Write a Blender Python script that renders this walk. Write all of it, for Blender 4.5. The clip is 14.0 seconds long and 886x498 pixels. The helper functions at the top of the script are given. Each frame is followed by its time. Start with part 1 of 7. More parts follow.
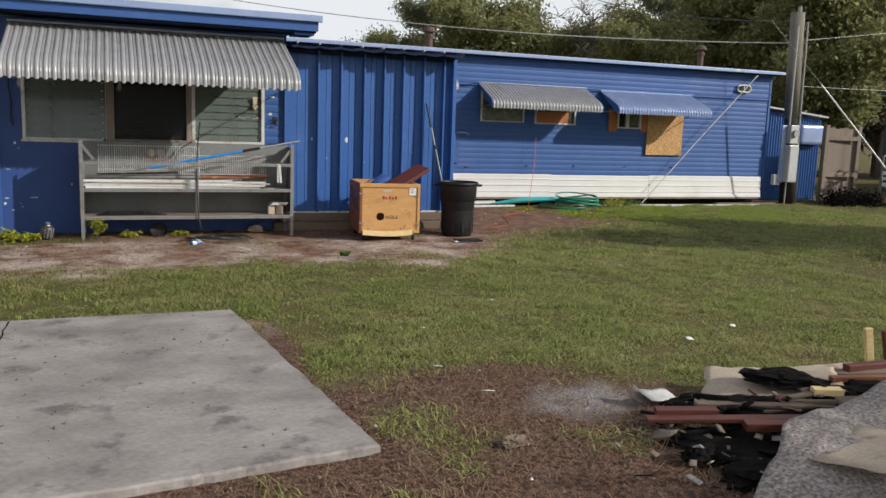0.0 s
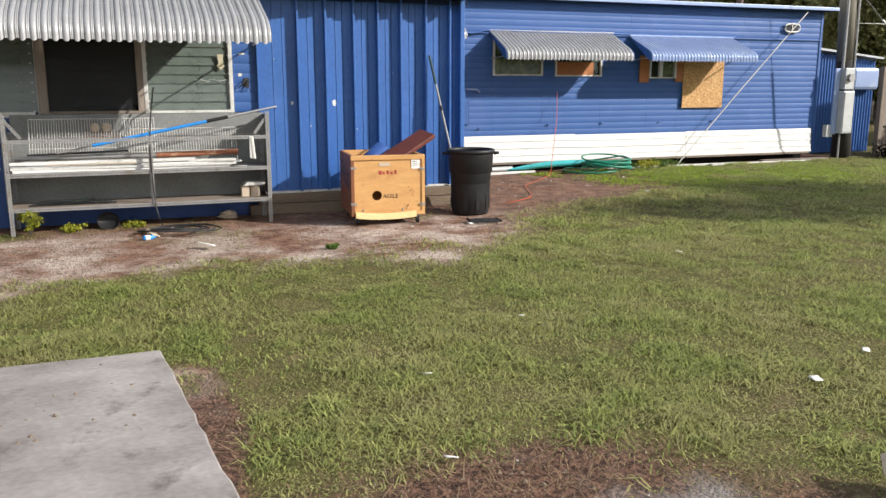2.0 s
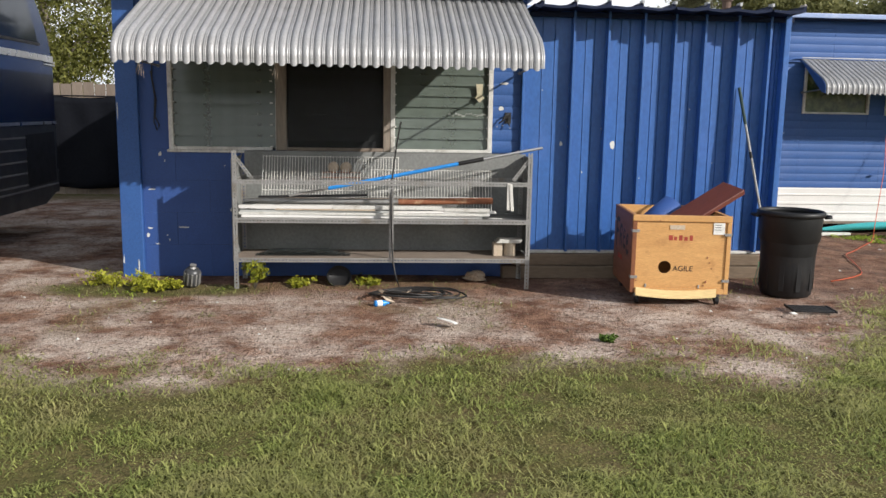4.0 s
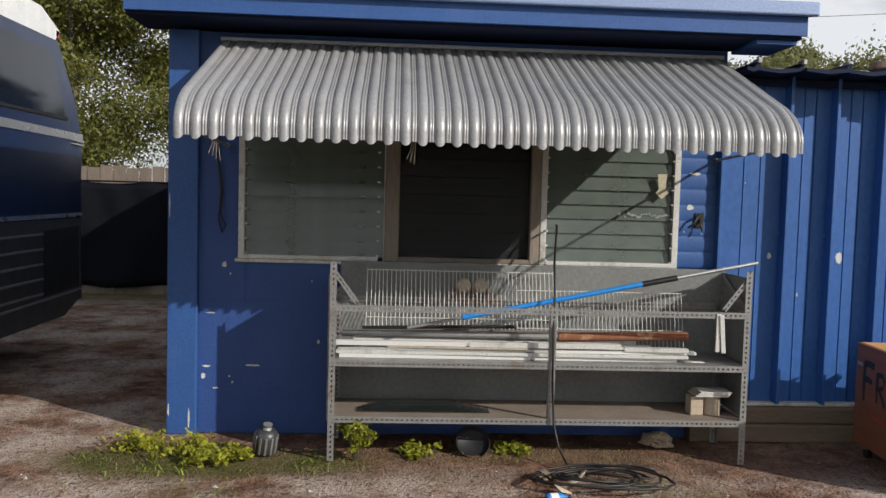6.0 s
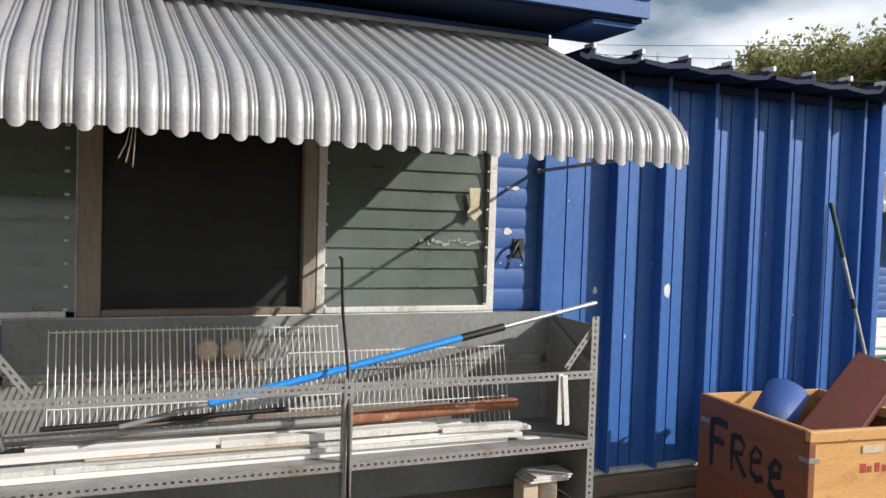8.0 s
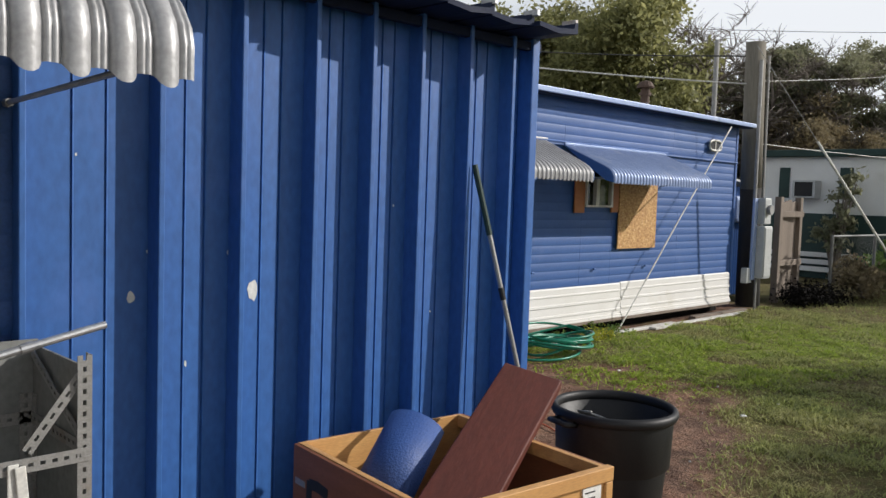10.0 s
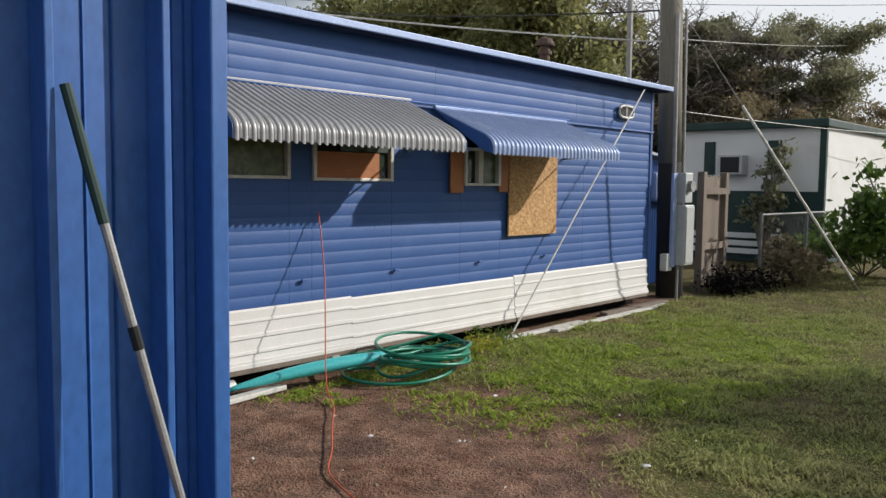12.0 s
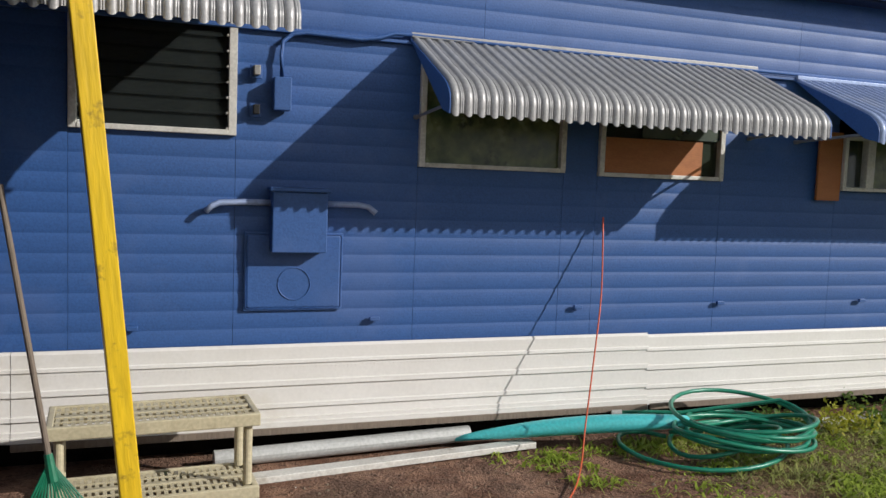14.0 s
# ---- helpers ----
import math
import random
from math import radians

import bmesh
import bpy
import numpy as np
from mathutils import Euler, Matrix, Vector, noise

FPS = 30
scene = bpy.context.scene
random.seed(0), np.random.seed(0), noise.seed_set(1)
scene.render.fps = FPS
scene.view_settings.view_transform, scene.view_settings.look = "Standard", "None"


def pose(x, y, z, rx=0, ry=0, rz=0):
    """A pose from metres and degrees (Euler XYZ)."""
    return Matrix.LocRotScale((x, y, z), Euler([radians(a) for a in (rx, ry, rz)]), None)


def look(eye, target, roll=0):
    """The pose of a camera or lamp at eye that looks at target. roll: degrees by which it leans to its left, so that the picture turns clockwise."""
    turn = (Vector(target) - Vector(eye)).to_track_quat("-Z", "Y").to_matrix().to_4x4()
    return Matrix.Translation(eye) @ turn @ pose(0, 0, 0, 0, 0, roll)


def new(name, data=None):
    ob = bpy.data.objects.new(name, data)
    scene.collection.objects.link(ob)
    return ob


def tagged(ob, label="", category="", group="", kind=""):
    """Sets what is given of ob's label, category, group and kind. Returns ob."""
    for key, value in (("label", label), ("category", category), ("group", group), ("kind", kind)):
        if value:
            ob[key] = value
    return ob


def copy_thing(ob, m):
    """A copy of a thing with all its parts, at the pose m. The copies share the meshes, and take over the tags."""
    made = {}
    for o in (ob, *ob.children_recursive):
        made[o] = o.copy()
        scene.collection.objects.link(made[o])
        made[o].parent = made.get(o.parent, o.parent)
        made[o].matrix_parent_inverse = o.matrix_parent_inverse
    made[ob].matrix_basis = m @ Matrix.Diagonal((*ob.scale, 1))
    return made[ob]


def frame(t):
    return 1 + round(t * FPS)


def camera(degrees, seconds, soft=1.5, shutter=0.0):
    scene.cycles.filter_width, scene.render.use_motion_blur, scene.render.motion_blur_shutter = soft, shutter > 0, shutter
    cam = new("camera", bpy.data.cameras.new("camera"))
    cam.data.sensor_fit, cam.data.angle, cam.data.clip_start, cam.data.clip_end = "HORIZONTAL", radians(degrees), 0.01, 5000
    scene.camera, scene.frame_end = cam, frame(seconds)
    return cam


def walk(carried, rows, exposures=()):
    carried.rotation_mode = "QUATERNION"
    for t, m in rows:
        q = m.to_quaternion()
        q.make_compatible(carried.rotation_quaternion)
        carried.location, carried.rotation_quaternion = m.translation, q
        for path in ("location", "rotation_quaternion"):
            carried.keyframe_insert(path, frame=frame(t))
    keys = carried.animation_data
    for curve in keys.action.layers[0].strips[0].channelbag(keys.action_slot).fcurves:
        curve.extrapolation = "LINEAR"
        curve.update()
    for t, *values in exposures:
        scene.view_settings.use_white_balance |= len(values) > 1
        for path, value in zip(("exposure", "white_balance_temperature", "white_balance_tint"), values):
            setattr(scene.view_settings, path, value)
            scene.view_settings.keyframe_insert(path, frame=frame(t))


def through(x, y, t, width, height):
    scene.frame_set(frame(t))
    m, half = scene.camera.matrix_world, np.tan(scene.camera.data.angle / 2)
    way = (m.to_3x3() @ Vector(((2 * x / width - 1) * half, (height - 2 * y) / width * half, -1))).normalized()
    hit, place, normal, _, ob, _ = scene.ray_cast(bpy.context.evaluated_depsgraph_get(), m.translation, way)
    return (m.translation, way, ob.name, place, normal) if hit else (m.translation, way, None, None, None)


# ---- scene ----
cam = camera(56.22, 14.0)
PATH = [
    (0, (0.204, -0.019, 1.518), (0.936, 1.818, 1.221), 1.97),
    (0.5, (0.391, 0.433, 1.437), (1.216, 2.228, 1.127), 0.91),
    (1, (0.527, 0.833, 1.437), (1.419, 2.581, 1.053), 0.59),
    (1.5, (0.721, 1.320, 1.440), (1.632, 3.059, 1.059), 0.56),
    (2, (0.919, 1.767, 1.493), (1.618, 3.598, 1.099), -0.00),
    (2.5, (1.055, 2.283, 1.501), (1.651, 4.148, 1.092), 1.41),
    (3, (1.157, 2.877, 1.467), (1.448, 4.811, 1.050), 0.39),
    (3.2, (1.162, 2.993, 1.519), (1.354, 4.937, 1.091), 0.18),
    (5.3, (0.579, 5.192, 1.528), (0.711, 7.185, 1.424), 1.09),
    (5.5, (0.469, 5.401, 1.575), (0.606, 7.393, 1.469), 1.36),
    (6, (0.194, 5.857, 1.588), (0.309, 7.850, 1.467), 1.59),
    (6.5, (0.023, 6.302, 1.599), (0.189, 8.292, 1.480), 1.57),
    (7, (-0.013, 6.755, 1.610), (0.204, 8.741, 1.530), 1.31),
    (7.5, (-0.078, 7.167, 1.614), (0.306, 9.127, 1.522), 1.40),
    (8, (0.155, 7.506, 1.641), (0.945, 9.341, 1.563), 1.83),
    (8.5, (0.427, 7.832, 1.687), (1.423, 9.563, 1.575), 1.94),
    (9, (0.680, 8.157, 1.691), (1.973, 9.678, 1.579), 2.30),
    (9.2, (0.827, 8.230, 1.683), (2.153, 9.723, 1.565), 2.24),
    (11.3, (2.748, 9.089, 1.574), (4.241, 10.414, 1.450), 0.51),
    (11.5, (2.962, 9.161, 1.548), (4.459, 10.482, 1.426), 0.15),
    (12, (3.467, 9.268, 1.577), (4.964, 10.585, 1.420), 0.66),
    (12.5, (3.968, 9.493, 1.513), (5.461, 10.814, 1.348), 0.25),
    (13, (4.399, 9.625, 1.500), (5.829, 11.013, 1.332), -0.38),
    (13.5, (4.849, 9.728, 1.452), (5.765, 11.501, 1.315), -2.09),
    (14, (5.210, 10.031, 1.534), (5.886, 11.906, 1.367), 2.17),
]
EXPOSURES = [(0, -0.25), (0.6, 0.08), (1.0, 0.2), (1.5, 0.42), (3.2, 0.28), (5.4, -0.20), (6.0, -0.29), (6.5, -0.03), (7.5, 0.18), (8.0, 0.25), (8.5, 0.0), (9.0, -0.25), (11.5, -0.05), (12.0, -0.24), (14.0, -0.26)]
walk(cam, [(t, look(eye, target, roll)) for t, eye, target, roll in PATH], EXPOSURES)

# ---- light ----
SUN = Vector((1.03, -0.74, 0.64)).normalized()      # towards the sun
world = bpy.data.worlds.new("sky")
scene.world = world
world.use_nodes = True
wn, wl = world.node_tree.nodes, world.node_tree.links
wn.clear()
sky = wn.new("ShaderNodeTexSky")
sky.sky_type = "NISHITA"
sky.sun_disc = False
sky.sun_elevation = math.asin(SUN.z)
sky.sun_rotation = math.atan2(SUN.x, SUN.y)
sky.dust_density = 2.0
coord = wn.new("ShaderNodeTexCoord")
stretch = wn.new("ShaderNodeMapping")
stretch.inputs["Scale"].default_value = (1.0, 1.0, 2.6)
cloud = wn.new("ShaderNodeTexNoise")
cloud.inputs["Scale"].default_value = 2.3
cloud.inputs["Detail"].default_value = 6.0
cloud_ramp = wn.new("ShaderNodeValToRGB")
cloud_ramp.color_ramp.elements[0].position = 0.27
cloud_ramp.color_ramp.elements[1].position = 0.45
veil = wn.new("ShaderNodeMix")
veil.data_type = "RGBA"
veil.inputs[7].default_value = (11.4, 11.8, 12.4, 1)
bg = wn.new("ShaderNodeBackground")
bg.inputs["Strength"].default_value = 0.085
wout = wn.new("ShaderNodeOutputWorld")
wl.new(coord.outputs["Generated"], stretch.inputs["Vector"])
wl.new(stretch.outputs["Vector"], cloud.inputs["Vector"])
wl.new(cloud.outputs["Fac"], cloud_ramp.inputs["Fac"])
height = wn.new("ShaderNodeSeparateXYZ")
thin = wn.new("ShaderNodeMapRange")
thin.interpolation_type = "SMOOTHSTEP"
for slot, value in (("From Min", 0.32), ("From Max", 0.85), ("To Min", 1.0), ("To Max", 0.25)):
    thin.inputs[slot].default_value = value
cover = wn.new("ShaderNodeMath")
cover.operation = "MULTIPLY"
wl.new(coord.outputs["Generated"], height.inputs["Vector"])
wl.new(height.outputs["Z"], thin.inputs["Value"])
wl.new(cloud_ramp.outputs["Color"], cover.inputs[0])
wl.new(thin.outputs["Result"], cover.inputs[1])
wl.new(cover.outputs[0], veil.inputs[0])
wl.new(sky.outputs["Color"], veil.inputs[6])
wl.new(veil.outputs[2], bg.inputs["Color"])
wl.new(bg.outputs["Background"], wout.inputs["Surface"])

sun_data = bpy.data.lights.new("sun", "SUN")
sun_data.energy = 5.0
sun_data.angle = radians(0.55)
sun_data.color = (1.0, 0.955, 0.90)
sun = new("sun", sun_data)
sun.matrix_world = look((30, -22, 19), (0, 0, 0))


# ---- materials ----
def material(name, base, second=None, scale=6.0, amount=0.5, rough=0.6, metal=0.0, bump=0.15, grain=60.0,
             stain=None, stain_amount=0.0, stain_scale=1.2, vary=0.0, stretch=(1, 1, 1), spec=0.5, speck=1.0):
    """Two colours mixed by coarse noise, fine grain in the relief, and optional shaped stains."""
    m = bpy.data.materials.new(name)
    m.use_nodes = True
    n, l = m.node_tree.nodes, m.node_tree.links
    bsdf = n["Principled BSDF"]
    co = n.new("ShaderNodeTexCoord")
    mp = n.new("ShaderNodeMapping")
    mp.inputs["Scale"].default_value = stretch
    l.new(co.outputs["Object"], mp.inputs["Vector"])
    n1 = n.new("ShaderNodeTexNoise")
    n1.inputs["Scale"].default_value, n1.inputs["Detail"].default_value = scale, 6
    n2 = n.new("ShaderNodeTexNoise")
    n2.inputs["Scale"].default_value, n2.inputs["Detail"].default_value = grain, 4
    for k in (n1, n2):
        l.new(mp.outputs["Vector"], k.inputs["Vector"])
    second = second or tuple(c * 0.7 for c in base)
    mix = n.new("ShaderNodeMix")
    mix.data_type = "RGBA"
    mix.inputs[6].default_value, mix.inputs[7].default_value = (*base, 1), (*second, 1)
    r = n.new("ShaderNodeMapRange")
    r.inputs["From Min"].default_value, r.inputs["From Max"].default_value = 0.35, 0.68
    r.inputs["To Max"].default_value = amount
    l.new(n1.outputs["Fac"], r.inputs["Value"])
    l.new(r.outputs["Result"], mix.inputs[0])
    colour = mix.outputs[2]
    g = n.new("ShaderNodeMix")
    g.data_type, g.blend_type = "RGBA", "MULTIPLY"
    gr = n.new("ShaderNodeMapRange")
    gr.inputs["From Min"].default_value, gr.inputs["From Max"].default_value = 0.3, 0.7
    gr.inputs["To Min"].default_value, gr.inputs["To Max"].default_value = 1 - 0.16 * speck, 1 + 0.11 * speck
    l.new(n2.outputs["Fac"], gr.inputs["Value"])
    g.inputs[0].default_value = 1.0
    l.new(colour, g.inputs[6])
    l.new(gr.outputs["Result"], g.inputs[7])
    colour = g.outputs[2]
    if stain:
        n3 = n.new("ShaderNodeTexNoise")
        n3.inputs["Scale"].default_value, n3.inputs["Detail"].default_value = stain_scale, 9
        n3.inputs["Roughness"].default_value = 0.65
        l.new(co.outputs["Object"], n3.inputs["Vector"])
        sr = n.new("ShaderNodeMapRange")
        sr.inputs["From Min"].default_value, sr.inputs["From Max"].default_value = 0.56, 0.66
        sr.inputs["To Max"].default_value = stain_amount
        l.new(n3.outputs["Fac"], sr.inputs["Value"])
        s = n.new("ShaderNodeMix")
        s.data_type = "RGBA"
        s.inputs[7].default_value = (*stain, 1)
        l.new(sr.outputs["Result"], s.inputs[0])
        l.new(colour, s.inputs[6])
        colour = s.outputs[2]
    if vary:
        info = n.new("ShaderNodeObjectInfo")
        geo = n.new("ShaderNodeNewGeometry")
        add = n.new("ShaderNodeMath")
        add.operation = "ADD"
        l.new(info.outputs["Random"], add.inputs[0])
        l.new(geo.outputs["Random Per Island"], add.inputs[1])
        vr = n.new("ShaderNodeMapRange")
        vr.inputs["From Max"].default_value = 2.0
        vr.inputs["To Min"].default_value, vr.inputs["To Max"].default_value = 1 - vary, 1 + vary
        l.new(add.outputs[0], vr.inputs["Value"])
        v = n.new("ShaderNodeMix")
        v.data_type, v.blend_type = "RGBA", "MULTIPLY"
        v.inputs[0].default_value = 1.0
        l.new(colour, v.inputs[6])
        l.new(vr.outputs["Result"], v.inputs[7])
        colour = v.outputs[2]
    l.new(colour, bsdf.inputs["Base Color"])
    rr = n.new("ShaderNodeMapRange")
    rr.inputs["To Min"].default_value, rr.inputs["To Max"].default_value = max(0.03, rough - 0.12), min(1, rough + 0.12)
    l.new(n1.outputs["Fac"], rr.inputs["Value"])
    l.new(rr.outputs["Result"], bsdf.inputs["Roughness"])
    bsdf.inputs["Metallic"].default_value = metal
    bsdf.inputs["Specular IOR Level"].default_value = spec
    if bump:
        b = n.new("ShaderNodeBump")
        b.inputs["Strength"].default_value, b.inputs["Distance"].default_value = bump, 0.01
        l.new(n2.outputs["Fac"], b.inputs["Height"])
        l.new(b.outputs["Normal"], bsdf.inputs["Normal"])
    return m


def leaf_material(name, dark, light, through=0.35, dry=None):
    m = bpy.data.materials.new(name)
    m.use_nodes = True
    n, l = m.node_tree.nodes, m.node_tree.links
    bsdf = n["Principled BSDF"]
    bsdf.inputs["Roughness"].default_value = 0.55
    bsdf.inputs["Specular IOR Level"].default_value = 0.25
    geo, info = n.new("ShaderNodeNewGeometry"), n.new("ShaderNodeObjectInfo")
    a = n.new("ShaderNodeMath")
    a.operation = "MULTIPLY_ADD"
    a.inputs[1].default_value = 0.65
    l.new(geo.outputs["Random Per Island"], a.inputs[0])
    b = n.new("ShaderNodeMath")
    b.operation = "MULTIPLY"
    b.inputs[1].default_value = 0.35
    l.new(info.outputs["Random"], b.inputs[0])
    l.new(b.outputs[0], a.inputs[2])
    mix = n.new("ShaderNodeMix")
    mix.data_type = "RGBA"
    mix.inputs[6].default_value, mix.inputs[7].default_value = (*dark, 1), (*light, 1)
    l.new(a.outputs[0], mix.inputs[0])
    colour = mix.outputs[2]
    if dry:
        co, patch = n.new("ShaderNodeTexCoord"), n.new("ShaderNodeTexNoise")
        patch.inputs["Scale"].default_value, patch.inputs["Detail"].default_value = 1.2, 9
        patch.inputs["Roughness"].default_value = 0.65
        l.new(co.outputs["Object"], patch.inputs["Vector"])
        pr = n.new("ShaderNodeMapRange")
        pr.inputs["From Min"].default_value, pr.inputs["From Max"].default_value = 0.42, 0.68
        pr.inputs["To Max"].default_value = 0.8
        l.new(patch.outputs["Fac"], pr.inputs["Value"])
        dm = n.new("ShaderNodeMix")
        dm.data_type = "RGBA"
        dm.inputs[7].default_value = (*dry, 1)
        l.new(pr.outputs["Result"], dm.inputs[0])
        l.new(colour, dm.inputs[6])
        colour = dm.outputs[2]
    l.new(colour, bsdf.inputs["Base Color"])
    t = n.new("ShaderNodeBsdfTranslucent")
    l.new(colour, t.inputs["Color"])
    s = n.new("ShaderNodeMixShader")
    s.inputs[0].default_value = through
    l.new(bsdf.outputs[0], s.inputs[1])
    l.new(t.outputs[0], s.inputs[2])
    l.new(s.outputs[0], n["Material Output"].inputs["Surface"])
    return m


def glass_material(name, tint, rough=0.05, clear=0.3):
    """A pane: clear glass that is partly dulled by dirt of its own tint."""
    m = bpy.data.materials.new(name)
    m.use_nodes = True
    n, l = m.node_tree.nodes, m.node_tree.links
    bsdf = n["Principled BSDF"]
    bsdf.inputs["Base Color"].default_value = (*tint, 1)
    bsdf.inputs["Roughness"].default_value = rough
    noise_node = n.new("ShaderNodeTexNoise")
    noise_node.inputs["Scale"].default_value, noise_node.inputs["Detail"].default_value = 5, 8
    co = n.new("ShaderNodeTexCoord")
    l.new(co.outputs["Object"], noise_node.inputs["Vector"])
    r = n.new("ShaderNodeMapRange")
    r.inputs["From Min"].default_value, r.inputs["From Max"].default_value = 0.3, 0.7
    r.inputs["To Min"].default_value, r.inputs["To Max"].default_value = max(0, clear - 0.15), min(1, clear + 0.1)
    l.new(noise_node.outputs["Fac"], r.inputs["Value"])
    tr = n.new("ShaderNodeBsdfTransparent")
    s = n.new("ShaderNodeMixShader")
    l.new(r.outputs["Result"], s.inputs[0])
    l.new(bsdf.outputs[0], s.inputs[1])
    l.new(tr.outputs[0], s.inputs[2])
    l.new(s.outputs[0], n["Material Output"].inputs["Surface"])
    return m


BLUE = material("blue_paint", (0.031, 0.098, 0.298), (0.025, 0.080, 0.245), scale=2.5, rough=0.55, bump=0.10, grain=90,
                stain=(0.06, 0.12, 0.31), stain_amount=0.5, stain_scale=1.6)
BLUE_METAL = material("blue_painted_metal", (0.034, 0.118, 0.352), (0.028, 0.097, 0.295), scale=1.8, rough=0.45, bump=0.05, grain=40,
                      stain=(0.065, 0.145, 0.41), stain_amount=0.5, stain_scale=1.3, vary=0.06, stretch=(1, 1, 0.5))
BLUE_BLOCK = material("blue_painted_block", (0.028, 0.076, 0.255), (0.023, 0.062, 0.21), scale=3, rough=0.55, bump=0.35, grain=120,
                      stain=(0.03, 0.085, 0.29), stain_amount=0.6, stain_scale=2.2, vary=0.05)
WHITE = material("white_vinyl", (0.70, 0.685, 0.66), (0.61, 0.59, 0.555), scale=2, rough=0.45, bump=0.03, grain=50, speck=0.25,
                 stain=(0.50, 0.46, 0.38), stain_amount=0.35, stain_scale=1.4, vary=0.04)
ALU = material("weathered_aluminium", (0.395, 0.393, 0.395), (0.295, 0.29, 0.29), scale=4, rough=0.42, metal=0.25, bump=0.10, grain=70,
               stain=(0.25, 0.245, 0.235), stain_amount=0.5, stain_scale=5)
ALU_BLUE = material("pale_blue_aluminium", (0.30, 0.38, 0.58), (0.24, 0.31, 0.50), scale=4, rough=0.42, metal=0.2, bump=0.06, grain=70,
                    stain=(0.45, 0.50, 0.60), stain_amount=0.5, stain_scale=3)
ROOF_METAL = material("galvanised_roof", (0.50, 0.51, 0.53), (0.36, 0.36, 0.37), scale=5, rough=0.4, metal=0.4, bump=0.08,
                      stain=(0.20, 0.12, 0.08), stain_amount=0.6, stain_scale=2.5)
GALV = material("galvanised_steel", (0.33, 0.325, 0.315), (0.22, 0.215, 0.20), scale=12, rough=0.5, metal=0.5, bump=0.1, grain=150,
                stain=(0.20, 0.15, 0.10), stain_amount=0.5, stain_scale=7)
FRAME_WHITE = material("dirty_white_frame", (0.64, 0.63, 0.59), (0.47, 0.45, 0.41), scale=9, rough=0.5, metal=0.1, bump=0.1, grain=80,
                       stain=(0.30, 0.265, 0.215), stain_amount=0.6, stain_scale=8)
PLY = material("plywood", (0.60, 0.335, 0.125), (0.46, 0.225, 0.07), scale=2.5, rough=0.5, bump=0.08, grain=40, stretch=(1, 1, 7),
               stain=(0.30, 0.13, 0.045), stain_amount=0.4, stain_scale=5)
SLAT_WOOD = material("fresh_pale_wood", (0.78, 0.60, 0.29), (0.66, 0.47, 0.21), scale=3, rough=0.6, bump=0.08, grain=40, stretch=(0.3, 1, 3))
# Dark plywood; on the crate's sides it holds their shade in the colour.
PLY_DARK = material("dark_and_shaded_plywood", (0.22, 0.080, 0.034), (0.15, 0.052, 0.022), scale=2.5, rough=0.55, bump=0.08, grain=40, stretch=(1, 1, 6))
OSB = material("strand_board", (0.60, 0.36, 0.13), (0.33, 0.145, 0.045), scale=30, amount=1.0, rough=0.65, bump=0.25, grain=60, stretch=(1, 1, 1.6),
               stain=(0.72, 0.50, 0.24), stain_amount=0.9, stain_scale=22)
ORANGE_WOOD = material("orange_wood", (0.42, 0.15, 0.04), (0.32, 0.10, 0.03), scale=5, rough=0.5, bump=0.1, stretch=(1, 1, 5))
BLACK_PLASTIC = material("black_plastic", (0.011, 0.011, 0.012), (0.017, 0.017, 0.017), scale=8, rough=0.5, bump=0.08, grain=120, spec=0.35,
                         stain=(0.04, 0.036, 0.032), stain_amount=0.25, stain_scale=6)
GREY_BOARD = material("grey_board", (0.205, 0.21, 0.20), (0.145, 0.15, 0.145), scale=3, rough=0.7, bump=0.12, grain=40,
                      stain=(0.13, 0.125, 0.11), stain_amount=0.4, stain_scale=3)
WOOD_GREY = material("weathered_wood", (0.215, 0.172, 0.135), (0.13, 0.10, 0.078), scale=5, rough=0.85, bump=0.35, grain=70, stretch=(1, 1, 0.15), vary=0.2)
WOOD_SLEEPER = material("old_sleeper_wood", (0.20, 0.15, 0.105), (0.11, 0.08, 0.055), scale=5, rough=0.9, bump=0.4, grain=60, stretch=(0.2, 1, 1), vary=0.2)
MULLION = material("weathered_mullion", (0.27, 0.225, 0.18), (0.17, 0.14, 0.11), scale=6, rough=0.8, bump=0.3, stretch=(1, 1, 0.15))
POLE_WOOD = material("pole_wood", (0.215, 0.195, 0.155), (0.105, 0.092, 0.072), scale=9, rough=0.9, bump=0.4, grain=80, stretch=(1, 1, 0.08))
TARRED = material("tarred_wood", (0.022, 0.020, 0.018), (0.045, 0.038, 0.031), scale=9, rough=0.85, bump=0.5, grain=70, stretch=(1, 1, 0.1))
FENCE_GREY = material("dull_fence_steel", (0.17, 0.175, 0.17), (0.11, 0.11, 0.105), scale=9, rough=0.6, metal=0.2, bump=0.1)
YELLOW = material("yellow_paint", (0.70, 0.47, 0.012), (0.58, 0.36, 0.01), scale=9, rough=0.5, bump=0.25, grain=60, stretch=(1, 1, 0.12),
                  stain=(0.12, 0.075, 0.02), stain_amount=0.8, stain_scale=7)
GREEN_SLAT = glass_material("green_jalousie_glass", (0.130, 0.156, 0.133), 0.14, 0.22)
DARK_SLAT = glass_material("dark_jalousie_glass", (0.028, 0.034, 0.033), 0.07, 0.55)
# Near-black, so the darkness of unlit rooms lies in the colour.
DARK_ROOM = material("painted_dark_interior", (0.022, 0.022, 0.021), rough=0.9)
SCREEN = glass_material("insect_screen", (0.012, 0.014, 0.015), 0.6, 0.45)
PANE = glass_material("window_pane", (0.05, 0.065, 0.05), 0.04, 0.35)
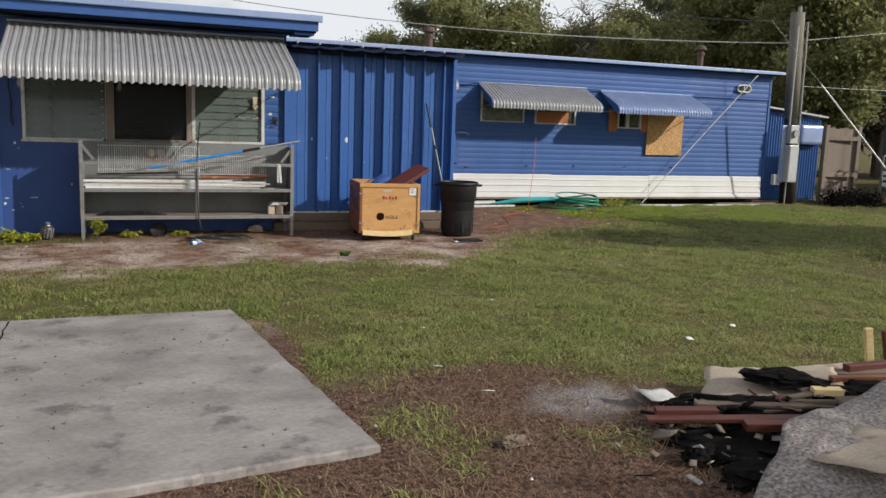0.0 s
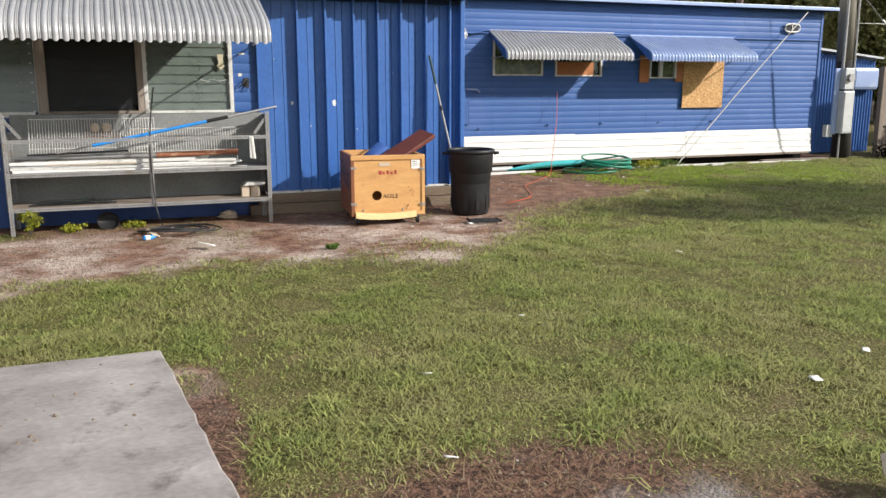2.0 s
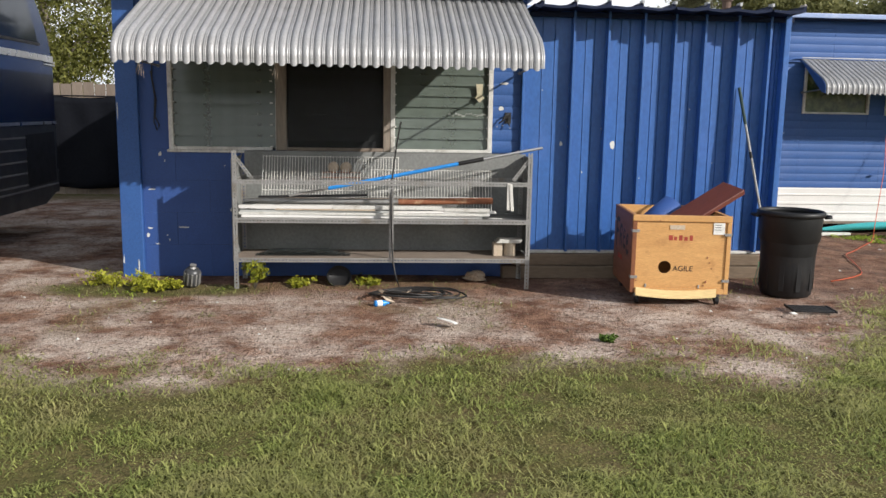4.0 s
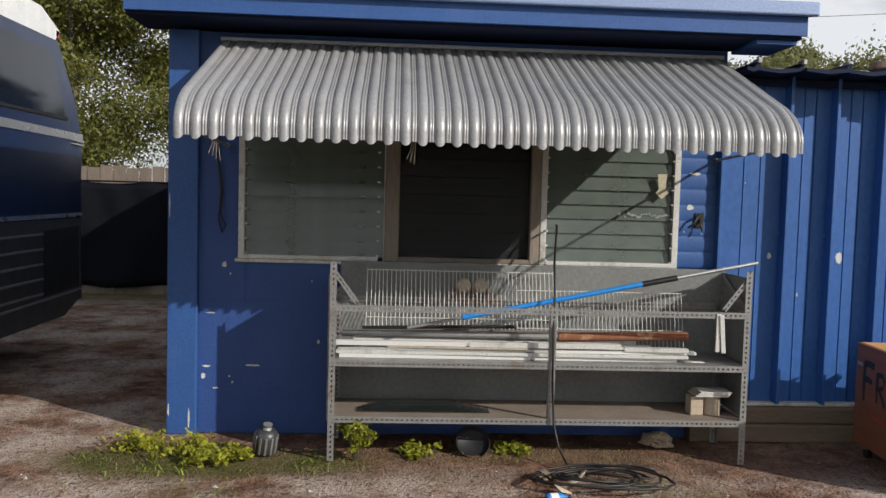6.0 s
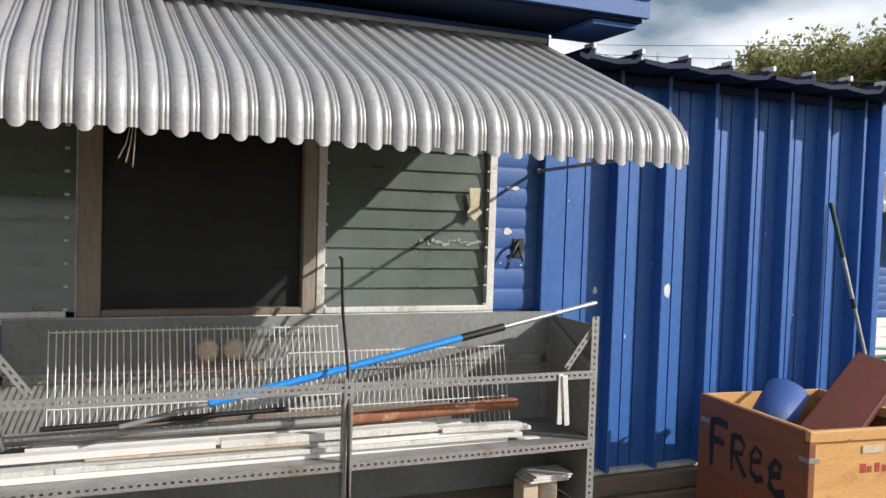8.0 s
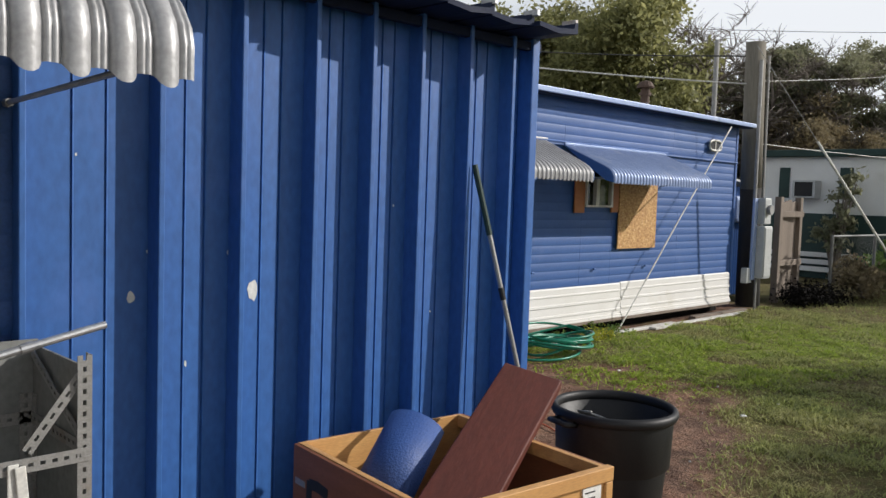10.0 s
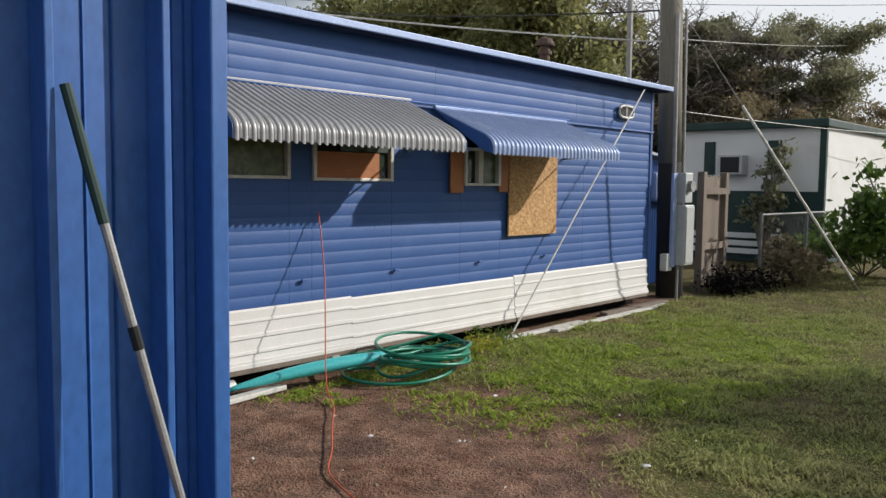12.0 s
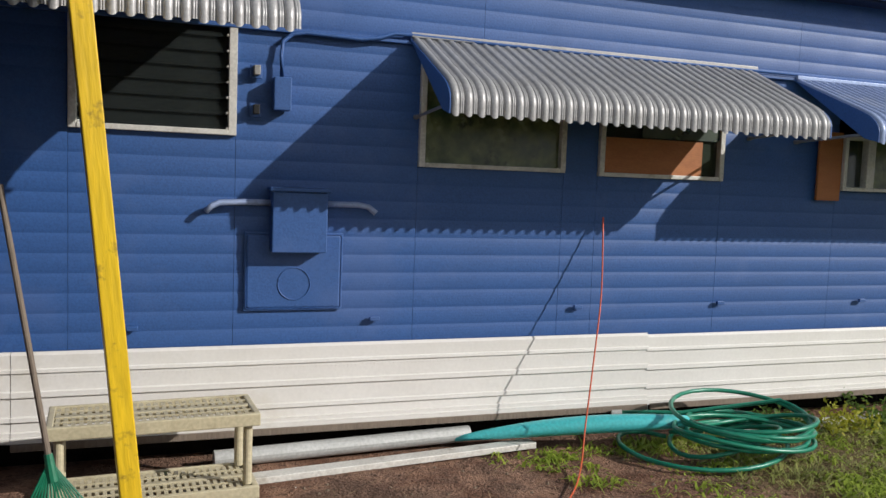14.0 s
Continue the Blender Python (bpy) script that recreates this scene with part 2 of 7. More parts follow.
# Green blotches paint the reflection of foliage into the pane colour.
LEAF_REFLECTION = material("painted_leaf_reflection", (0.03, 0.055, 0.02), (0.17, 0.20, 0.085), scale=8, amount=1.0, rough=0.25, bump=0.1, grain=30,
                stain=(0.02, 0.03, 0.012), stain_amount=0.9, stain_scale=11)
BEIGE = material("beige_plastic", (0.50, 0.45, 0.31), (0.43, 0.38, 0.25), scale=6, rough=0.5, bump=0.06,
                 stain=(0.25, 0.20, 0.12), stain_amount=0.4, stain_scale=7)
HOSE_GREEN = material("green_hose", (0.008, 0.20, 0.12), (0.006, 0.14, 0.09), rough=0.35, bump=0.05)
RAKE_GREEN = material("green_rake_plastic", (0.01, 0.17, 0.09), rough=0.4, bump=0.03)
TEAL = material("teal_plastic", (0.07, 0.50, 0.52), (0.06, 0.42, 0.45), scale=4, rough=0.4, bump=0.05,
                stain=(0.20, 0.42, 0.38), stain_amount=0.5, stain_scale=4)
ORANGE_CORD = material("orange_cord", (0.62, 0.10, 0.03), rough=0.5, bump=0.0)
BLACK_CORD = material("black_cord", (0.015, 0.014, 0.013), rough=0.5, bump=0.0)
RUST = material("rusty_steel", (0.25, 0.092, 0.042), (0.15, 0.05, 0.025), scale=14, rough=0.8, bump=0.3,
                stain=(0.48, 0.30, 0.18), stain_amount=0.7, stain_scale=9)
BLUE_POLE = material("blue_tube", (0.02, 0.24, 0.66), rough=0.35, bump=0.03)
BOARD_RED = material("red_brown_board", (0.122, 0.031, 0.019), (0.078, 0.020, 0.013), scale=5, rough=0.55, bump=0.15, stretch=(0.3, 1, 1))
CONCRETE = material("concrete", (0.345, 0.312, 0.290), (0.18, 0.160, 0.148), scale=2.4, amount=0.9, rough=0.88, bump=0.32, grain=38, speck=0.9, stretch=(0.8, 1.1, 1),
                    stain=(0.105, 0.09, 0.083), stain_amount=0.8, stain_scale=3.6)
CARPET = material("carpet", (0.44, 0.385, 0.355), (0.15, 0.12, 0.105), scale=58, amount=1.0, rough=0.95, bump=1.0, grain=75, speck=2.0)
CHAR = material("charred_wood", (0.007, 0.006, 0.0055), (0.017, 0.014, 0.012), scale=14, rough=0.9, bump=0.9, grain=45, spec=0.12)
PALE_WOOD = material("pale_panel", (0.50, 0.41, 0.31), (0.40, 0.31, 0.22), scale=5, rough=0.7, bump=0.1,
                     stain=(0.20, 0.13, 0.08), stain_amount=0.7, stain_scale=6)
ASH = material("grey_ash", (0.36, 0.34, 0.33), (0.25, 0.23, 0.22), scale=12, rough=0.95, bump=0.6, grain=60)
BUS_BLUE = material("bus_dark_blue", (0.010, 0.022, 0.065), (0.008, 0.017, 0.05), rough=0.22, bump=0.02)
BUS_GREY = material("bus_grey_panel", (0.07, 0.072, 0.075), (0.05, 0.051, 0.052), rough=0.4, metal=0.3, bump=0.05)
CHROME = material("chrome_trim", (0.62, 0.62, 0.62), rough=0.3, metal=0.8, bump=0.03)
BUS_WHITE = material("bus_white", (0.78, 0.78, 0.76), rough=0.35, bump=0.03)
BUS_GLASS = material("bus_tinted_glass", (0.008, 0.012, 0.02), rough=0.04, bump=0.0, spec=0.45)
TARP = material("black_tarp", (0.006, 0.007, 0.010), (0.010, 0.011, 0.015), scale=3, rough=0.75, bump=0.3, grain=20, spec=0.08)
NB_WHITE = material("neighbour_white", (0.72, 0.72, 0.70), (0.60, 0.60, 0.57), scale=1.5, rough=0.6, bump=0.06, stain=(0.5, 0.48, 0.42), stain_amount=0.4)
NB_GREEN = material("neighbour_green", (0.008, 0.036, 0.030), (0.006, 0.026, 0.022), rough=0.6, bump=0.1)
METER_GREY = material("meter_grey", (0.46, 0.47, 0.46), (0.36, 0.37, 0.36), rough=0.5, metal=0.2, bump=0.05)
TUB_GREY = material("tub_grey", (0.30, 0.34, 0.42), rough=0.45, bump=0.05)
PAPER = material("white_paper", (0.80, 0.79, 0.75), rough=0.7, bump=0.05)
INK = material("black_ink", (0.012, 0.012, 0.012), rough=0.6, bump=0.0)
RED_INK = material("red_ink", (0.36, 0.05, 0.03), rough=0.6, bump=0.0)
CHIPPED = material("bare_chipped_paint", (0.66, 0.66, 0.62), (0.45, 0.45, 0.42), scale=30, rough=0.7, bump=0.3)
BARK = material("bark", (0.19, 0.16, 0.135), (0.11, 0.09, 0.075), scale=7, rough=0.95, bump=0.7, grain=30, stretch=(1, 1, 0.25))
PINE_LEAF = leaf_material("pine_leaves", (0.13, 0.14, 0.085), (0.33, 0.325, 0.20), 0.5)
OAK_LEAF = leaf_material("oak_leaves", (0.13, 0.145, 0.06), (0.42, 0.405, 0.18), 0.5)
FENCE_TREE_LEAF = leaf_material("yellowing_leaves", (0.085, 0.10, 0.028), (0.37, 0.36, 0.10), 0.45)
SHRUB_LEAF = leaf_material("shrub_leaves", (0.05, 0.10, 0.022), (0.16, 0.24, 0.05), 0.35)
RUSSET_LEAF = leaf_material("russet_leaves", (0.17, 0.135, 0.085), (0.34, 0.28, 0.16), 0.4)
WEED_LEAF = leaf_material("weed_leaves", (0.11, 0.15, 0.02), (0.48, 0.46, 0.05), 0.35)
GRASS_LEAF = leaf_material("grass_blades", (0.030, 0.062, 0.012), (0.47, 0.51, 0.155), 0.32, dry=(0.40, 0.35, 0.165))
LUSH_LEAF = leaf_material("lush_weeds", (0.13, 0.22, 0.016), (0.50, 0.60, 0.10), 0.45)
SMEAR = material("pale_smear", (0.30, 0.32, 0.29), (0.20, 0.22, 0.20), scale=40, rough=0.7, bump=0.1)
# Navy for the dark porch pans, and for eave shade painted into soffit, fascia, trim.
NAVY = material("navy_paint_and_eave_shade", (0.009, 0.015, 0.040), (0.013, 0.022, 0.055), scale=3, rough=0.7, bump=0.1, spec=0.2)
VENT = material("dark_rusty_vent", (0.10, 0.062, 0.045), (0.06, 0.04, 0.03), scale=14, rough=0.8, bump=0.3)
DRY_LEAF = leaf_material("dry_litter", (0.13, 0.075, 0.045), (0.36, 0.25, 0.15), 0.2)

# ---- mesh helpers ----
def part(name, bm, mat, parent=None, label="", smooth=False):
    """Links a bmesh as one mesh object under a thing or a part."""
    me = bpy.data.meshes.new(name)
    bm.to_mesh(me)
    bm.free()
    me.materials.append(mat)
    if smooth:
        me.polygons.foreach_set("use_smooth", [True] * len(me.polygons))
    ob = new(name, me)
    ob.parent = parent
    if label:
        ob["label"] = label
    return ob


def thing(name, label, category, at=None, group="", kind=""):
    ob = new(name)
    ob.empty_display_size = 0.1
    if at is not None:
        ob.matrix_world = at
    return tagged(ob, label, category, group, kind)


def solo(name, bm, mat, label, category, group="", kind="", smooth=False, at=None):
    ob = part(name, bm, mat, None, "", smooth)
    if at is not None:
        ob.matrix_world = at
    return tagged(ob, label, category, group, kind)


def box(bm, x0, x1, y0, y1, z0, z1, bevel=0.0, m=None):
    geom = bmesh.ops.create_cube(bm, size=1.0, matrix=Matrix.Translation(((x0 + x1) / 2, (y0 + y1) / 2, (z0 + z1) / 2))
                                 @ Matrix.Diagonal((abs(x1 - x0), abs(y1 - y0), abs(z1 - z0), 1)))
    vs = geom["verts"]
    if bevel:
        es = list({e for v in vs for e in v.link_edges})
        r = bmesh.ops.bevel(bm, geom=es, offset=bevel, segments=2, affect="EDGES", profile=0.5)
        vs = list({v for f in r["faces"] for v in f.verts} | {v for v in vs if v.is_valid})
    if m is not None:
        bmesh.ops.transform(bm, matrix=m, verts=[v for v in vs if v.is_valid])
    return bm


def boxed(*a, **k):
    return box(bmesh.new(), *a, **k)


def rod(bm, p, q, r, r2=None, n=10, caps=True):
    p, q = Vector(p), Vector(q)
    d = q - p
    m = Matrix.Translation((p + q) / 2) @ d.to_track_quat("Z", "Y").to_matrix().to_4x4()
    bmesh.ops.create_cone(bm, cap_ends=caps, segments=n, radius1=r, radius2=r if r2 is None else r2, depth=d.length, matrix=m)
    return bm


def sweep(bm, pts, r, n=8, closed=False):
    """A tube of radius r (or radii) along points."""
    pts = [Vector(p) for p in pts]
    rings = []
    up = Vector((0, 0, 1))
    for i, p in enumerate(pts):
        a, b = pts[max(0, i - 1)], pts[min(len(pts) - 1, i + 1)]
        d = (b - a).normalized()
        s = d.cross(up)
        s = s.normalized() if s.length > 0.05 else d.cross(Vector((1, 0, 0))).normalized()
        t = s.cross(d)
        rad = r[i] if isinstance(r, (list, tuple)) else r
        rings.append([bm.verts.new(p + s * math.cos(2 * math.pi * k / n) * rad + t * math.sin(2 * math.pi * k / n) * rad) for k in range(n)])
    for a, b in zip(rings, rings[1:]):
        for k in range(n):
            bm.faces.new((a[k], a[(k + 1) % n], b[(k + 1) % n], b[k]))
    bm.faces.new(rings[0][::-1])
    bm.faces.new(rings[-1])
    return bm


def extrude_profile(bm, profile, x0, x1, thick, sag0=0.0, sag1=0.0):
    """A sheet with an (y, z) profile run along x, thickened towards +y."""
    def row(x, off, sag):
        return [bm.verts.new((x, y + off, z + sag)) for y, z in profile]
    a, b, c, d = row(x0, 0, sag0), row(x1, 0, sag1), row(x0, thick, sag0), row(x1, thick, sag1)
    for i in range(len(profile) - 1):
        bm.faces.new((a[i], a[i + 1], b[i + 1], b[i]))
        bm.faces.new((c[i], d[i], d[i + 1], c[i + 1]))
        bm.faces.new((a[i], c[i], c[i + 1], a[i + 1]))
        bm.faces.new((b[i], b[i + 1], d[i + 1], d[i]))
    bm.faces.new((a[0], b[0], d[0], c[0]))
    bm.faces.new((a[-1], c[-1], d[-1], b[-1]))
    bmesh.ops.recalc_face_normals(bm, faces=bm.faces[:])
    return bm


def lathe(bm, profile, n=28, m=None):
    rings = []
    for r, z in profile:
        rings.append([bm.verts.new((r * math.cos(2 * math.pi * k / n), r * math.sin(2 * math.pi * k / n), z)) for k in range(n)])
    for a, b in zip(rings, rings[1:]):
        for k in range(n):
            bm.faces.new((a[k], a[(k + 1) % n], b[(k + 1) % n], b[k]))
    bmesh.ops.recalc_face_normals(bm, faces=bm.faces[:])
    if m is not None:
        bmesh.ops.transform(bm, matrix=m, verts=bm.verts[:])
    return bm


def writing(name, text, size, mat, m, parent, depth=0.001):
    """Letters of the built-in font as a thin mesh."""
    cu = bpy.data.curves.new(name, "FONT")
    cu.body, cu.size, cu.extrude, cu.offset = text, size, depth, 0.0 if size < 0.15 else 0.004
    tmp = new("tmp", cu)
    me = bpy.data.meshes.new_from_object(tmp.evaluated_get(bpy.context.evaluated_depsgraph_get()))
    bpy.data.objects.remove(tmp)
    bpy.data.curves.remove(cu)
    me.materials.clear()
    me.materials.append(mat)
    ob = new(name, me)
    ob.parent = parent
    ob.matrix_local = m
    return ob


# ---- ground ----
SLAB = ((-4.2, 6.36), (1.018, 6.41), (1.312, 3.485), (0.25, 3.35), (-4.2, 2.98))


def value_noise(x, y, seed, size):
    r = np.random.RandomState(seed)
    g = r.rand(257, 257)
    u, v = np.asarray(x) / size + 128.37, np.asarray(y) / size + 128.71
    i, j = np.floor(u).astype(int), np.floor(v).astype(int)
    fu, fv = u - i, v - j
    fu, fv = fu * fu * (3 - 2 * fu), fv * fv * (3 - 2 * fv)
    i, j = i % 256, j % 256
    return (g[i, j] * (1 - fu) + g[i + 1, j] * fu) * (1 - fv) + (g[i, j + 1] * (1 - fu) + g[i + 1, j + 1] * fu) * fv


def fractal(x, y, seed, size):
    return (value_noise(x, y, seed, size) + 0.5 * value_noise(x, y, seed + 1, size / 2.1) + 0.25 * value_noise(x, y, seed + 2, size / 4.3)) / 1.75


def ramp(v, a, b):
    t = np.clip((np.asarray(v) - a) / (b - a), 0, 1)
    return t * t * (3 - 2 * t)


def grass_cover(x, y):
    """How much of the ground is lawn: bare soil lies along the house and in front of the slab."""
    x, y = np.asarray(x, float), np.asarray(y, float)
    w = (fractal(x, y, 5, 0.9) - 0.5) * 1.5
    edge = np.interp(x, [-8, -1, 1, 2.6, 3.6, 4.6, 6.0, 7.2, 8.3, 9.3, 12, 20], [8.2, 8.3, 8.25, 8.2, 8.4, 9.2, 10.2, 11.1, 12.0, 13.6, 14.2, 14.3])
    lawn = ramp(edge - y + w * 1.1, -0.75, 0.6)
    lawn = np.maximum(lawn, 0.8 * ramp(x, 13.8, 15.0))
    front = ramp(np.hypot((x - 1.6) / 1.75, (y - 3.1) / 1.75) + w * 0.62, 0.80, 1.25)
    strip = ramp(np.hypot((x - 1.12) / 0.24, (y - 5.2) / 1.2) + w * 0.7, 0.75, 1.2)
    lawn = lawn * front * strip
    near_wall = 0.55 * ramp(np.hypot((x - 10.2) / 2.4, (y - 13.7) / 0.7) - w * 0.3, 1.2, 0.7)
    weeds = 0.8 * ramp(np.hypot((x + 0.9) / 1.0, (y - 10.75) / 0.28) - w * 0.3, 1.3, 0.6)
    weeds2 = 0.35 * ramp(np.hypot((x - 1.0) / 1.4, (y - 10.9) / 0.2) - w * 0.3, 1.3, 0.6)
    patches = 0.30 * ramp(fractal(x, y, 31, 0.7), 0.60, 0.72) * ramp(y, 7.0, 8.5) * ramp(y, 11.2, 10.2)
    tufts = 0.45 * ramp(fractal(x, y, 35, 0.45), 0.56, 0.72) * ramp(y, 6.6, 5.6)
    return np.clip(np.maximum.reduce([lawn, near_wall, weeds, weeds2, patches, tufts]), 0, 1)


def ground_height(x, y):
    return (fractal(x, y, 11, 1.6) - 0.5) * 0.05 + (fractal(x, y, 14, 0.22) - 0.5) * 0.018


def build_ground():
    def axis(lo, hi, step, far):
        core = np.arange(lo, hi + step / 2, step)
        out = [hi + 0.5, hi + 2, hi + 6, hi + 15, hi + 40, far]
        return np.concatenate([np.array([-far, lo - 40, lo - 15, lo - 6, lo - 2, lo - 0.5]), core, np.array(out)])
    xs, ys = axis(-5.0, 16.0, 0.07, 900.0), axis(-0.5, 16.5, 0.07, 900.0)
    gx, gy = np.meshgrid(xs, ys, indexing="ij")
    inner = ramp(np.maximum.reduce([-5 - gx, gx - 16, -0.5 - gy, gy - 16.5]), 1.0, 0.0)
    gz = ground_height(gx, gy) * inner
    gz = np.where((gx > -4.4) & (gx < 1.3) & (gy > 3.1) & (gy < 6.95), np.minimum(gz, 0.0), gz)
    n, k = gx.shape
    me = bpy.data.meshes.new("ground")
    idx = np.arange(n * k).reshape(n, k)
    quads = np.stack([idx[:-1, :-1], idx[1:, :-1], idx[1:, 1:], idx[:-1, 1:]], -1).reshape(-1, 4)
    me.from_pydata(np.stack([gx, gy, gz], -1).reshape(-1, 3).tolist(), [], quads.tolist())
    cover = np.where(inner > 0, grass_cover(gx, gy), 0.75).reshape(-1)
    mulch = 1 - ramp(np.hypot((gx - 1.4) / 2.2, (gy - 3.2) / 2.9) + (fractal(gx, gy, 71, 0.6) - 0.5) * 0.5, 0.85, 1.25).reshape(-1)
    am = me.attributes.new("mulch", "FLOAT", "POINT")
    am.data.foreach_set("value", mulch.astype(np.float32))
    # Sandy by the house; left of it the paler colour replaces missing fill light.
    sandy = (0.12 + 0.88 * ramp(gx, 6.0, 4.2) * np.maximum(ramp(gy, 10.9, 10.2), ramp(gx, -0.9, -1.5))).reshape(-1)
    ay_ = me.attributes.new("sandy", "FLOAT", "POINT")
    ay_.data.foreach_set("value", sandy.astype(np.float32))
    ash = (1 - ramp(np.hypot((gx - 2.62) / 0.42, (gy - 3.95) / 0.36) + (fractal(gx, gy, 77, 0.25) - 0.5) * 1.5, 0.45, 1.1)).reshape(-1)
    aa = me.attributes.new("ash", "FLOAT", "POINT")
    aa.data.foreach_set("value", ash.astype(np.float32))
    at = me.attributes.new("cover", "FLOAT", "POINT")
    at.data.foreach_set("value", cover.astype(np.float32))
    me.polygons.foreach_set("use_smooth", [True] * len(me.polygons))
    m = bpy.data.materials.new("soil_and_lawn")
    m.use_nodes = True
    nd, l = m.node_tree.nodes, m.node_tree.links
    bsdf = nd["Principled BSDF"]
    bsdf.inputs["Roughness"].default_value = 0.95
    bsdf.inputs["Specular IOR Level"].default_value = 0.2
    co = nd.new("ShaderNodeTexCoord")

    def noise_tex(scale, detail=6):
        t = nd.new("ShaderNodeTexNoise")
        t.inputs["Scale"].default_value, t.inputs["Detail"].default_value = scale, detail
        l.new(co.outputs["Object"], t.inputs["Vector"])
        return t

    def mixed(fac, a, b):
        x = nd.new("ShaderNodeMix")
        x.data_type = "RGBA"
        for s, v in ((0, fac), (6, a), (7, b)):
            if isinstance(v, tuple):
                x.inputs[s].default_value = (*v, 1)
            elif isinstance(v, float):
                x.inputs[s].default_value = v
            else:
                l.new(v, x.inputs[s])
        return x.outputs[2]

    def ranged(v, a, b, c=0.0, d=1.0):
        r = nd.new("ShaderNodeMapRange")
        for s, q in zip(("From Min", "From Max", "To Min", "To Max"), (a, b, c, d)):
            r.inputs[s].default_value = q
        l.new(v, r.inputs["Value"])
        return r.outputs["Result"]
    big, mid, fine, litter, patch = noise_tex(0.9), noise_tex(5), noise_tex(70, 8), noise_tex(28, 9), noise_tex(1.5, 12)
    patch.inputs["Roughness"].default_value = 0.72
    soil = mixed(ranged(mid.outputs["Fac"], 0.38, 0.66), (0.285, 0.163, 0.108), (0.125, 0.060, 0.038))
    sandy_node = nd.new("ShaderNodeAttribute")
    sandy_node.attribute_name = "sandy"
    sandy_mul = nd.new("ShaderNodeMath")
    sandy_mul.operation = "MULTIPLY"
    l.new(ranged(patch.outputs["Fac"], 0.43, 0.60, 0, 0.95), sandy_mul.inputs[0])
    l.new(sandy_node.outputs["Fac"], sandy_mul.inputs[1])
    sand = mixed(sandy_mul.outputs[0], soil, (0.54, 0.445, 0.375))
    soil = mixed(ranged(litter.outputs["Fac"], 0.56, 0.64, 0, 0.75), sand, (0.085, 0.05, 0.034))
    damp = nd.new("ShaderNodeMath")
    damp.operation = "MULTIPLY"
    l.new(ranged(patch.outputs["Fac"], 0.50, 0.60, 0, 0.65), damp.inputs[0])
    l.new(ranged(sandy_node.outputs["Fac"], 0.2, 0.8, 1.0, 0.0), damp.inputs[1])
    soil = mixed(damp.outputs[0], soil, (0.082, 0.048, 0.034))
    mulch_node = nd.new("ShaderNodeAttribute")
    mulch_node.attribute_name = "mulch"
    bark = mixed(ranged(litter.outputs["Fac"], 0.42, 0.60), (0.185, 0.104, 0.070), (0.066, 0.038, 0.027))
    ash_node = nd.new("ShaderNodeAttribute")
    ash_node.attribute_name = "ash"
    bark = mixed(ranged(mid.outputs["Fac"], 0.52, 0.66, 0, 0.45), bark, (0.17, 0.12, 0.09))
    bark = mixed(ash_node.outputs["Fac"], bark, (0.27, 0.245, 0.235))
    soil = mixed(mulch_node.outputs["Fac"], soil, bark)
    turf = mixed(ranged(mid.outputs["Fac"], 0.35, 0.65), (0.078, 0.082, 0.021), (0.145, 0.120, 0.046))
    turf = mixed(ranged(patch.outputs["Fac"], 0.47, 0.60, 0, 0.8), turf, (0.15, 0.115, 0.055))
    at_node = nd.new("ShaderNodeAttribute")
    at_node.attribute_name = "cover"
    col = mixed(ranged(at_node.outputs["Fac"], 0.15, 0.8), soil, turf)
    grain = nd.new("ShaderNodeMix")
    grain.data_type, grain.blend_type = "RGBA", "MULTIPLY"
    grain.inputs[0].default_value = 1.0
    l.new(col, grain.inputs[6])
    l.new(ranged(fine.outputs["Fac"], 0.3, 0.7, 0.72, 1.25), grain.inputs[7])
    l.new(grain.outputs[2], bsdf.inputs["Base Color"])
    b = nd.new("ShaderNodeBump")
    b.inputs["Strength"].default_value, b.inputs["Distance"].default_value = 1.0, 0.022
    add = nd.new("ShaderNodeMath")
    l.new(fine.outputs["Fac"], add.inputs[0])
    l.new(litter.outputs["Fac"], add.inputs[1])
    l.new(add.outputs[0], b.inputs["Height"])
    l.new(b.outputs["Normal"], bsdf.inputs["Normal"])
    me.materials.append(m)
    tagged(new("ground", me), "sandy brown soil with patchy green lawn", "ground", kind="structure")


build_ground()


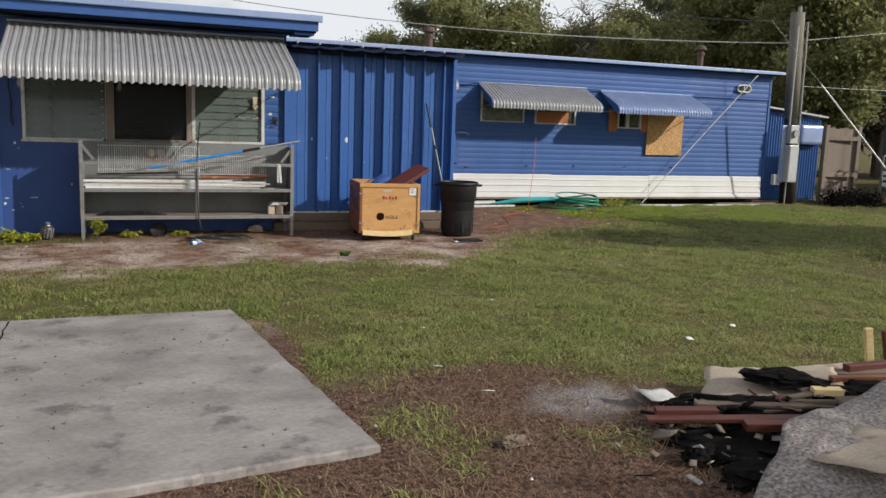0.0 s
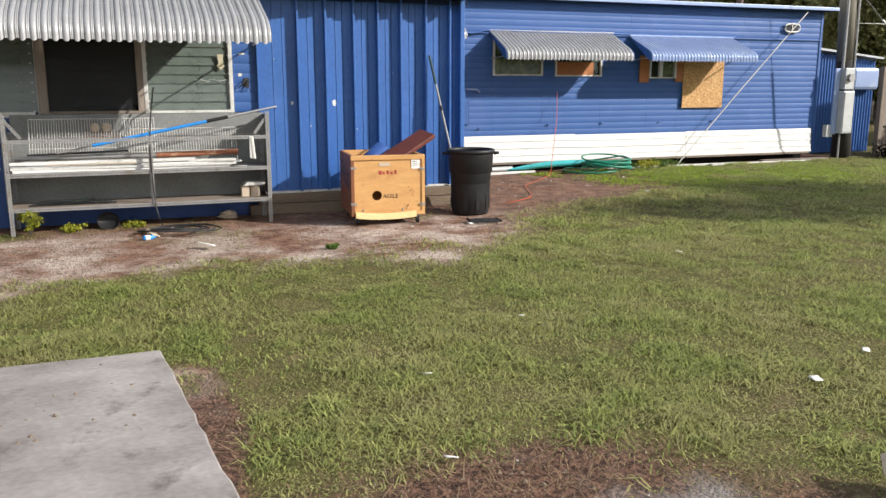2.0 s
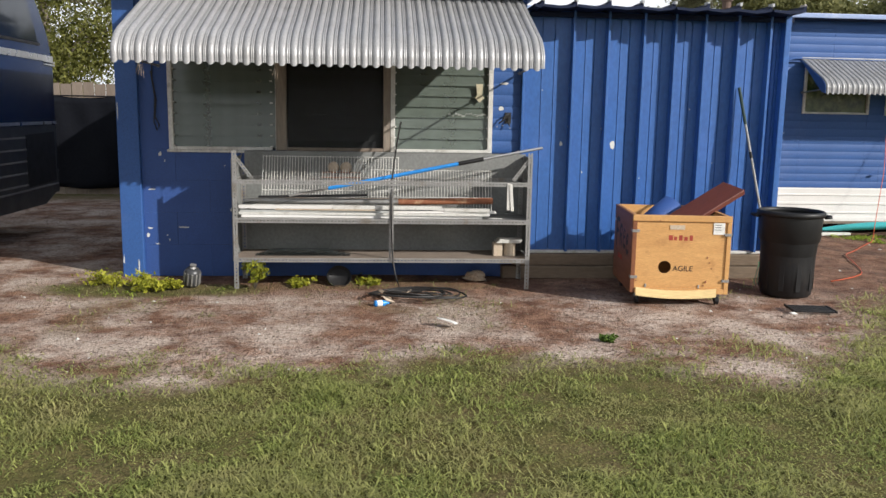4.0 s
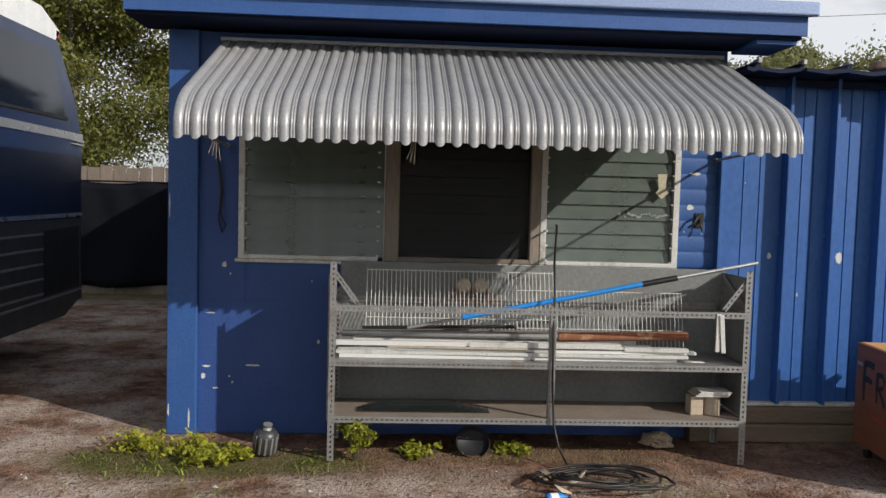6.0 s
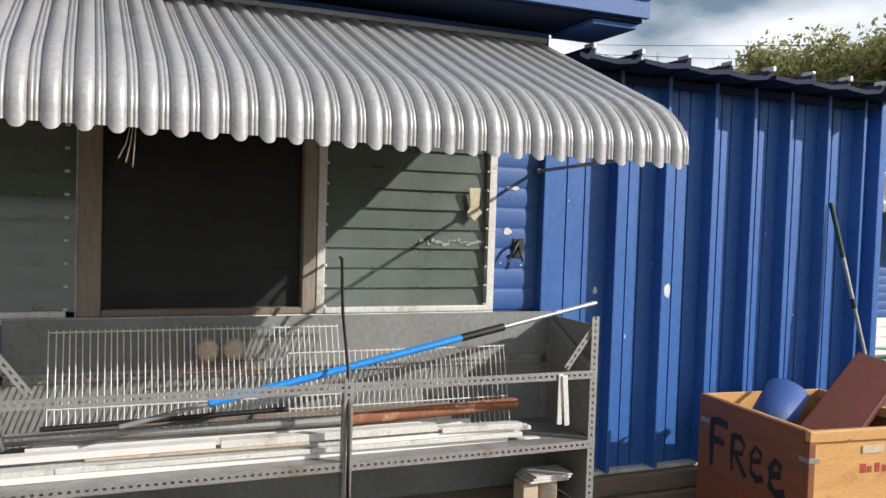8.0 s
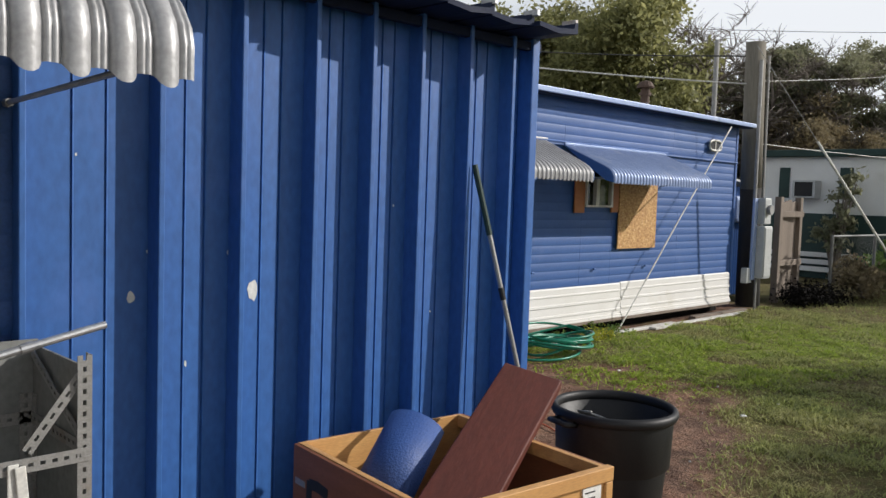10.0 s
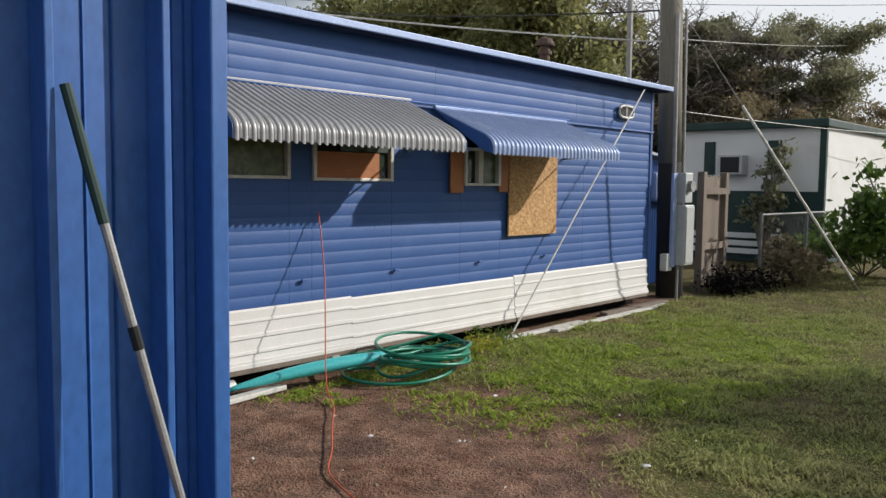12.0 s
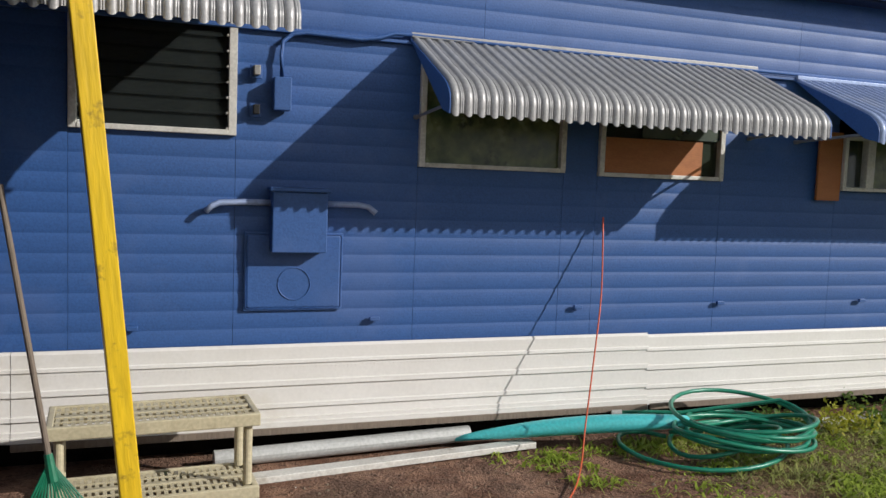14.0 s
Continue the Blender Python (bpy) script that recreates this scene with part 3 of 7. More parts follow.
def blades(name, xs, ys, height, width, mat, label, category, seed, lean=0.6):
    """Grass blades, each a bent strip of three points on a base."""
    r = np.random.RandomState(seed)
    n = len(xs)
    a = r.rand(n) * 2 * np.pi
    h = height * (0.5 + r.rand(n)) * (0.35 + 0.8 * ramp(fractal(xs, ys, 23, 0.55), 0.3, 0.7) + 0.9 * ramp(fractal(xs, ys, 27, 0.16), 0.45, 0.75))
    w = width * (0.6 + 0.8 * r.rand(n))
    b = a + np.pi / 2 + r.normal(0, 0.4, n)
    out = h * lean * (0.3 + r.rand(n))
    z = ground_height(xs, ys) - 0.004
    dx, dy = np.cos(a) * w / 2, np.sin(a) * w / 2
    ox, oy = np.cos(b) * out, np.sin(b) * out
    v = np.empty((n, 5, 3), np.float32)
    v[:, 0] = np.stack([xs - dx, ys - dy, z], -1)
    v[:, 1] = np.stack([xs + dx, ys + dy, z], -1)
    v[:, 2] = np.stack([xs + dx * .7 + ox * .35, ys + dy * .7 + oy * .35, z + h * .6], -1)
    v[:, 3] = np.stack([xs - dx * .7 + ox * .35, ys - dy * .7 + oy * .35, z + h * .6], -1)
    v[:, 4] = np.stack([xs + ox, ys + oy, z + h * (1 - 0.35 * lean)], -1)
    base = (np.arange(n) * 5)[:, None]
    loops = np.concatenate([base + np.array([0, 1, 2, 3]), base + np.array([3, 2, 4])], 1).reshape(-1)
    starts = (np.arange(n)[:, None] * 7 + np.array([0, 4])).reshape(-1)
    me = bpy.data.meshes.new(name)
    me.vertices.add(n * 5)
    me.vertices.foreach_set("co", v.reshape(-1))
    me.loops.add(n * 7)
    me.loops.foreach_set("vertex_index", loops.astype(np.int32))
    me.polygons.add(n * 2)
    me.polygons.foreach_set("loop_start", starts.astype(np.int32))
    me.update(calc_edges=True)
    me.materials.append(mat)
    return tagged(new(name, me), label, category, kind="stuff")


# ---- concrete slab ----
def build_slab():
    r = random.Random(4)
    bm = bmesh.new()
    ring = []
    for (ax, ay), (bx, by) in zip(SLAB, SLAB[1:] + SLAB[:1]):
        for k in range(24):
            t = k / 24
            j = 0.007 if k else 0.003
            ring.append((ax + (bx - ax) * t + r.uniform(-j, j), ay + (by - ay) * t + r.uniform(-j, j)))
    top = [bm.verts.new((x, y, 0.045)) for x, y in ring]
    rim = [bm.verts.new((x + (x + 1.5) * 0.004, y + (y - 5) * 0.004, 0.033)) for x, y in ring]
    low = [bm.verts.new((x + (x + 1.5) * 0.004, y + (y - 5) * 0.004, -0.06)) for x, y in ring]
    bm.faces.new(top[::-1])
    n = len(ring)
    for i in range(n):
        bm.faces.new((top[i], top[(i + 1) % n], rim[(i + 1) % n], rim[i]))
        bm.faces.new((rim[i], rim[(i + 1) % n], low[(i + 1) % n], low[i]))
    bmesh.ops.recalc_face_normals(bm, faces=bm.faces[:])
    slab = solo("concrete_slab", bm, CONCRETE, "grey stained concrete slab flush with the lawn", "slab", kind="structure")
    crack = bmesh.new()
    pts, x = [], -0.50
    for k in range(26):
        x += r.uniform(-0.03, 0.03) - 0.004 * (k % 3)
        pts.append((x, 6.35 - k * 0.12, 0.0445))
    sweep(crack, pts, [0.004 + 0.004 * r.random() for _ in pts], 5)
    part("crack", crack, CHAR, slab, "dark jagged crack")


build_slab()

# ---- trailer ----
TY = 14.5            # front face of the trailer
AY = 11.35           # front face of the addition and the metal wall


def siding_panel(x0, x1, z0, z1, y, parent, pitch=0.1, depth=0.0044):
    """A sheet of siding pressed into shallow rounded courses."""
    prof, z = [], z0
    k0 = math.floor(z0 / pitch + 1e-6)
    k = k0
    while True:
        for s in range(6):
            zz = (k + s / 6) * pitch
            if zz < z0 - 1e-6 or zz > z1 + 1e-6:
                continue
            prof.append((y - depth * math.sin(math.pi * s / 6) ** 0.7, zz))
        k += 1
        if k * pitch > z1:
            break
    if not prof or prof[0][1] > z0 + 1e-4:
        prof.insert(0, (y, z0))
    if prof[-1][1] < z1 - 1e-4:
        prof.append((y, z1))
    bm = extrude_profile(bmesh.new(), prof, x0 + 0.001, x1 - 0.001, 0.03)
    return part("siding_panel", bm, BLUE, parent)


trailer = thing("trailer", "long blue mobile home with ribbed siding and white skirting", "trailer")
W0, W1, W2, W3 = (4.85, 5.65, 1.72, 2.42), (6.65, 7.57, 1.60, 2.2), (7.80, 8.71, 1.59, 2.2), (9.66, 10.30, 1.56, 2.05)
for a, b in ((-1.0, 2.0), (2.0, 4.85)):
    siding_panel(a, b, 0.50, 2.27, TY, trailer)
for w, nxt in ((W0, 6.65), (W1, 7.80), (W2, 9.66), (W3, 13.55)):
    x0, x1, z0, z1 = w
    siding_panel(x0, x1, 0.50, z0, TY, trailer)
    siding_panel(x0, x1, z1, 2.27, TY, trailer) if z1 < 2.25 else None
    if nxt > 12:
        siding_panel(x1, 11.9, 0.50, 2.27, TY, trailer)
        siding_panel(11.9, nxt, 0.50, 2.27, TY, trailer)
    else:
        siding_panel(x1, nxt, 0.50, 2.27, TY, trailer)
for a, b in ((-1.0, 2.0), (2.0, 7.02), (7.02, 9.27), (9.27, 11.7), (11.7, 13.55)):
    siding_panel(a, b, 2.285, 2.82, TY - 0.006, trailer)
part("seam_strip", boxed(-1.0, 13.55, TY - 0.035, TY - 0.004, 2.268, 2.286, 0.004), BLUE, trailer)
part("end_wall", boxed(13.50, 13.56, TY - 0.02, TY + 3.6, 0.5, 2.82, 0.01), BLUE, trailer)
part("end_wall", boxed(-1.06, -1.0, TY - 0.02, TY + 3.6, 0.5, 2.82, 0.01), BLUE, trailer)
part("back_wall", boxed(-1.0, 13.5, TY + 3.56, TY + 3.6, 0.5, 2.82), BLUE, trailer)
# Added room surfaces, coloured near-black in place of indoor shade.
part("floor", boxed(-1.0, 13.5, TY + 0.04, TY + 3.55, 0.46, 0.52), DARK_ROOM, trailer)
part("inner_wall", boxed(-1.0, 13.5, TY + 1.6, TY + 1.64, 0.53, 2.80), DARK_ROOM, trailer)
roof = bmesh.new()
rp = [(TY - 0.18, 2.858), (TY - 0.02, 2.90), (TY + 1.8, 3.02), (TY + 3.7, 2.88)]
extrude_profile(roof, rp, -1.1, 13.72, 0.012)
part("roof", roof, ROOF_METAL, trailer, "dull silver metal roof with rust stains")
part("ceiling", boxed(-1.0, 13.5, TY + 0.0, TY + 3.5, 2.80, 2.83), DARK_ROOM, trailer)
part("drip_edge", boxed(-1.1, 13.74, TY - 0.205, TY - 0.175, 2.815, 2.875, 0.008), ALU_BLUE, trailer, "pale metal drip edge")
# Navy paints the shadow below the drip edge into the fascia.
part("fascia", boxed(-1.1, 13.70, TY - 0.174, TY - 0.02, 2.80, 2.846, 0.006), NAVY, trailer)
# skirting panels
SK = [(0.0, 0.615), (-0.012, 0.60), (-0.014, 0.535), (-0.024, 0.53), (-0.026, 0.515), (-0.016, 0.51), (-0.020, 0.425), (-0.030, 0.42),
      (-0.032, 0.395), (-0.020, 0.39), (-0.026, 0.30), (-0.036, 0.295), (-0.038, 0.275), (-0.026, 0.27), (-0.03, 0.225), (-0.042, 0.222),
      (-0.042, 0.20), (-0.052, 0.198), (-0.052, 0.172)]
for i, (a, b) in enumerate(((-1.0, 1.2), (1.2, 2.9), (2.9, 4.6), (4.6, 8.20), (8.20, 10.52), (10.52, 13.45))):
    up = 0.0 if i != 4 else -0.012
    sk = part("skirt_panel", extrude_profile(bmesh.new(), [(TY - 0.022 + y - 0.003 * (i % 2), z + up - (0.04 if i == 3 and z < 0.18 else 0.0)) for y, z in SK], a, b + (0.01 if i % 2 else -0.002), 0.008), WHITE, trailer,
              "white vinyl skirting panel, dirty along its foot")
for a, b in ((4.6, 8.20), (8.22, 10.5), (10.52, 13.4)):
    part("foot_strip", boxed(a, b, TY - 0.088, TY - 0.076, 0.135, 0.172, 0.003), WOOD_GREY, trailer, "grey weathered wooden strip under the skirting")
lattice = bmesh.new()
for k in range(int((8.2 - 4.6) / 0.022)):
    for j in range(3):
        x = 4.62 + k * 0.022 + (0.011 if j % 2 else 0)
        z = 0.445 + j * 0.022
        vs = [lattice.verts.new((x + dx, TY - 0.043 + dy, z + dz)) for dx, dz, dy in ((-.007, 0, .002), (0, -.006, 0), (.007, 0, .002), (0, .006, 0))]
        lattice.faces.new(vs)
part("perforated_band", lattice, FRAME_WHITE, trailer)
# Black box added behind the skirting, its colour standing for crawl space shade.
under = bmesh.new()
box(under, -1, 13.4, TY + 0.12, TY + 0.2, 0.0, 0.5)
part("under_wall", under, CHAR, trailer, "black sheet painted as crawl space shade behind the skirting")


def jalousie(name, x0, x1, z0, z1, y, slat_mat, label, slats=8, frame=0.04, frame_mat=None, kind="structure", tilt=14, right=None):
    """A louvred window: frame, and one glass slat under another."""
    fm = frame_mat or FRAME_WHITE
    w = thing(name, label, "window", kind=kind)
    f = bmesh.new()
    box(f, x0, x0 + frame, y - 0.03, y + 0.05, z0, z1, 0.004)
    box(f, x1 - (right or frame), x1, y - (0.0 if right else 0.03), y + 0.05, z0, z1, 0.002)
    box(f, x0 + frame, x1 - frame, y - 0.03, y + 0.05, z1 - frame, z1, 0.004)
    box(f, x0 + frame, x1 - frame, y - 0.035, y + 0.05, z0, z0 + frame * 0.7, 0.004)
    fr = part("window_frame", f, fm, w)
    h = (z1 - z0 - 1.7 * frame) / slats
    for k in range(slats):
        zc = z0 + 0.7 * frame + (k + 0.5) * h
        s = boxed(x0 + frame, x1 - (right or frame), -0.003, 0.003, -h * 0.56, h * 0.56)
        p = part("slat", s, slat_mat, w)
        p.matrix_local = pose(0, y + 0.008, zc, -tilt + (k * 37 % 5) - 2, 0, 0)
        c = boxed(x0 + frame - 0.008, x0 + frame + 0.012, y - 0.026, y + 0.0, zc - h * 0.5, zc - h * 0.5 + 0.012, 0.002)
        box(c, x1 - frame - 0.012, x1 - frame + 0.008, y - 0.026, y + 0.0, zc - h * 0.5, zc - h * 0.5 + 0.012, 0.002)
        part("clip", c, fm, w)
    return w


def awning(name, x0, x1, y_wall, z_top, y_tip, z_bend, z_tip, ribs, mat, label, cheek=None, group="awnings on the house", braced=True):
    """Rounded aluminium pans side by side, sloping down and turning over into an upright lip."""
    th = thing(name, label, "awning", group=group)
    run = y_wall - y_tip
    prof = [(y_wall, z_top)]
    bend = min(0.24, run * 0.2)
    slope = (z_top - z_bend) / run
    n1 = 6
    for k in range(1, n1 + 1):
        t = k / n1
        prof.append((y_wall - (run - bend) * t, z_top - (z_top - z_bend - 0.02) * t))
    y1, z1 = prof[-1]
    for k in range(1, 6):
        a = k / 5 * math.pi / 2
        prof.append((y1 - bend * math.sin(a), z1 - 0.5 * bend * (1 - math.cos(a)) - slope * bend * math.sin(a)))
    y2, z2 = prof[-1]
    for k in range(1, 4):
        prof.append((y2, z2 + (z_tip - z2) * k / 3))
    nrm = []
    for i in range(len(prof)):
        a, b = prof[max(0, i - 1)], prof[min(len(prof) - 1, i + 1)]
        d = Vector((b[0] - a[0], b[1] - a[1])).normalized()
        nrm.append((d.y, -d.x))
    w = (x1 - x0) / ribs
    wave = [(0.0, -0.30), (0.03, 0.25), (0.10, 0.68), (0.20, 0.93), (0.30, 1.0), (0.40, 0.93), (0.50, 0.68), (0.57, 0.25), (0.60, -0.30), (0.63, -0.30), (0.65, 0.12), (0.70, 0.34), (0.76, 0.28), (0.79, 0.02), (0.82, 0.28), (0.88, 0.34), (0.93, 0.12), (0.95, -0.30)]
    for r in range(ribs):
        bm = bmesh.new()
        cols = []
        for f, h in wave + [(1.0, -0.30)]:
            col = []
            for i, (py, pz) in enumerate(prof):
                hh = h * w * 0.19
                dz = -0.022 * w / 0.088 * max(0.0, h) * (f < 0.6) if i == len(prof) - 1 else 0.0
                col.append(bm.verts.new((x0 + (r + f) * w, py + nrm[i][0] * hh, pz + nrm[i][1] * hh + dz)))
            cols.append(col)
        for a, b in zip(cols, cols[1:]):
            for i in range(len(prof) - 1):
                bm.faces.new((a[i], b[i], b[i + 1], a[i + 1]))
        bmesh.ops.recalc_face_normals(bm, faces=bm.faces[:])
        p = part("pan", bm, mat, th, smooth=True)
    rail = boxed(x0 - 0.01, x1 + 0.01, y_wall - 0.04, y_wall - 0.018, z_top - 0.005, z_top + 0.022, 0.005)
    part("head_rail", rail, mat, th)
    tube = bmesh.new()
    rod(tube, (x0, y2 + 0.02, z_tip + 0.035), (x1, y2 + 0.02, z_tip + 0.035), 0.011, n=8)
    part("front_bar", tube, GALV, th)
    for xx in (x0 + 0.02, x1 - 0.02) if braced else ():
        br = bmesh.new()
        rod(br, (xx, y2 + 0.1, z_tip + 0.05), (xx + 0.02, y_wall - 0.02, z_tip + 0.02), 0.009, n=8)
        rod(br, (xx + 0.02, y_wall - 0.03, z_tip + 0.02), (xx + 0.02, y_wall - 0.0, z_tip + 0.02), 0.014, n=8)
        part("brace", br, GALV, th)
    if cheek:
        for xx in (x0 - 0.006, x1 + 0.006):
            bm = bmesh.new()
            pts = [(py, pz - 0.004) for py, pz in prof] + [(y2 + 0.10, z_tip + 0.02)]
            a = [bm.verts.new((xx - 0.004, py, pz)) for py, pz in pts]
            b = [bm.verts.new((xx + 0.004, py, pz)) for py, pz in pts]
            bm.faces.new(a)
            bm.faces.new(b[::-1])
            for i in range(len(pts)):
                j = (i + 1) % len(pts)
                bm.faces.new((a[i], b[i], b[j], a[j]))
            bmesh.ops.recalc_face_normals(bm, faces=bm.faces[:])
            part("side_cheek", bm, cheek, th)
    return th


awning("awning", 6.585, 8.90, TY - 0.01, 2.31, 13.80, 2.03, 1.855, 34, ALU, "white ribbed aluminium window awning with blue side cheeks", BLUE)
awning("awning", 9.24, 11.44, TY - 0.01, 2.28, 13.77, 2.02, 1.85, 34, ALU_BLUE, "pale blue ribbed aluminium window awning over boarded windows", BLUE)
awning("awning", 4.30, 5.82, TY - 0.01, 2.62, 13.58, 2.32, 2.14, 22, ALU, "white ribbed aluminium awning above a louvred window", braced=False)
awning("awning", -0.94, 2.325, AY - 0.02, 2.56, 10.13, 2.13, 1.875, 37, ALU, "large weathered white ribbed aluminium awning on the addition")

jalousie("window_1", *W0[:2], W0[2], W0[3], TY, DARK_SLAT, "dark louvred glass window in a white frame", slats=8)


def sash(name, w, y, label, pane_mat):
    x0, x1, z0, z1 = w
    t = thing(name, label, "window", kind="structure")
    f = bmesh.new()
    box(f, x0, x0 + 0.035, y - 0.03, y + 0.04, z0, z1, 0.004)
    box(f, x1 - 0.035, x1, y - 0.03, y + 0.04, z0, z1, 0.004)
    box(f, x0 + 0.035, x1 - 0.035, y - 0.03, y + 0.04, z1 - 0.03, z1, 0.004)
    box(f, x0 + 0.035, x1 - 0.035, y - 0.03, y + 0.04, z0, z0 + 0.025, 0.004)
    part("window_frame", f, FRAME_WHITE, t)
    p = part("pane", boxed(x0 + 0.03, x1 - 0.03, y + 0.008, y + 0.014, z0 + 0.02, z1 - 0.02), pane_mat, t)
    return t


# The pane's leafy pattern is a painted reflection.
sash("window_2", W1, TY, "window pane with a leafy green reflection painted on", LEAF_REFLECTION)
w2 = sash("window_3", W2, TY, "half boarded window in a thin white frame", PANE)
part("board", boxed(W2[0] + 0.036, W2[1] - 0.16, TY - 0.010, TY + 0.004, W2[2] + 0.02, W2[2] + 0.24), ORANGE_WOOD, w2, "orange plywood board behind the glass")
part("slat", boxed(W2[0] + 0.3, W2[1] - 0.04, TY - 0.014, TY - 0.008, W2[2] + 0.25, W2[2] + 0.33), GREEN_SLAT, w2)

# ---- addition ----
add = thing("addition", "blue painted block addition with a wide louvred window", "building")
AX0, AX1 = -1.27, 2.36
WZ0, WZ1 = 1.165, 2.30
part("wall", boxed(-1.09, -0.83, AY, AY + 0.16, 0.0, 2.62), BLUE_BLOCK, add)
part("wall", boxed(2.085, AX1 + 0.02, AY + 0.002, AY + 0.16, 0.0, 2.62), BLUE_BLOCK, add)
part("wall", boxed(-0.83, 2.085, AY + 0.001, AY + 0.16, WZ1, 2.62), BLUE_BLOCK, add)
part("side_wall", boxed(AX0, AX0 + 0.14, AY + 0.05, AY + 3.1, 0.0, 2.62), BLUE_BLOCK, add)
part("side_wall", boxed(AX1 - 0.1, AX1 + 0.015, AY + 0.17, AY + 3.1, 0.0, 2.62), BLUE_BLOCK, add)
part("corner_post", boxed(AX0 - 0.005, -1.085, AY - 0.055, AY + 0.10, 0.0, 2.62, 0.006), BLUE, add)
# blocks below the window
zc = 0.0
row = 0
while zc < WZ0 - 0.01:
    h = min(0.295, WZ0 - zc)
    x = -1.085 - (0.30 if row % 2 else 0.0)
    while x < 2.085:
        a, b = max(x, -1.084), min(x + 0.60, 2.085)
        if b - a > 0.05:
            part("block", boxed(a + 0.0003, b - 0.0003, AY - 0.006 if a < -0.84 else AY - 0.004, AY + 0.15, zc + 0.0003, zc + h - 0.0003, 0.0009), BLUE_BLOCK, add)
        x += 0.60
    zc += 0.295
    row += 1
# ribbed siding strip between window and metal wall
prof = []
for k in range(12):
    for s in range(6):
        prof.append((AY - 0.008 - 0.006 * math.sin(math.pi * s / 6) ** 0.7, 1.17 + (k + s / 6) * 0.105))
part("siding_strip", extrude_profile(bmesh.new(), prof, 2.09, 2.37, 0.006), BLUE, add)
# Room shell added behind the louvres, its gloom painted as near-black.
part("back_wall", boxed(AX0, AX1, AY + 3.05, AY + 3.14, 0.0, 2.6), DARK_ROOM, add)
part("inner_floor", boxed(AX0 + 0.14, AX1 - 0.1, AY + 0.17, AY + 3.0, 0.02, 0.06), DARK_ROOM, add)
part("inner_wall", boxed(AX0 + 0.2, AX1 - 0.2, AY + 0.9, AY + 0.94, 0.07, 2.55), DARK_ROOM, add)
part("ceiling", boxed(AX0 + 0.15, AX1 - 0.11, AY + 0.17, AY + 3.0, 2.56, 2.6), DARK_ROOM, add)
fas = bmesh.new()
extrude_profile(fas, [(10.95, 2.66), (10.95, 2.79)], -1.45, 2.72, 0.03)
part("fascia", fas, BLUE, add)
# Soffit coloured navy to hold the overhang's shade.
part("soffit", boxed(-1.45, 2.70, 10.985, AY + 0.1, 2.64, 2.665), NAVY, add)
part("roof_edge", boxed(-1.48, 2.77, 10.90, 10.945, 2.775, 2.86, 0.01), ALU_BLUE, add, "pale weathered metal roof edge")
part("roof", boxed(-1.48, 2.77, 10.95, AY + 3.4, 2.80, 2.865, 0.008), ROOF_METAL, add, "flat metal roof")
gutter = boxed(2.42, 2.68, 11.0, 11.4, 2.61, 2.638, 0.005)
part("soffit_return", gutter, BLUE, add)

jalousie("window_4", -0.83, 0.12, WZ0, WZ1, AY - 0.005, GREEN_SLAT, "tall louvred window with dull green glass slats", slats=11, tilt=6, right=0.008)
jalousie("window_5", 1.152, 2.085, WZ0, WZ1, AY - 0.005, GREEN_SLAT, "louvred window with green glass slats and a peeling sticker", slats=11, tilt=9)
mw = thing("window_6", "dark screened window between two brown mullions", "window", kind="structure")
for a, b in ((0.12, 0.214), (1.085, 1.152)):
    part("mullion", boxed(a, b, AY - 0.03, AY + 0.06, WZ0, WZ1, 0.006), MULLION, mw, "weathered grey brown wooden mullion")
part("sill", boxed(0.215, 1.084, AY - 0.03, AY + 0.08, WZ0 - 0.0, WZ0 + 0.03, 0.005), WOOD_GREY, mw)
sc = part("screen", boxed(0.215, 1.084, AY + 0.02, AY + 0.024, WZ0 + 0.03, WZ1 - 0.01), SCREEN, mw)
for k in range(9):
    z = WZ0 + 0.09 + k * 0.12
    s = part("slat", boxed(0.215, 1.084, AY + 0.045, AY + 0.05, z, z + 0.115), DARK_SLAT, mw)
part("sill_trim", boxed(-0.85, 2.09, AY - 0.035, AY - 0.008, WZ0 - 0.025, WZ0 - 0.002, 0.004), FRAME_WHITE, add)

# ---- metal wall ----
metal = thing("metal_wall", "blue ribbed sheet metal porch wall with deep standing seams", "wall", kind="structure")
SEAMS = [2.348, 2.803, 3.123, 3.453, 3.743, 4.023, 4.333, 4.638, 4.80]
for a, b in zip(SEAMS, SEAMS[1:]):
    pr = bmesh.new()
    g0, g1 = a + (b - a) * .40, a + (b - a) * .65
    n = [(a, 0), (g0, 0), (g0 + .003, .0065), (g0 + .006, .0065), (g0 + .008, -.003), (g0 + .014, 0), (g1, 0), (g1 + .003, .0065), (g1 + .006, .0065), (g1 + .008, -.003), (g1 + .014, 0), (b, 0)]
    lo = [pr.verts.new((x, AY + 0.02 + y, 0.26)) for x, y in n]
    hi = [pr.verts.new((x, AY + 0.02 + y, 2.46)) for x, y in n]
    lo2 = [pr.verts.new((x, AY + 0.028, 0.26)) for x, y in n]
    hi2 = [pr.verts.new((x, AY + 0.028, 2.46)) for x, y in n]
    for i in range(len(n) - 1):
        pr.faces.new((lo[i], lo[i + 1], hi[i + 1], hi[i]))
        pr.faces.new((lo2[i + 1], lo2[i], hi2[i], hi2[i + 1]))
    bmesh.ops.recalc_face_normals(pr, faces=pr.faces[:])
    part("panel", pr, BLUE_METAL, metal)
for s in SEAMS[:-1]:
    bm = boxed(s - 0.003, s + 0.020, AY - 0.068, AY + 0.022, 0.255, 2.46, 0.004)
    part("seam", bm, BLUE_METAL, metal)
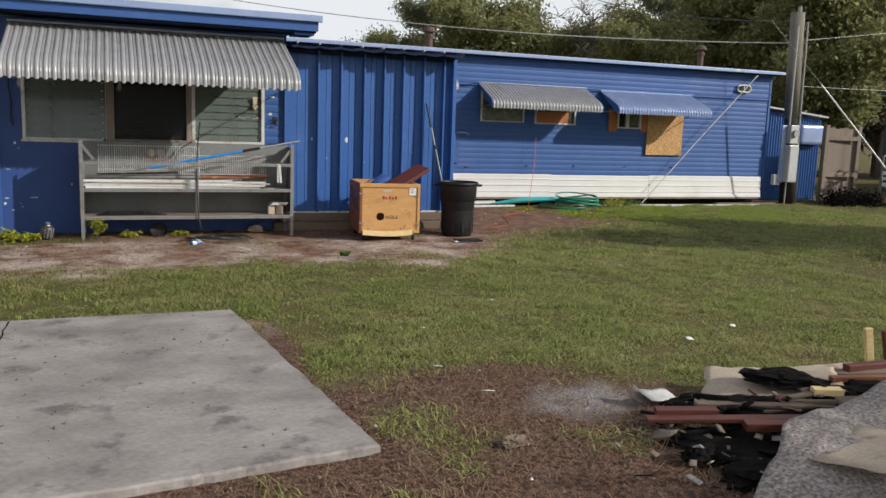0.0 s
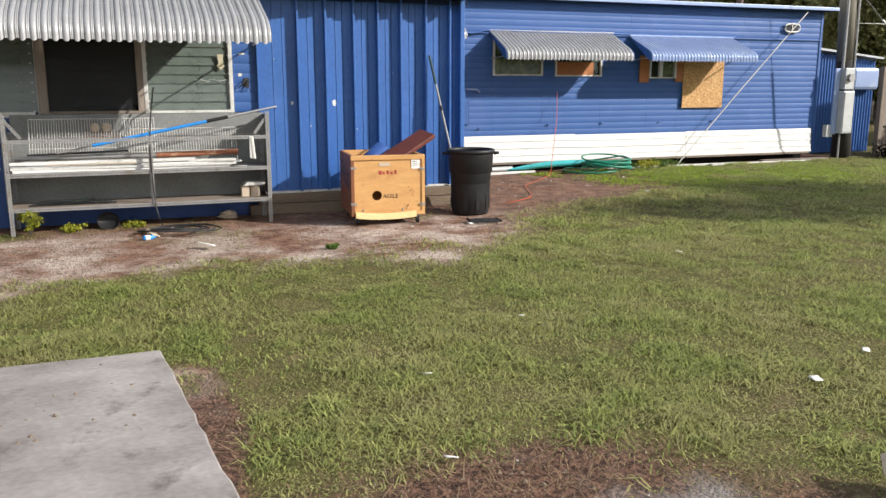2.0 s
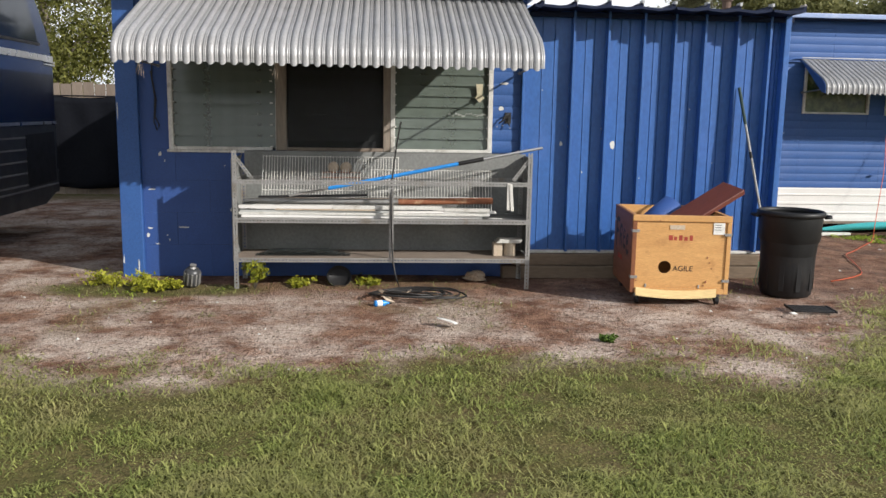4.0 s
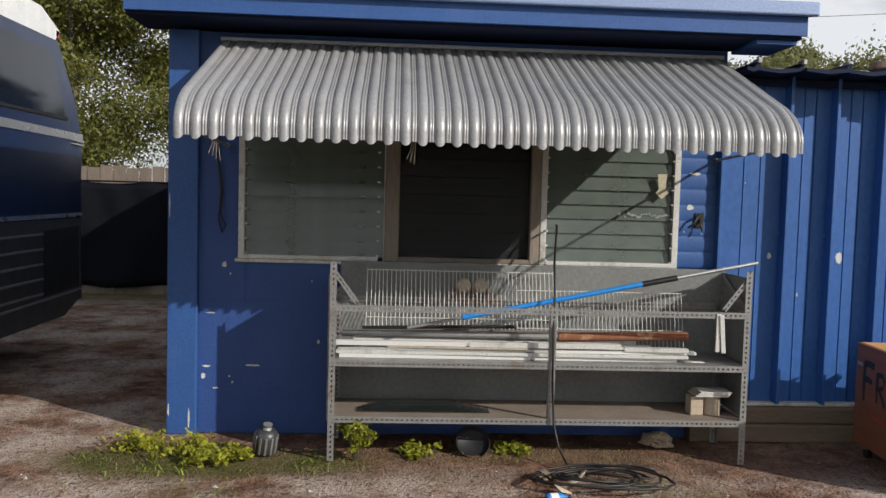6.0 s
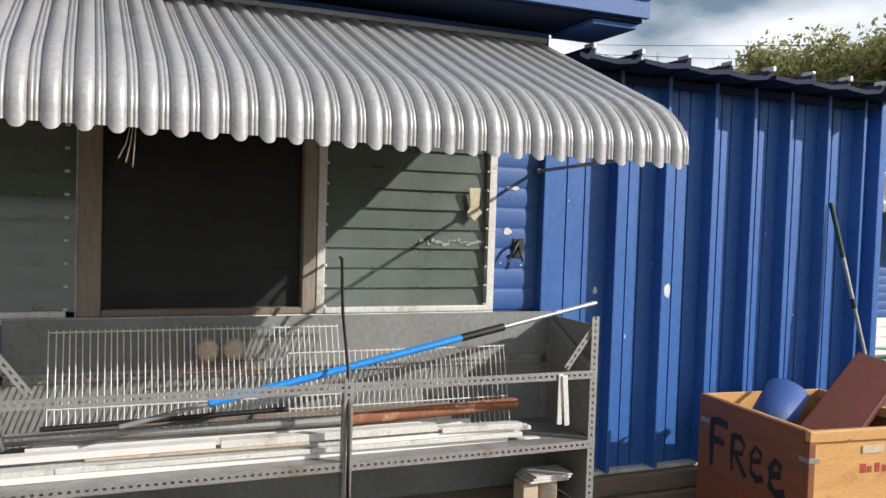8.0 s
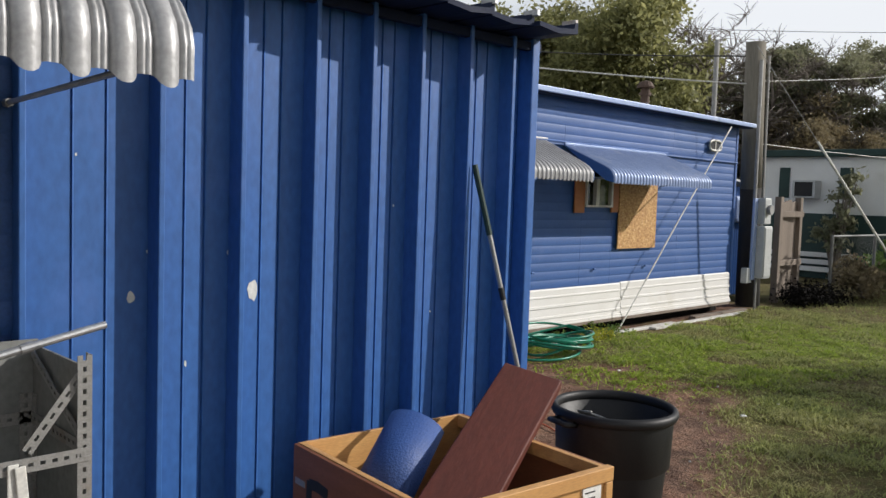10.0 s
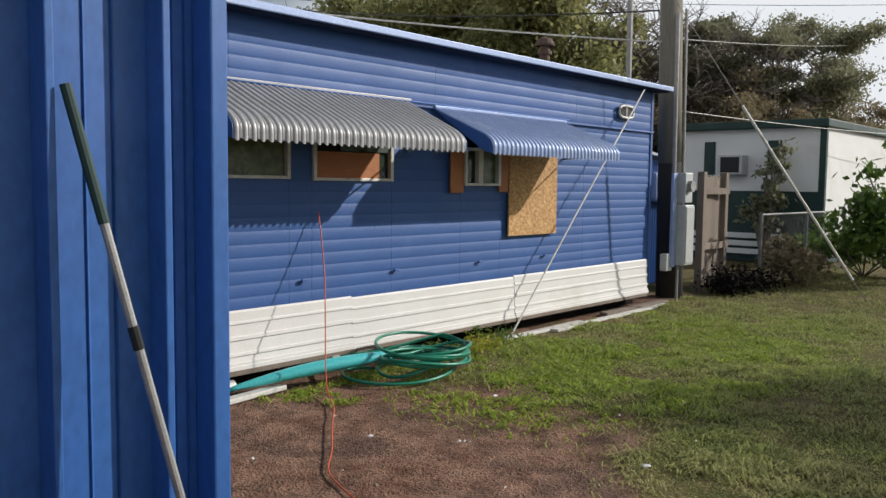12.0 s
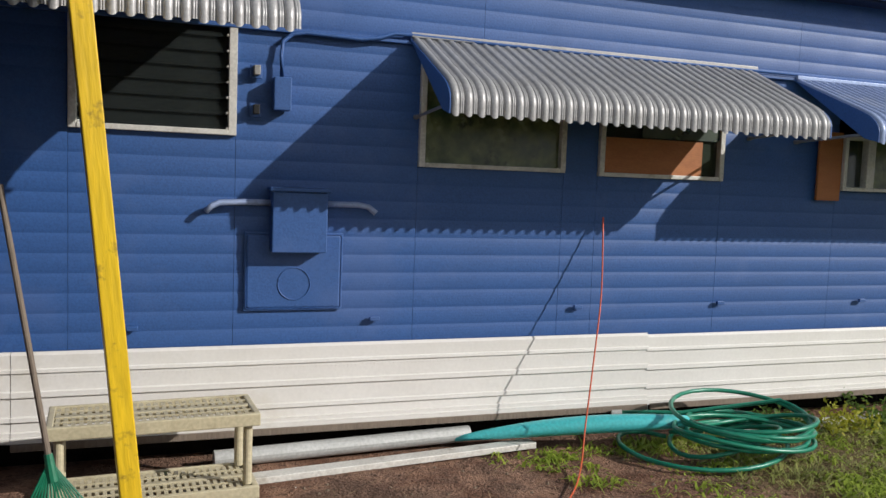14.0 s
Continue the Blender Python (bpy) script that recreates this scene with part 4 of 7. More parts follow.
part("corner_trim", boxed(4.775, 4.83, AY - 0.075, AY + 0.018, 0.05, 2.47, 0.006), BLUE_METAL, metal)
part("corner_trim", boxed(4.79, 4.832, AY + 0.022, AY + 0.09, 0.05, 2.47, 0.006), BLUE_METAL, metal)
part("bottom_trim", boxed(2.37, 4.78, AY - 0.03, AY + 0.03, 0.235, 0.258, 0.004), FRAME_WHITE, metal, "thin pale metal foot strip")
# lean-to roof
lean = thing("porch_roof", "ribbed metal porch roof between the metal wall and trailer", "roof", kind="structure")
for k in range(9):
    x = 2.19 + k * 0.295
    x0, x1 = max(2.40, x), x + 0.294
    pan = bmesh.new()
    ends = []
    for y in (11.07 + 0.02 * math.sin(k * 2.1), TY - 0.16):
        ring = [(x0, 2.462), (x0 + (x1 - x0) * 0.5, 2.448), (x1, 2.466), (x1, 2.520), (x1 - 0.018, 2.520), (x1 - 0.03, 2.488), (x0 + (x1 - x0) * 0.5, 2.474), (x0, 2.484)]
        ends.append([pan.verts.new((px_, y, pz_)) for px_, pz_ in ring])
    for j in range(8):
        pan.faces.new((ends[0][j], ends[0][(j + 1) % 8], ends[1][(j + 1) % 8], ends[1][j]))
    pan.faces.new(ends[0])
    pan.faces.new(ends[1][::-1])
    bmesh.ops.recalc_face_normals(pan, faces=pan.faces[:])
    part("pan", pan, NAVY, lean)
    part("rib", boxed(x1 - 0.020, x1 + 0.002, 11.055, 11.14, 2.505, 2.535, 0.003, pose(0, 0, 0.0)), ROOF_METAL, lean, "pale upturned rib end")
# This trim is navy for the shadow band under the porch eave.
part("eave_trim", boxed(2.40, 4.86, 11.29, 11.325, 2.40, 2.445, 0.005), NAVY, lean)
part("rafter", boxed(4.785, 4.845, 11.45, TY - 0.2, 2.36, 2.468, 0.004), BLUE, lean)
# timber base under the metal wall
for x0, x1, y0, z0, z1 in ((2.2, 4.0, AY - 0.10, 0.0, 0.12), (2.3, 4.7, AY - 0.07, 0.122, 0.232), (4.02, 4.78, AY - 0.09, 0.0, 0.118)):
    solo("timber_sleeper", boxed(x0, x1, y0, y0 + 0.14, z0, z1, 0.012), WOOD_SLEEPER, "weathered timber sleeper under the metal wall", "sleeper", group="sleepers under the metal wall")

# ---- shelf rack in front of the addition ----
def slotted(bm, p, q, across, width=0.038, step=0.030):
    """One flange of slotted angle iron: two edge strips with rungs left between the slots."""
    p, q, across = Vector(p), Vector(q), Vector(across).normalized()
    d = q - p
    n = max(2, int(d.length / step))
    u = d.normalized()
    nrm = u.cross(across).normalized() * 0.0015

    def strip(a, b, w0, w1):
        c = [a + across * w0, b + across * w0, b + across * w1, a + across * w1]
        lo, hi = [bm.verts.new(x - nrm) for x in c], [bm.verts.new(x + nrm) for x in c]
        bm.faces.new(lo[::-1])
        bm.faces.new(hi)
        for i in range(4):
            bm.faces.new((lo[i], lo[(i + 1) % 4], hi[(i + 1) % 4], hi[i]))
    strip(p, q, 0, width * 0.37)
    strip(p, q, width * 0.63, width)
    for k in range(n):
        a = p + d * ((k + 0.0) / n)
        strip(a, a + u * step * 0.56, width * 0.37, width * 0.63)


RX0, RX1, RXM, RF, RB = -0.185, 2.372, 1.16, 10.775, 11.24
rack = thing("shelf_rack", "galvanised slotted angle iron shelf rack against the house", "shelf")
for x, y, h in ((RX0, RF, 1.195), (RX1, RF, 1.195), (RX0, RB, 1.0), (RX1, RB, 1.0)):
    bm = bmesh.new()
    s = 1 if x < 1 else -1
    slotted(bm, (x, y, 0.0), (x, y, h), (s, 0, 0))
    slotted(bm, (x, y, 0.0), (x, y, h), (0, 1 if y < 11 else -1, 0))
    part("post", bm, GALV, rack)
bm = bmesh.new()
slotted(bm, (RXM - 0.02, RF - 0.004, 0.235), (RXM - 0.02, RF - 0.004, 0.96), (1, 0, 0))
slotted(bm, (RXM - 0.02, RF - 0.004, 0.235), (RXM - 0.02, RF - 0.004, 0.96), (0, 1, 0))
part("middle_post", bm, GALV, rack)
for z in (0.905, 0.575, 0.235):
    bm = bmesh.new()
    slotted(bm, (RX0, RF - 0.003, z), (RX1, RF - 0.003, z), (0, 0, 1))
    part("front_rail", bm, GALV, rack)
    bm = bmesh.new()
    slotted(bm, (RX0, RB, z), (RX1, RB, z), (0, 0, 1))
    part("back_rail", bm, GALV, rack)
    for x in (RX0 + 0.003, RX1 - 0.003):
        bm = bmesh.new()
        slotted(bm, (x, RF, z), (x, RB, z), (0, 0, 1))
        part("end_rail", bm, GALV, rack)
for x, s in ((RX0, 1), (RX1, -1)):
    bm = bmesh.new()
    slotted(bm, (x + 0.012 * s, RF + 0.012, 1.13), (x + 0.15 * s, RF + 0.012, 0.945), (0.8 * s, 0, 0.6), 0.03)
    slotted(bm, (x + 0.01 * s, RF + 0.03, 0.93), (x + 0.01 * s, RB - 0.02, 1.12), (0, -0.3, 0.8), 0.03)
    part("brace", bm, GALV, rack)
part("shelf_board", boxed(RX0 + 0.01, RX1 - 0.01, RF + 0.004, RB - 0.004, 0.598, 0.611), GALV, rack, "grey metal shelf")
part("shelf_board", boxed(RX0 + 0.01, RX1 - 0.01, RF + 0.004, RB - 0.004, 0.255, 0.272), WOOD_GREY, rack, "stained brown shelf board")
part("back_panel", boxed(RX0 + 0.03, RX1 + 0.02, RB + 0.008, RB + 0.02, 0.22, 1.165), GREY_BOARD, rack, "dull grey backing sheet")
part("end_panel", boxed(RX0 - 0.012, RX0 - 0.004, RF + 0.02, RB + 0.006, 0.24, 1.12), GREY_BOARD, rack)
part("end_panel", boxed(RX1 + 0.004, RX1 + 0.012, RF + 0.05, RB + 0.006, 0.28, 1.15), GREY_BOARD, rack)


def wire_shelf(x0, x1, z0, z1, lean, y, label):
    t = thing("wire_shelf", label, "wire shelf", group="wire shelves on the rack")
    n = int((x1 - x0) / 0.026)
    for k in range(n + 1):
        x = x0 + (x1 - x0) * k / n
        bm = rod(bmesh.new(), (x, y, z0), (x + 0.004 * math.sin(k), y + lean, z1), 0.0026, n=5)
        part("wire", bm, FRAME_WHITE, t)
    for f in (0.02, 0.36, 0.98):
        bm = rod(bmesh.new(), (x0, y + lean * f - 0.004, z0 + (z1 - z0) * f), (x1, y + lean * f - 0.004, z0 + (z1 - z0) * f), 0.0032, n=6)
        part("cross_wire", bm, FRAME_WHITE, t)


wire_shelf(0.02, 1.22, 0.66, 1.13, 0.17, 11.03, "white coated wire shelf leaning on the grey panel")
wire_shelf(0.98, 2.06, 0.64, 1.02, 0.10, 11.04, "white coated wire shelf, slightly bent and dusty")

# stack of white trim boards on the shelf
r = random.Random(8)
for k in range(24):
    layer = k // 6
    z = 0.6125 + layer * 0.026
    y = 10.93 + (k % 6) * 0.045 + r.uniform(-.004, .004) + layer * 0.010
    if y > 11.15:
        continue
    x0 = -0.14 + r.uniform(0, 0.12) + (0.45 if k in (9, 14) else 0) + layer * 0.03
    x1 = 1.98 - r.uniform(0, 0.28) - layer * 0.07
    bm = bmesh.new()
    box(bm, 0, x1 - x0, 0, 0.046, 0, 0.006, 0.0012)
    box(bm, 0, x1 - x0, 0, 0.006, 0.0062, 0.024, 0.001)
    solo("trim_board", bm, PALE_WOOD if k in (9, 17) else FRAME_WHITE if k % 3 == 1 else METER_GREY if k % 7 == 3 else WHITE, "long white trim board stacked on the rack", "board", group="trim boards on the rack",
         at=pose(x0, y, z + 0.0005 * (k % 6), r.uniform(-5, 5), 0, r.uniform(-1.0, 1.0)))
for x0, x1, z, tall, tone, turn in ((-0.13, 1.96, 0.6125, 0.024, WHITE, 0.3), (-0.15, 0.20, 0.638, 0.022, FRAME_WHITE, 0.0), (0.06, 2.02, 0.638, 0.019, FRAME_WHITE, -0.5), (1.18, 2.08, 0.659, 0.017, WHITE, 1.1),
                                   (-0.14, 1.72, 0.659, 0.016, METER_GREY, 0.4), (0.16, 1.02, 0.677, 0.011, PALE_WOOD, -0.7), (0.66, 1.60, 0.689, 0.030, FRAME_WHITE, 0.2), (-0.15, 0.64, 0.690, 0.026, WHITE, 0.3), (1.62, 2.02, 0.677, 0.024, FRAME_WHITE, -1.6)):
    bm = bmesh.new()
    box(bm, 0, x1 - x0, 0, 0.004, 0, tall, 0.001)
    box(bm, 0, x1 - x0, 0.0042, 0.055, 0, 0.005, 0.001)
    box(bm, 0, x1 - x0, 0.0042, 0.055, tall - 0.005, tall, 0.001)
    solo("trim_board", bm, tone, "long white channel strip stacked on the rack", "board", group="trim boards on the rack", at=pose(x0, 10.856 + 0.006 * math.sin(40 * x0 + 60 * z), z, 0, 0, turn))
solo("trim_end", boxed(2.00, 2.13, 10.872, 10.92, 0.632, 0.658, 0.008), WHITE, "short white plastic end lying on the trim", "board", at=pose(0, 0, 0, 0, 1.2, 0))
pipe = thing("rusty_pipe", "rust brown steel pipe lying on the trim boards", "pipe")
bm = rod(bmesh.new(), (1.22, 10.94, 0.748), (2.06, 10.99, 0.758), 0.028, n=14)
part("tube", bm, RUST, pipe)
part("sleeve", rod(bmesh.new(), (-0.12, 11.0, 0.742), (1.25, 10.942, 0.748), 0.025, n=12), GALV, pipe, "grey galvanised length")
solo("dark_tube", rod(bmesh.new(), (0.0, 11.0, 0.775), (0.95, 10.98, 0.80), 0.011, n=8), BLACK_PLASTIC, "thin dark tube on the shelf", "tube")
solo("flat_strip", boxed(0.15, 1.75, 11.06, 11.075, 0.74, 0.765, 0.002), WOOD_GREY, "grey wooden strip on the stack", "strip")
ep = thing("paint_pole", "blue and silver telescopic paint pole across the rack", "pole")
P0, P1 = Vector((0.28, 10.86, 0.80)), Vector((2.50, 11.0, 1.235))
L = P1 - P0
part("rear_tube", rod(bmesh.new(), P0, P0 + L * 0.15, 0.010, n=10), GALV, ep)
part("sleeve", rod(bmesh.new(), P0 + L * 0.15, P0 + L * 0.66, 0.0165, n=12), BLUE_POLE, ep, "bright blue sleeve")
part("grip", rod(bmesh.new(), P0 + L * 0.66, P0 + L * 0.76, 0.0185, n=12), BLACK_PLASTIC, ep, "black grip")
part("front_tube", rod(bmesh.new(), P0 + L * 0.76, P1, 0.012, n=12), CHROME, ep, "silver tube")
part("collar", rod(bmesh.new(), P0 + L * 0.89, P0 + L * 0.905, 0.015, n=12), CHROME, ep)
br = thing("hinge_bracket", "pair of white metal brackets hung on the rail", "bracket")
for x0, z0, t in ((2.17, 0.70, 0.0), (2.205, 0.695, 5)):
    bm = boxed(-0.014, 0.014, -0.003, 0.003, 0, 0.235, 0.003)
    p = part("arm", bm, FRAME_WHITE, br)
    p.matrix_local = pose(x0, RF - 0.010 - 0.008 * (t > 0), z0, 0, -t, 0)
sp = thing("wooden_spool", "pale wooden block with tiles stacked on it", "spool")
part("core", rod(bmesh.new(), (2.22, 10.95, 0.273), (2.22, 10.95, 0.395), 0.055, n=20), PALE_WOOD, sp)
part("box", boxed(2.07, 2.15, 10.90, 11.0, 0.273, 0.39, 0.004), PALE_WOOD, sp)
for k in range(3):
    part("tile", boxed(2.09 + 0.015 * k, 2.30 + 0.012 * k, 10.87, 11.02, 0.396 + k * 0.011, 0.406 + k * 0.011, 0.002), FRAME_WHITE, sp)
for k in range(5):
    solo("glass_slat", boxed(-0.02 + 0.03 * k, 0.80 - 0.05 * k, 10.88 + 0.012 * k, 10.99 + 0.012 * k, 0.2735 + k * 0.0085, 0.281 + k * 0.0085, 0.001), DARK_SLAT,
         "spare dark glass louvre slat stacked on the shelf", "glass slat", group="spare slats")
cg = thing("wire_cage", "small rusty wire cage holding two tan discs", "cage")
for k in range(9):
    part("wire", rod(bmesh.new(), (0.55 + k * 0.04, 11.16, 0.93), (0.55 + k * 0.04, 11.16, 1.00), 0.0015, n=5), RUST, cg)
part("rail", rod(bmesh.new(), (0.53, 11.155, 0.985), (0.89, 11.155, 0.985), 0.003, n=6), RUST, cg)
part("rail", rod(bmesh.new(), (0.53, 11.155, 0.94), (0.89, 11.155, 0.94), 0.003, n=6), RUST, cg)
for x in (0.64, 0.755):
    part("disc", lathe(bmesh.new(), [(0, 0.02), (0.036, 0.018), (0.052, 0.0), (0.036, -0.018), (0, -0.02)], 18, pose(x, 11.178, 1.03, 80)), PALE_WOOD, cg, smooth=True)

# ---- crate on castors ----
crate = thing("wooden_crate", "orange plywood crate on castors with a round hole and stencilling", "crate", pose(3.105, 10.19, 0, 0, 0, -6))
CW, CD, C0, C1 = 0.795, 0.82, 0.10, 0.742
front = bmesh.new()
fx0, fx1, fz0, fz1 = 0.036, CW - 0.036, C0 + 0.045, C1 - 0.051
hole_x, hole_z, hr = 0.275, 0.315, 0.052
angles = sorted([2 * math.pi * k / 24 + 0.01 for k in range(24)] + [math.atan2(z - hole_z, x - hole_x) % (2 * math.pi) for x in (fx0, fx1) for z in (fz0, fz1)])
N = len(angles)
rings = []
for dy in (0.012, 0.028):
    o, i = [], []
    for a in angles:
        ca, sa = math.cos(a), math.sin(a)
        t = min(((fx1 if ca > 0 else fx0) - hole_x) / (ca or 1e-9), ((fz1 if sa > 0 else fz0) - hole_z) / (sa or 1e-9))
        o.append(front.verts.new((hole_x + ca * t, dy, hole_z + sa * t)))
        i.append(front.verts.new((hole_x + ca * hr, dy, hole_z + sa * hr)))
    rings += [o, i]
for k in range(N):
    j = (k + 1) % N
    front.faces.new((rings[0][k], rings[0][j], rings[1][j], rings[1][k]))
    front.faces.new((rings[2][j], rings[2][k], rings[3][k], rings[3][j]))
    front.faces.new((rings[1][k], rings[1][j], rings[3][j], rings[3][k]))
    front.faces.new((rings[0][j], rings[0][k], rings[2][k], rings[2][j]))
bmesh.ops.recalc_face_normals(front, faces=front.faces[:])
part("front_panel", front, PLY, crate)
for x0, x1 in ((0.0, 0.035), (CW - 0.035, CW)):
    # The left upright is coloured darker to paint its shaded side.
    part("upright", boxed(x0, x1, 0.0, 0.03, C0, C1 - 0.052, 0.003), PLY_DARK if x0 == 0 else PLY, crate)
part("top_batten", boxed(0.0, CW, -0.002, 0.03, C1 - 0.05, C1, 0.003), PLY, crate)
part("foot_batten", boxed(0.035, CW - 0.035, -0.001, 0.03, C0, C0 + 0.044, 0.003), PLY, crate)
# Side panels carry painted shade through the dark plywood.
part("side_panel", boxed(0.0, 0.016, 0.031, CD, C0, C1 - 0.004, 0.002), PLY_DARK, crate, "brown side panel, darkened in colour for its shaded side")
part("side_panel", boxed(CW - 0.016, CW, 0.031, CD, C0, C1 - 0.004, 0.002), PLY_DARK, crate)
part("back_panel", boxed(0.017, CW - 0.017, CD - 0.016, CD, C0, C1 - 0.002, 0.002), PLY, crate)
part("rim", boxed(0.017, 0.04, 0.031, CD - 0.017, C1 - 0.05, C1 - 0.001, 0.002), PLY, crate)
part("rim", boxed(CW - 0.04, CW - 0.017, 0.031, CD - 0.017, C1 - 0.05, C1 - 0.001, 0.002), PLY, crate)
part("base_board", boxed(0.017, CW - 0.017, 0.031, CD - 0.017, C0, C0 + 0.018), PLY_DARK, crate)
for x in (0.07, CW - 0.07):
    for y in (0.07, CD - 0.07):
        c = part("castor", rod(bmesh.new(), (x - 0.014, y, 0.038), (x + 0.014, y, 0.038), 0.037, n=16), BLACK_PLASTIC, crate)
        part("fork", boxed(x - 0.022, x + 0.022, y - 0.02, y + 0.03, 0.055, C0 - 0.001, 0.004), GALV, c)
for x, z in ((0.012, 0.60), (0.012, 0.22)):
    part("corner_clip", boxed(-0.003, 0.055, -0.005, 0.06, z, z + 0.022, 0.001), GALV, crate)
    part("corner_clip", boxed(CW - 0.055, CW + 0.003, -0.005, 0.06, z - 0.02, z + 0.002, 0.001), GALV, crate)
part("corner_clip", boxed(-0.003, 0.0, CD - 0.09, CD - 0.02, 0.60, 0.622), GALV, crate)
part("label", boxed(CW - 0.145, CW - 0.055, 0.006, 0.0115, C1 - 0.15, C1 - 0.055), PAPER, crate, "white paper label")
for k in range(3):
    part("label_line", boxed(CW - 0.135, CW - 0.085, 0.005, 0.0058, C1 - 0.075 - k * 0.02, C1 - 0.070 - k * 0.02), INK, crate)
part("tape", boxed(0.30, 0.42, 0.007, 0.0115, C1 - 0.115, C1 - 0.08), PALE_WOOD, crate)
# maker's mark as plain bars, then the stencilled word with its start cut away by the hole
for k, (w, h) in enumerate(((0.034, 0.042), (0.024, 0.03), (0.026, 0.043), (0.026, 0.03), (0.026, 0.044))):
    part("mark_bar", boxed(0.295 + k * 0.042, 0.295 + k * 0.042 + w, 0.0102, 0.0116, C1 - 0.205, C1 - 0.205 + h, 0.0), RED_INK, crate)
writing("stencil", "AGILE", 0.062, INK, pose(hole_x + 0.065, 0.0112, hole_z - 0.03, 90), crate)
for glyph in ((((0.70, 0.635), (0.705, 0.52), (0.70, 0.385)), ((0.70, 0.625), (0.64, 0.63), (0.575, 0.622)), ((0.70, 0.525), (0.64, 0.53), (0.60, 0.522))),
              (((0.53, 0.595), (0.535, 0.49), (0.53, 0.41)), ((0.53, 0.585), (0.47, 0.59), (0.44, 0.56), (0.455, 0.515), (0.53, 0.50)), ((0.51, 0.50), (0.46, 0.45), (0.425, 0.405))),
              (((0.385, 0.50), (0.32, 0.515), (0.315, 0.555), (0.355, 0.575), (0.39, 0.53), (0.385, 0.45), (0.34, 0.42), (0.295, 0.44)),),
              (((0.245, 0.475), (0.18, 0.49), (0.175, 0.53), (0.215, 0.55), (0.25, 0.50), (0.245, 0.42), (0.20, 0.395), (0.145, 0.42)),)):
    bm = bmesh.new()
    for line in glyph:
        sweep(bm, [(0.0, y, z) for y, z in line], [0.017 + 0.004 * math.sin(9 * y + 14 * z) for y, z in line], 8)
    for v in bm.verts:
        v.co.x = -0.0008 + v.co.x * 0.04
    part("painted_letter", bm, INK, crate, "hand-painted black letter")
writing("stencil", "FRAGILE", 0.055, RED_INK, pose(-0.0012, 0.60, 0.30, 90, 0, -90), crate)
bm = bmesh.new()
rings = []
for k in range(13):
    u = 2 * k / 12 - 1
    x, z = 0.37 + 0.325 * u, C0 - 0.040 + 0.022 * u * u
    rings.append([bm.verts.new((x, y, z + dz)) for y, dz in ((-0.024 - 0.004 * u, 0.0), (-0.012, 0.0), (-0.006, 0.066), (-0.018 - 0.004 * u, 0.066))])
for p, q in zip(rings, rings[1:]):
    for j in range(4):
        bm.faces.new((p[j], p[(j + 1) % 4], q[(j + 1) % 4], q[j]))
bm.faces.new(rings[0])
bm.faces.new(rings[-1][::-1])
bmesh.ops.recalc_face_normals(bm, faces=bm.faces[:])
part("loose_slat", bm, SLAT_WOOD, crate, "pale yellow slat bowed below the front")
for x, z in ((0.12, C0 + 0.075), (0.55, C0 + 0.075)):
    part("latch", boxed(x, x + 0.014, 0.004, 0.0125, z - 0.03, z, 0.001), CHROME, crate)
for x, z, s in ((0.62, 0.20, 0.02), (0.60, 0.17, 0.014), (0.64, 0.36, 0.012), (0.62, 0.40, 0.013), (0.66, 0.31, 0.01), (0.22, 0.698, 0.01), (0.05, 0.2, 0.01)):
    bm = bmesh.new()
    bmesh.ops.create_circle(bm, cap_ends=True, segments=10, radius=s, matrix=pose(x, -0.0025 if z > 0.68 else 0.0113, z, 90, 0, 30) @ Matrix.Diagonal((1, 0.6, 1, 1)))
    part("knot", bm, PLY_DARK, crate)

plank_a, plank_b = Vector((3.50, 10.47, 0.60)), Vector((4.135, 10.675, 0.925))
d = (plank_b - plank_a)
side = Vector((0.78, -0.62, 0.06)).normalized()
side = (side - d.normalized() * side.dot(d.normalized())).normalized()
m = Matrix((d.normalized(), side, d.normalized().cross(side))).transposed().to_4x4()
m.translation = plank_a
solo("red_plank", boxed(-0.16, d.length, -0.125, 0.125, -0.024, 0.024, 0.006), BOARD_RED, "red brown painted plank leaning out of the crate", "plank", at=m)
trough = bmesh.new()
for k in range(13):
    a = math.pi * (0.12 + 0.76 * k / 12)
    rows = []
    for x in (0, 0.40):
        for rr in (0.10, 0.096):
            rows.append(trough.verts.new((x, -math.cos(a) * rr * 1.2, math.sin(a) * rr)))
    if k:
        for i0, i1 in ((0, 2), (1, 3), (0, 1), (2, 3)):
            trough.faces.new((prev[i0], prev[i1], rows[i1], rows[i0]))
    prev = rows
bmesh.ops.recalc_face_normals(trough, faces=trough.faces[:])
# Darker block blue paints in the shade of the sheet's turned-away side.
solo("blue_sheet", trough, BLUE_BLOCK, "curved offcut of blue sheet metal in the crate", "sheet metal", smooth=True, at=pose(3.36, 10.74, 0.52, 18, -34, 22))

# ---- bin, rakes ----
bin_t = thing("rubbish_bin", "black plastic dustbin with a rolled rim", "bin", pose(4.63, 10.60, 0))
part("body", lathe(bmesh.new(), [(0, 0.008), (0.195, 0.0), (0.212, 0.02), (0.225, 0.25), (0.23, 0.46), (0.232, 0.47), (0.253, 0.49), (0.262, 0.70), (0.262, 0.705), (0.252, 0.70), (0.24, 0.5), (0.20, 0.05), (0, 0.03)], 36), BLACK_PLASTIC, bin_t, smooth=True)
part("rim", lathe(bmesh.new(), [(0.258, 0.70), (0.275, 0.70), (0.283, 0.715), (0.28, 0.735), (0.266, 0.745), (0.254, 0.735), (0.252, 0.71), (0.258, 0.70)], 36), BLACK_PLASTIC, bin_t, smooth=True)
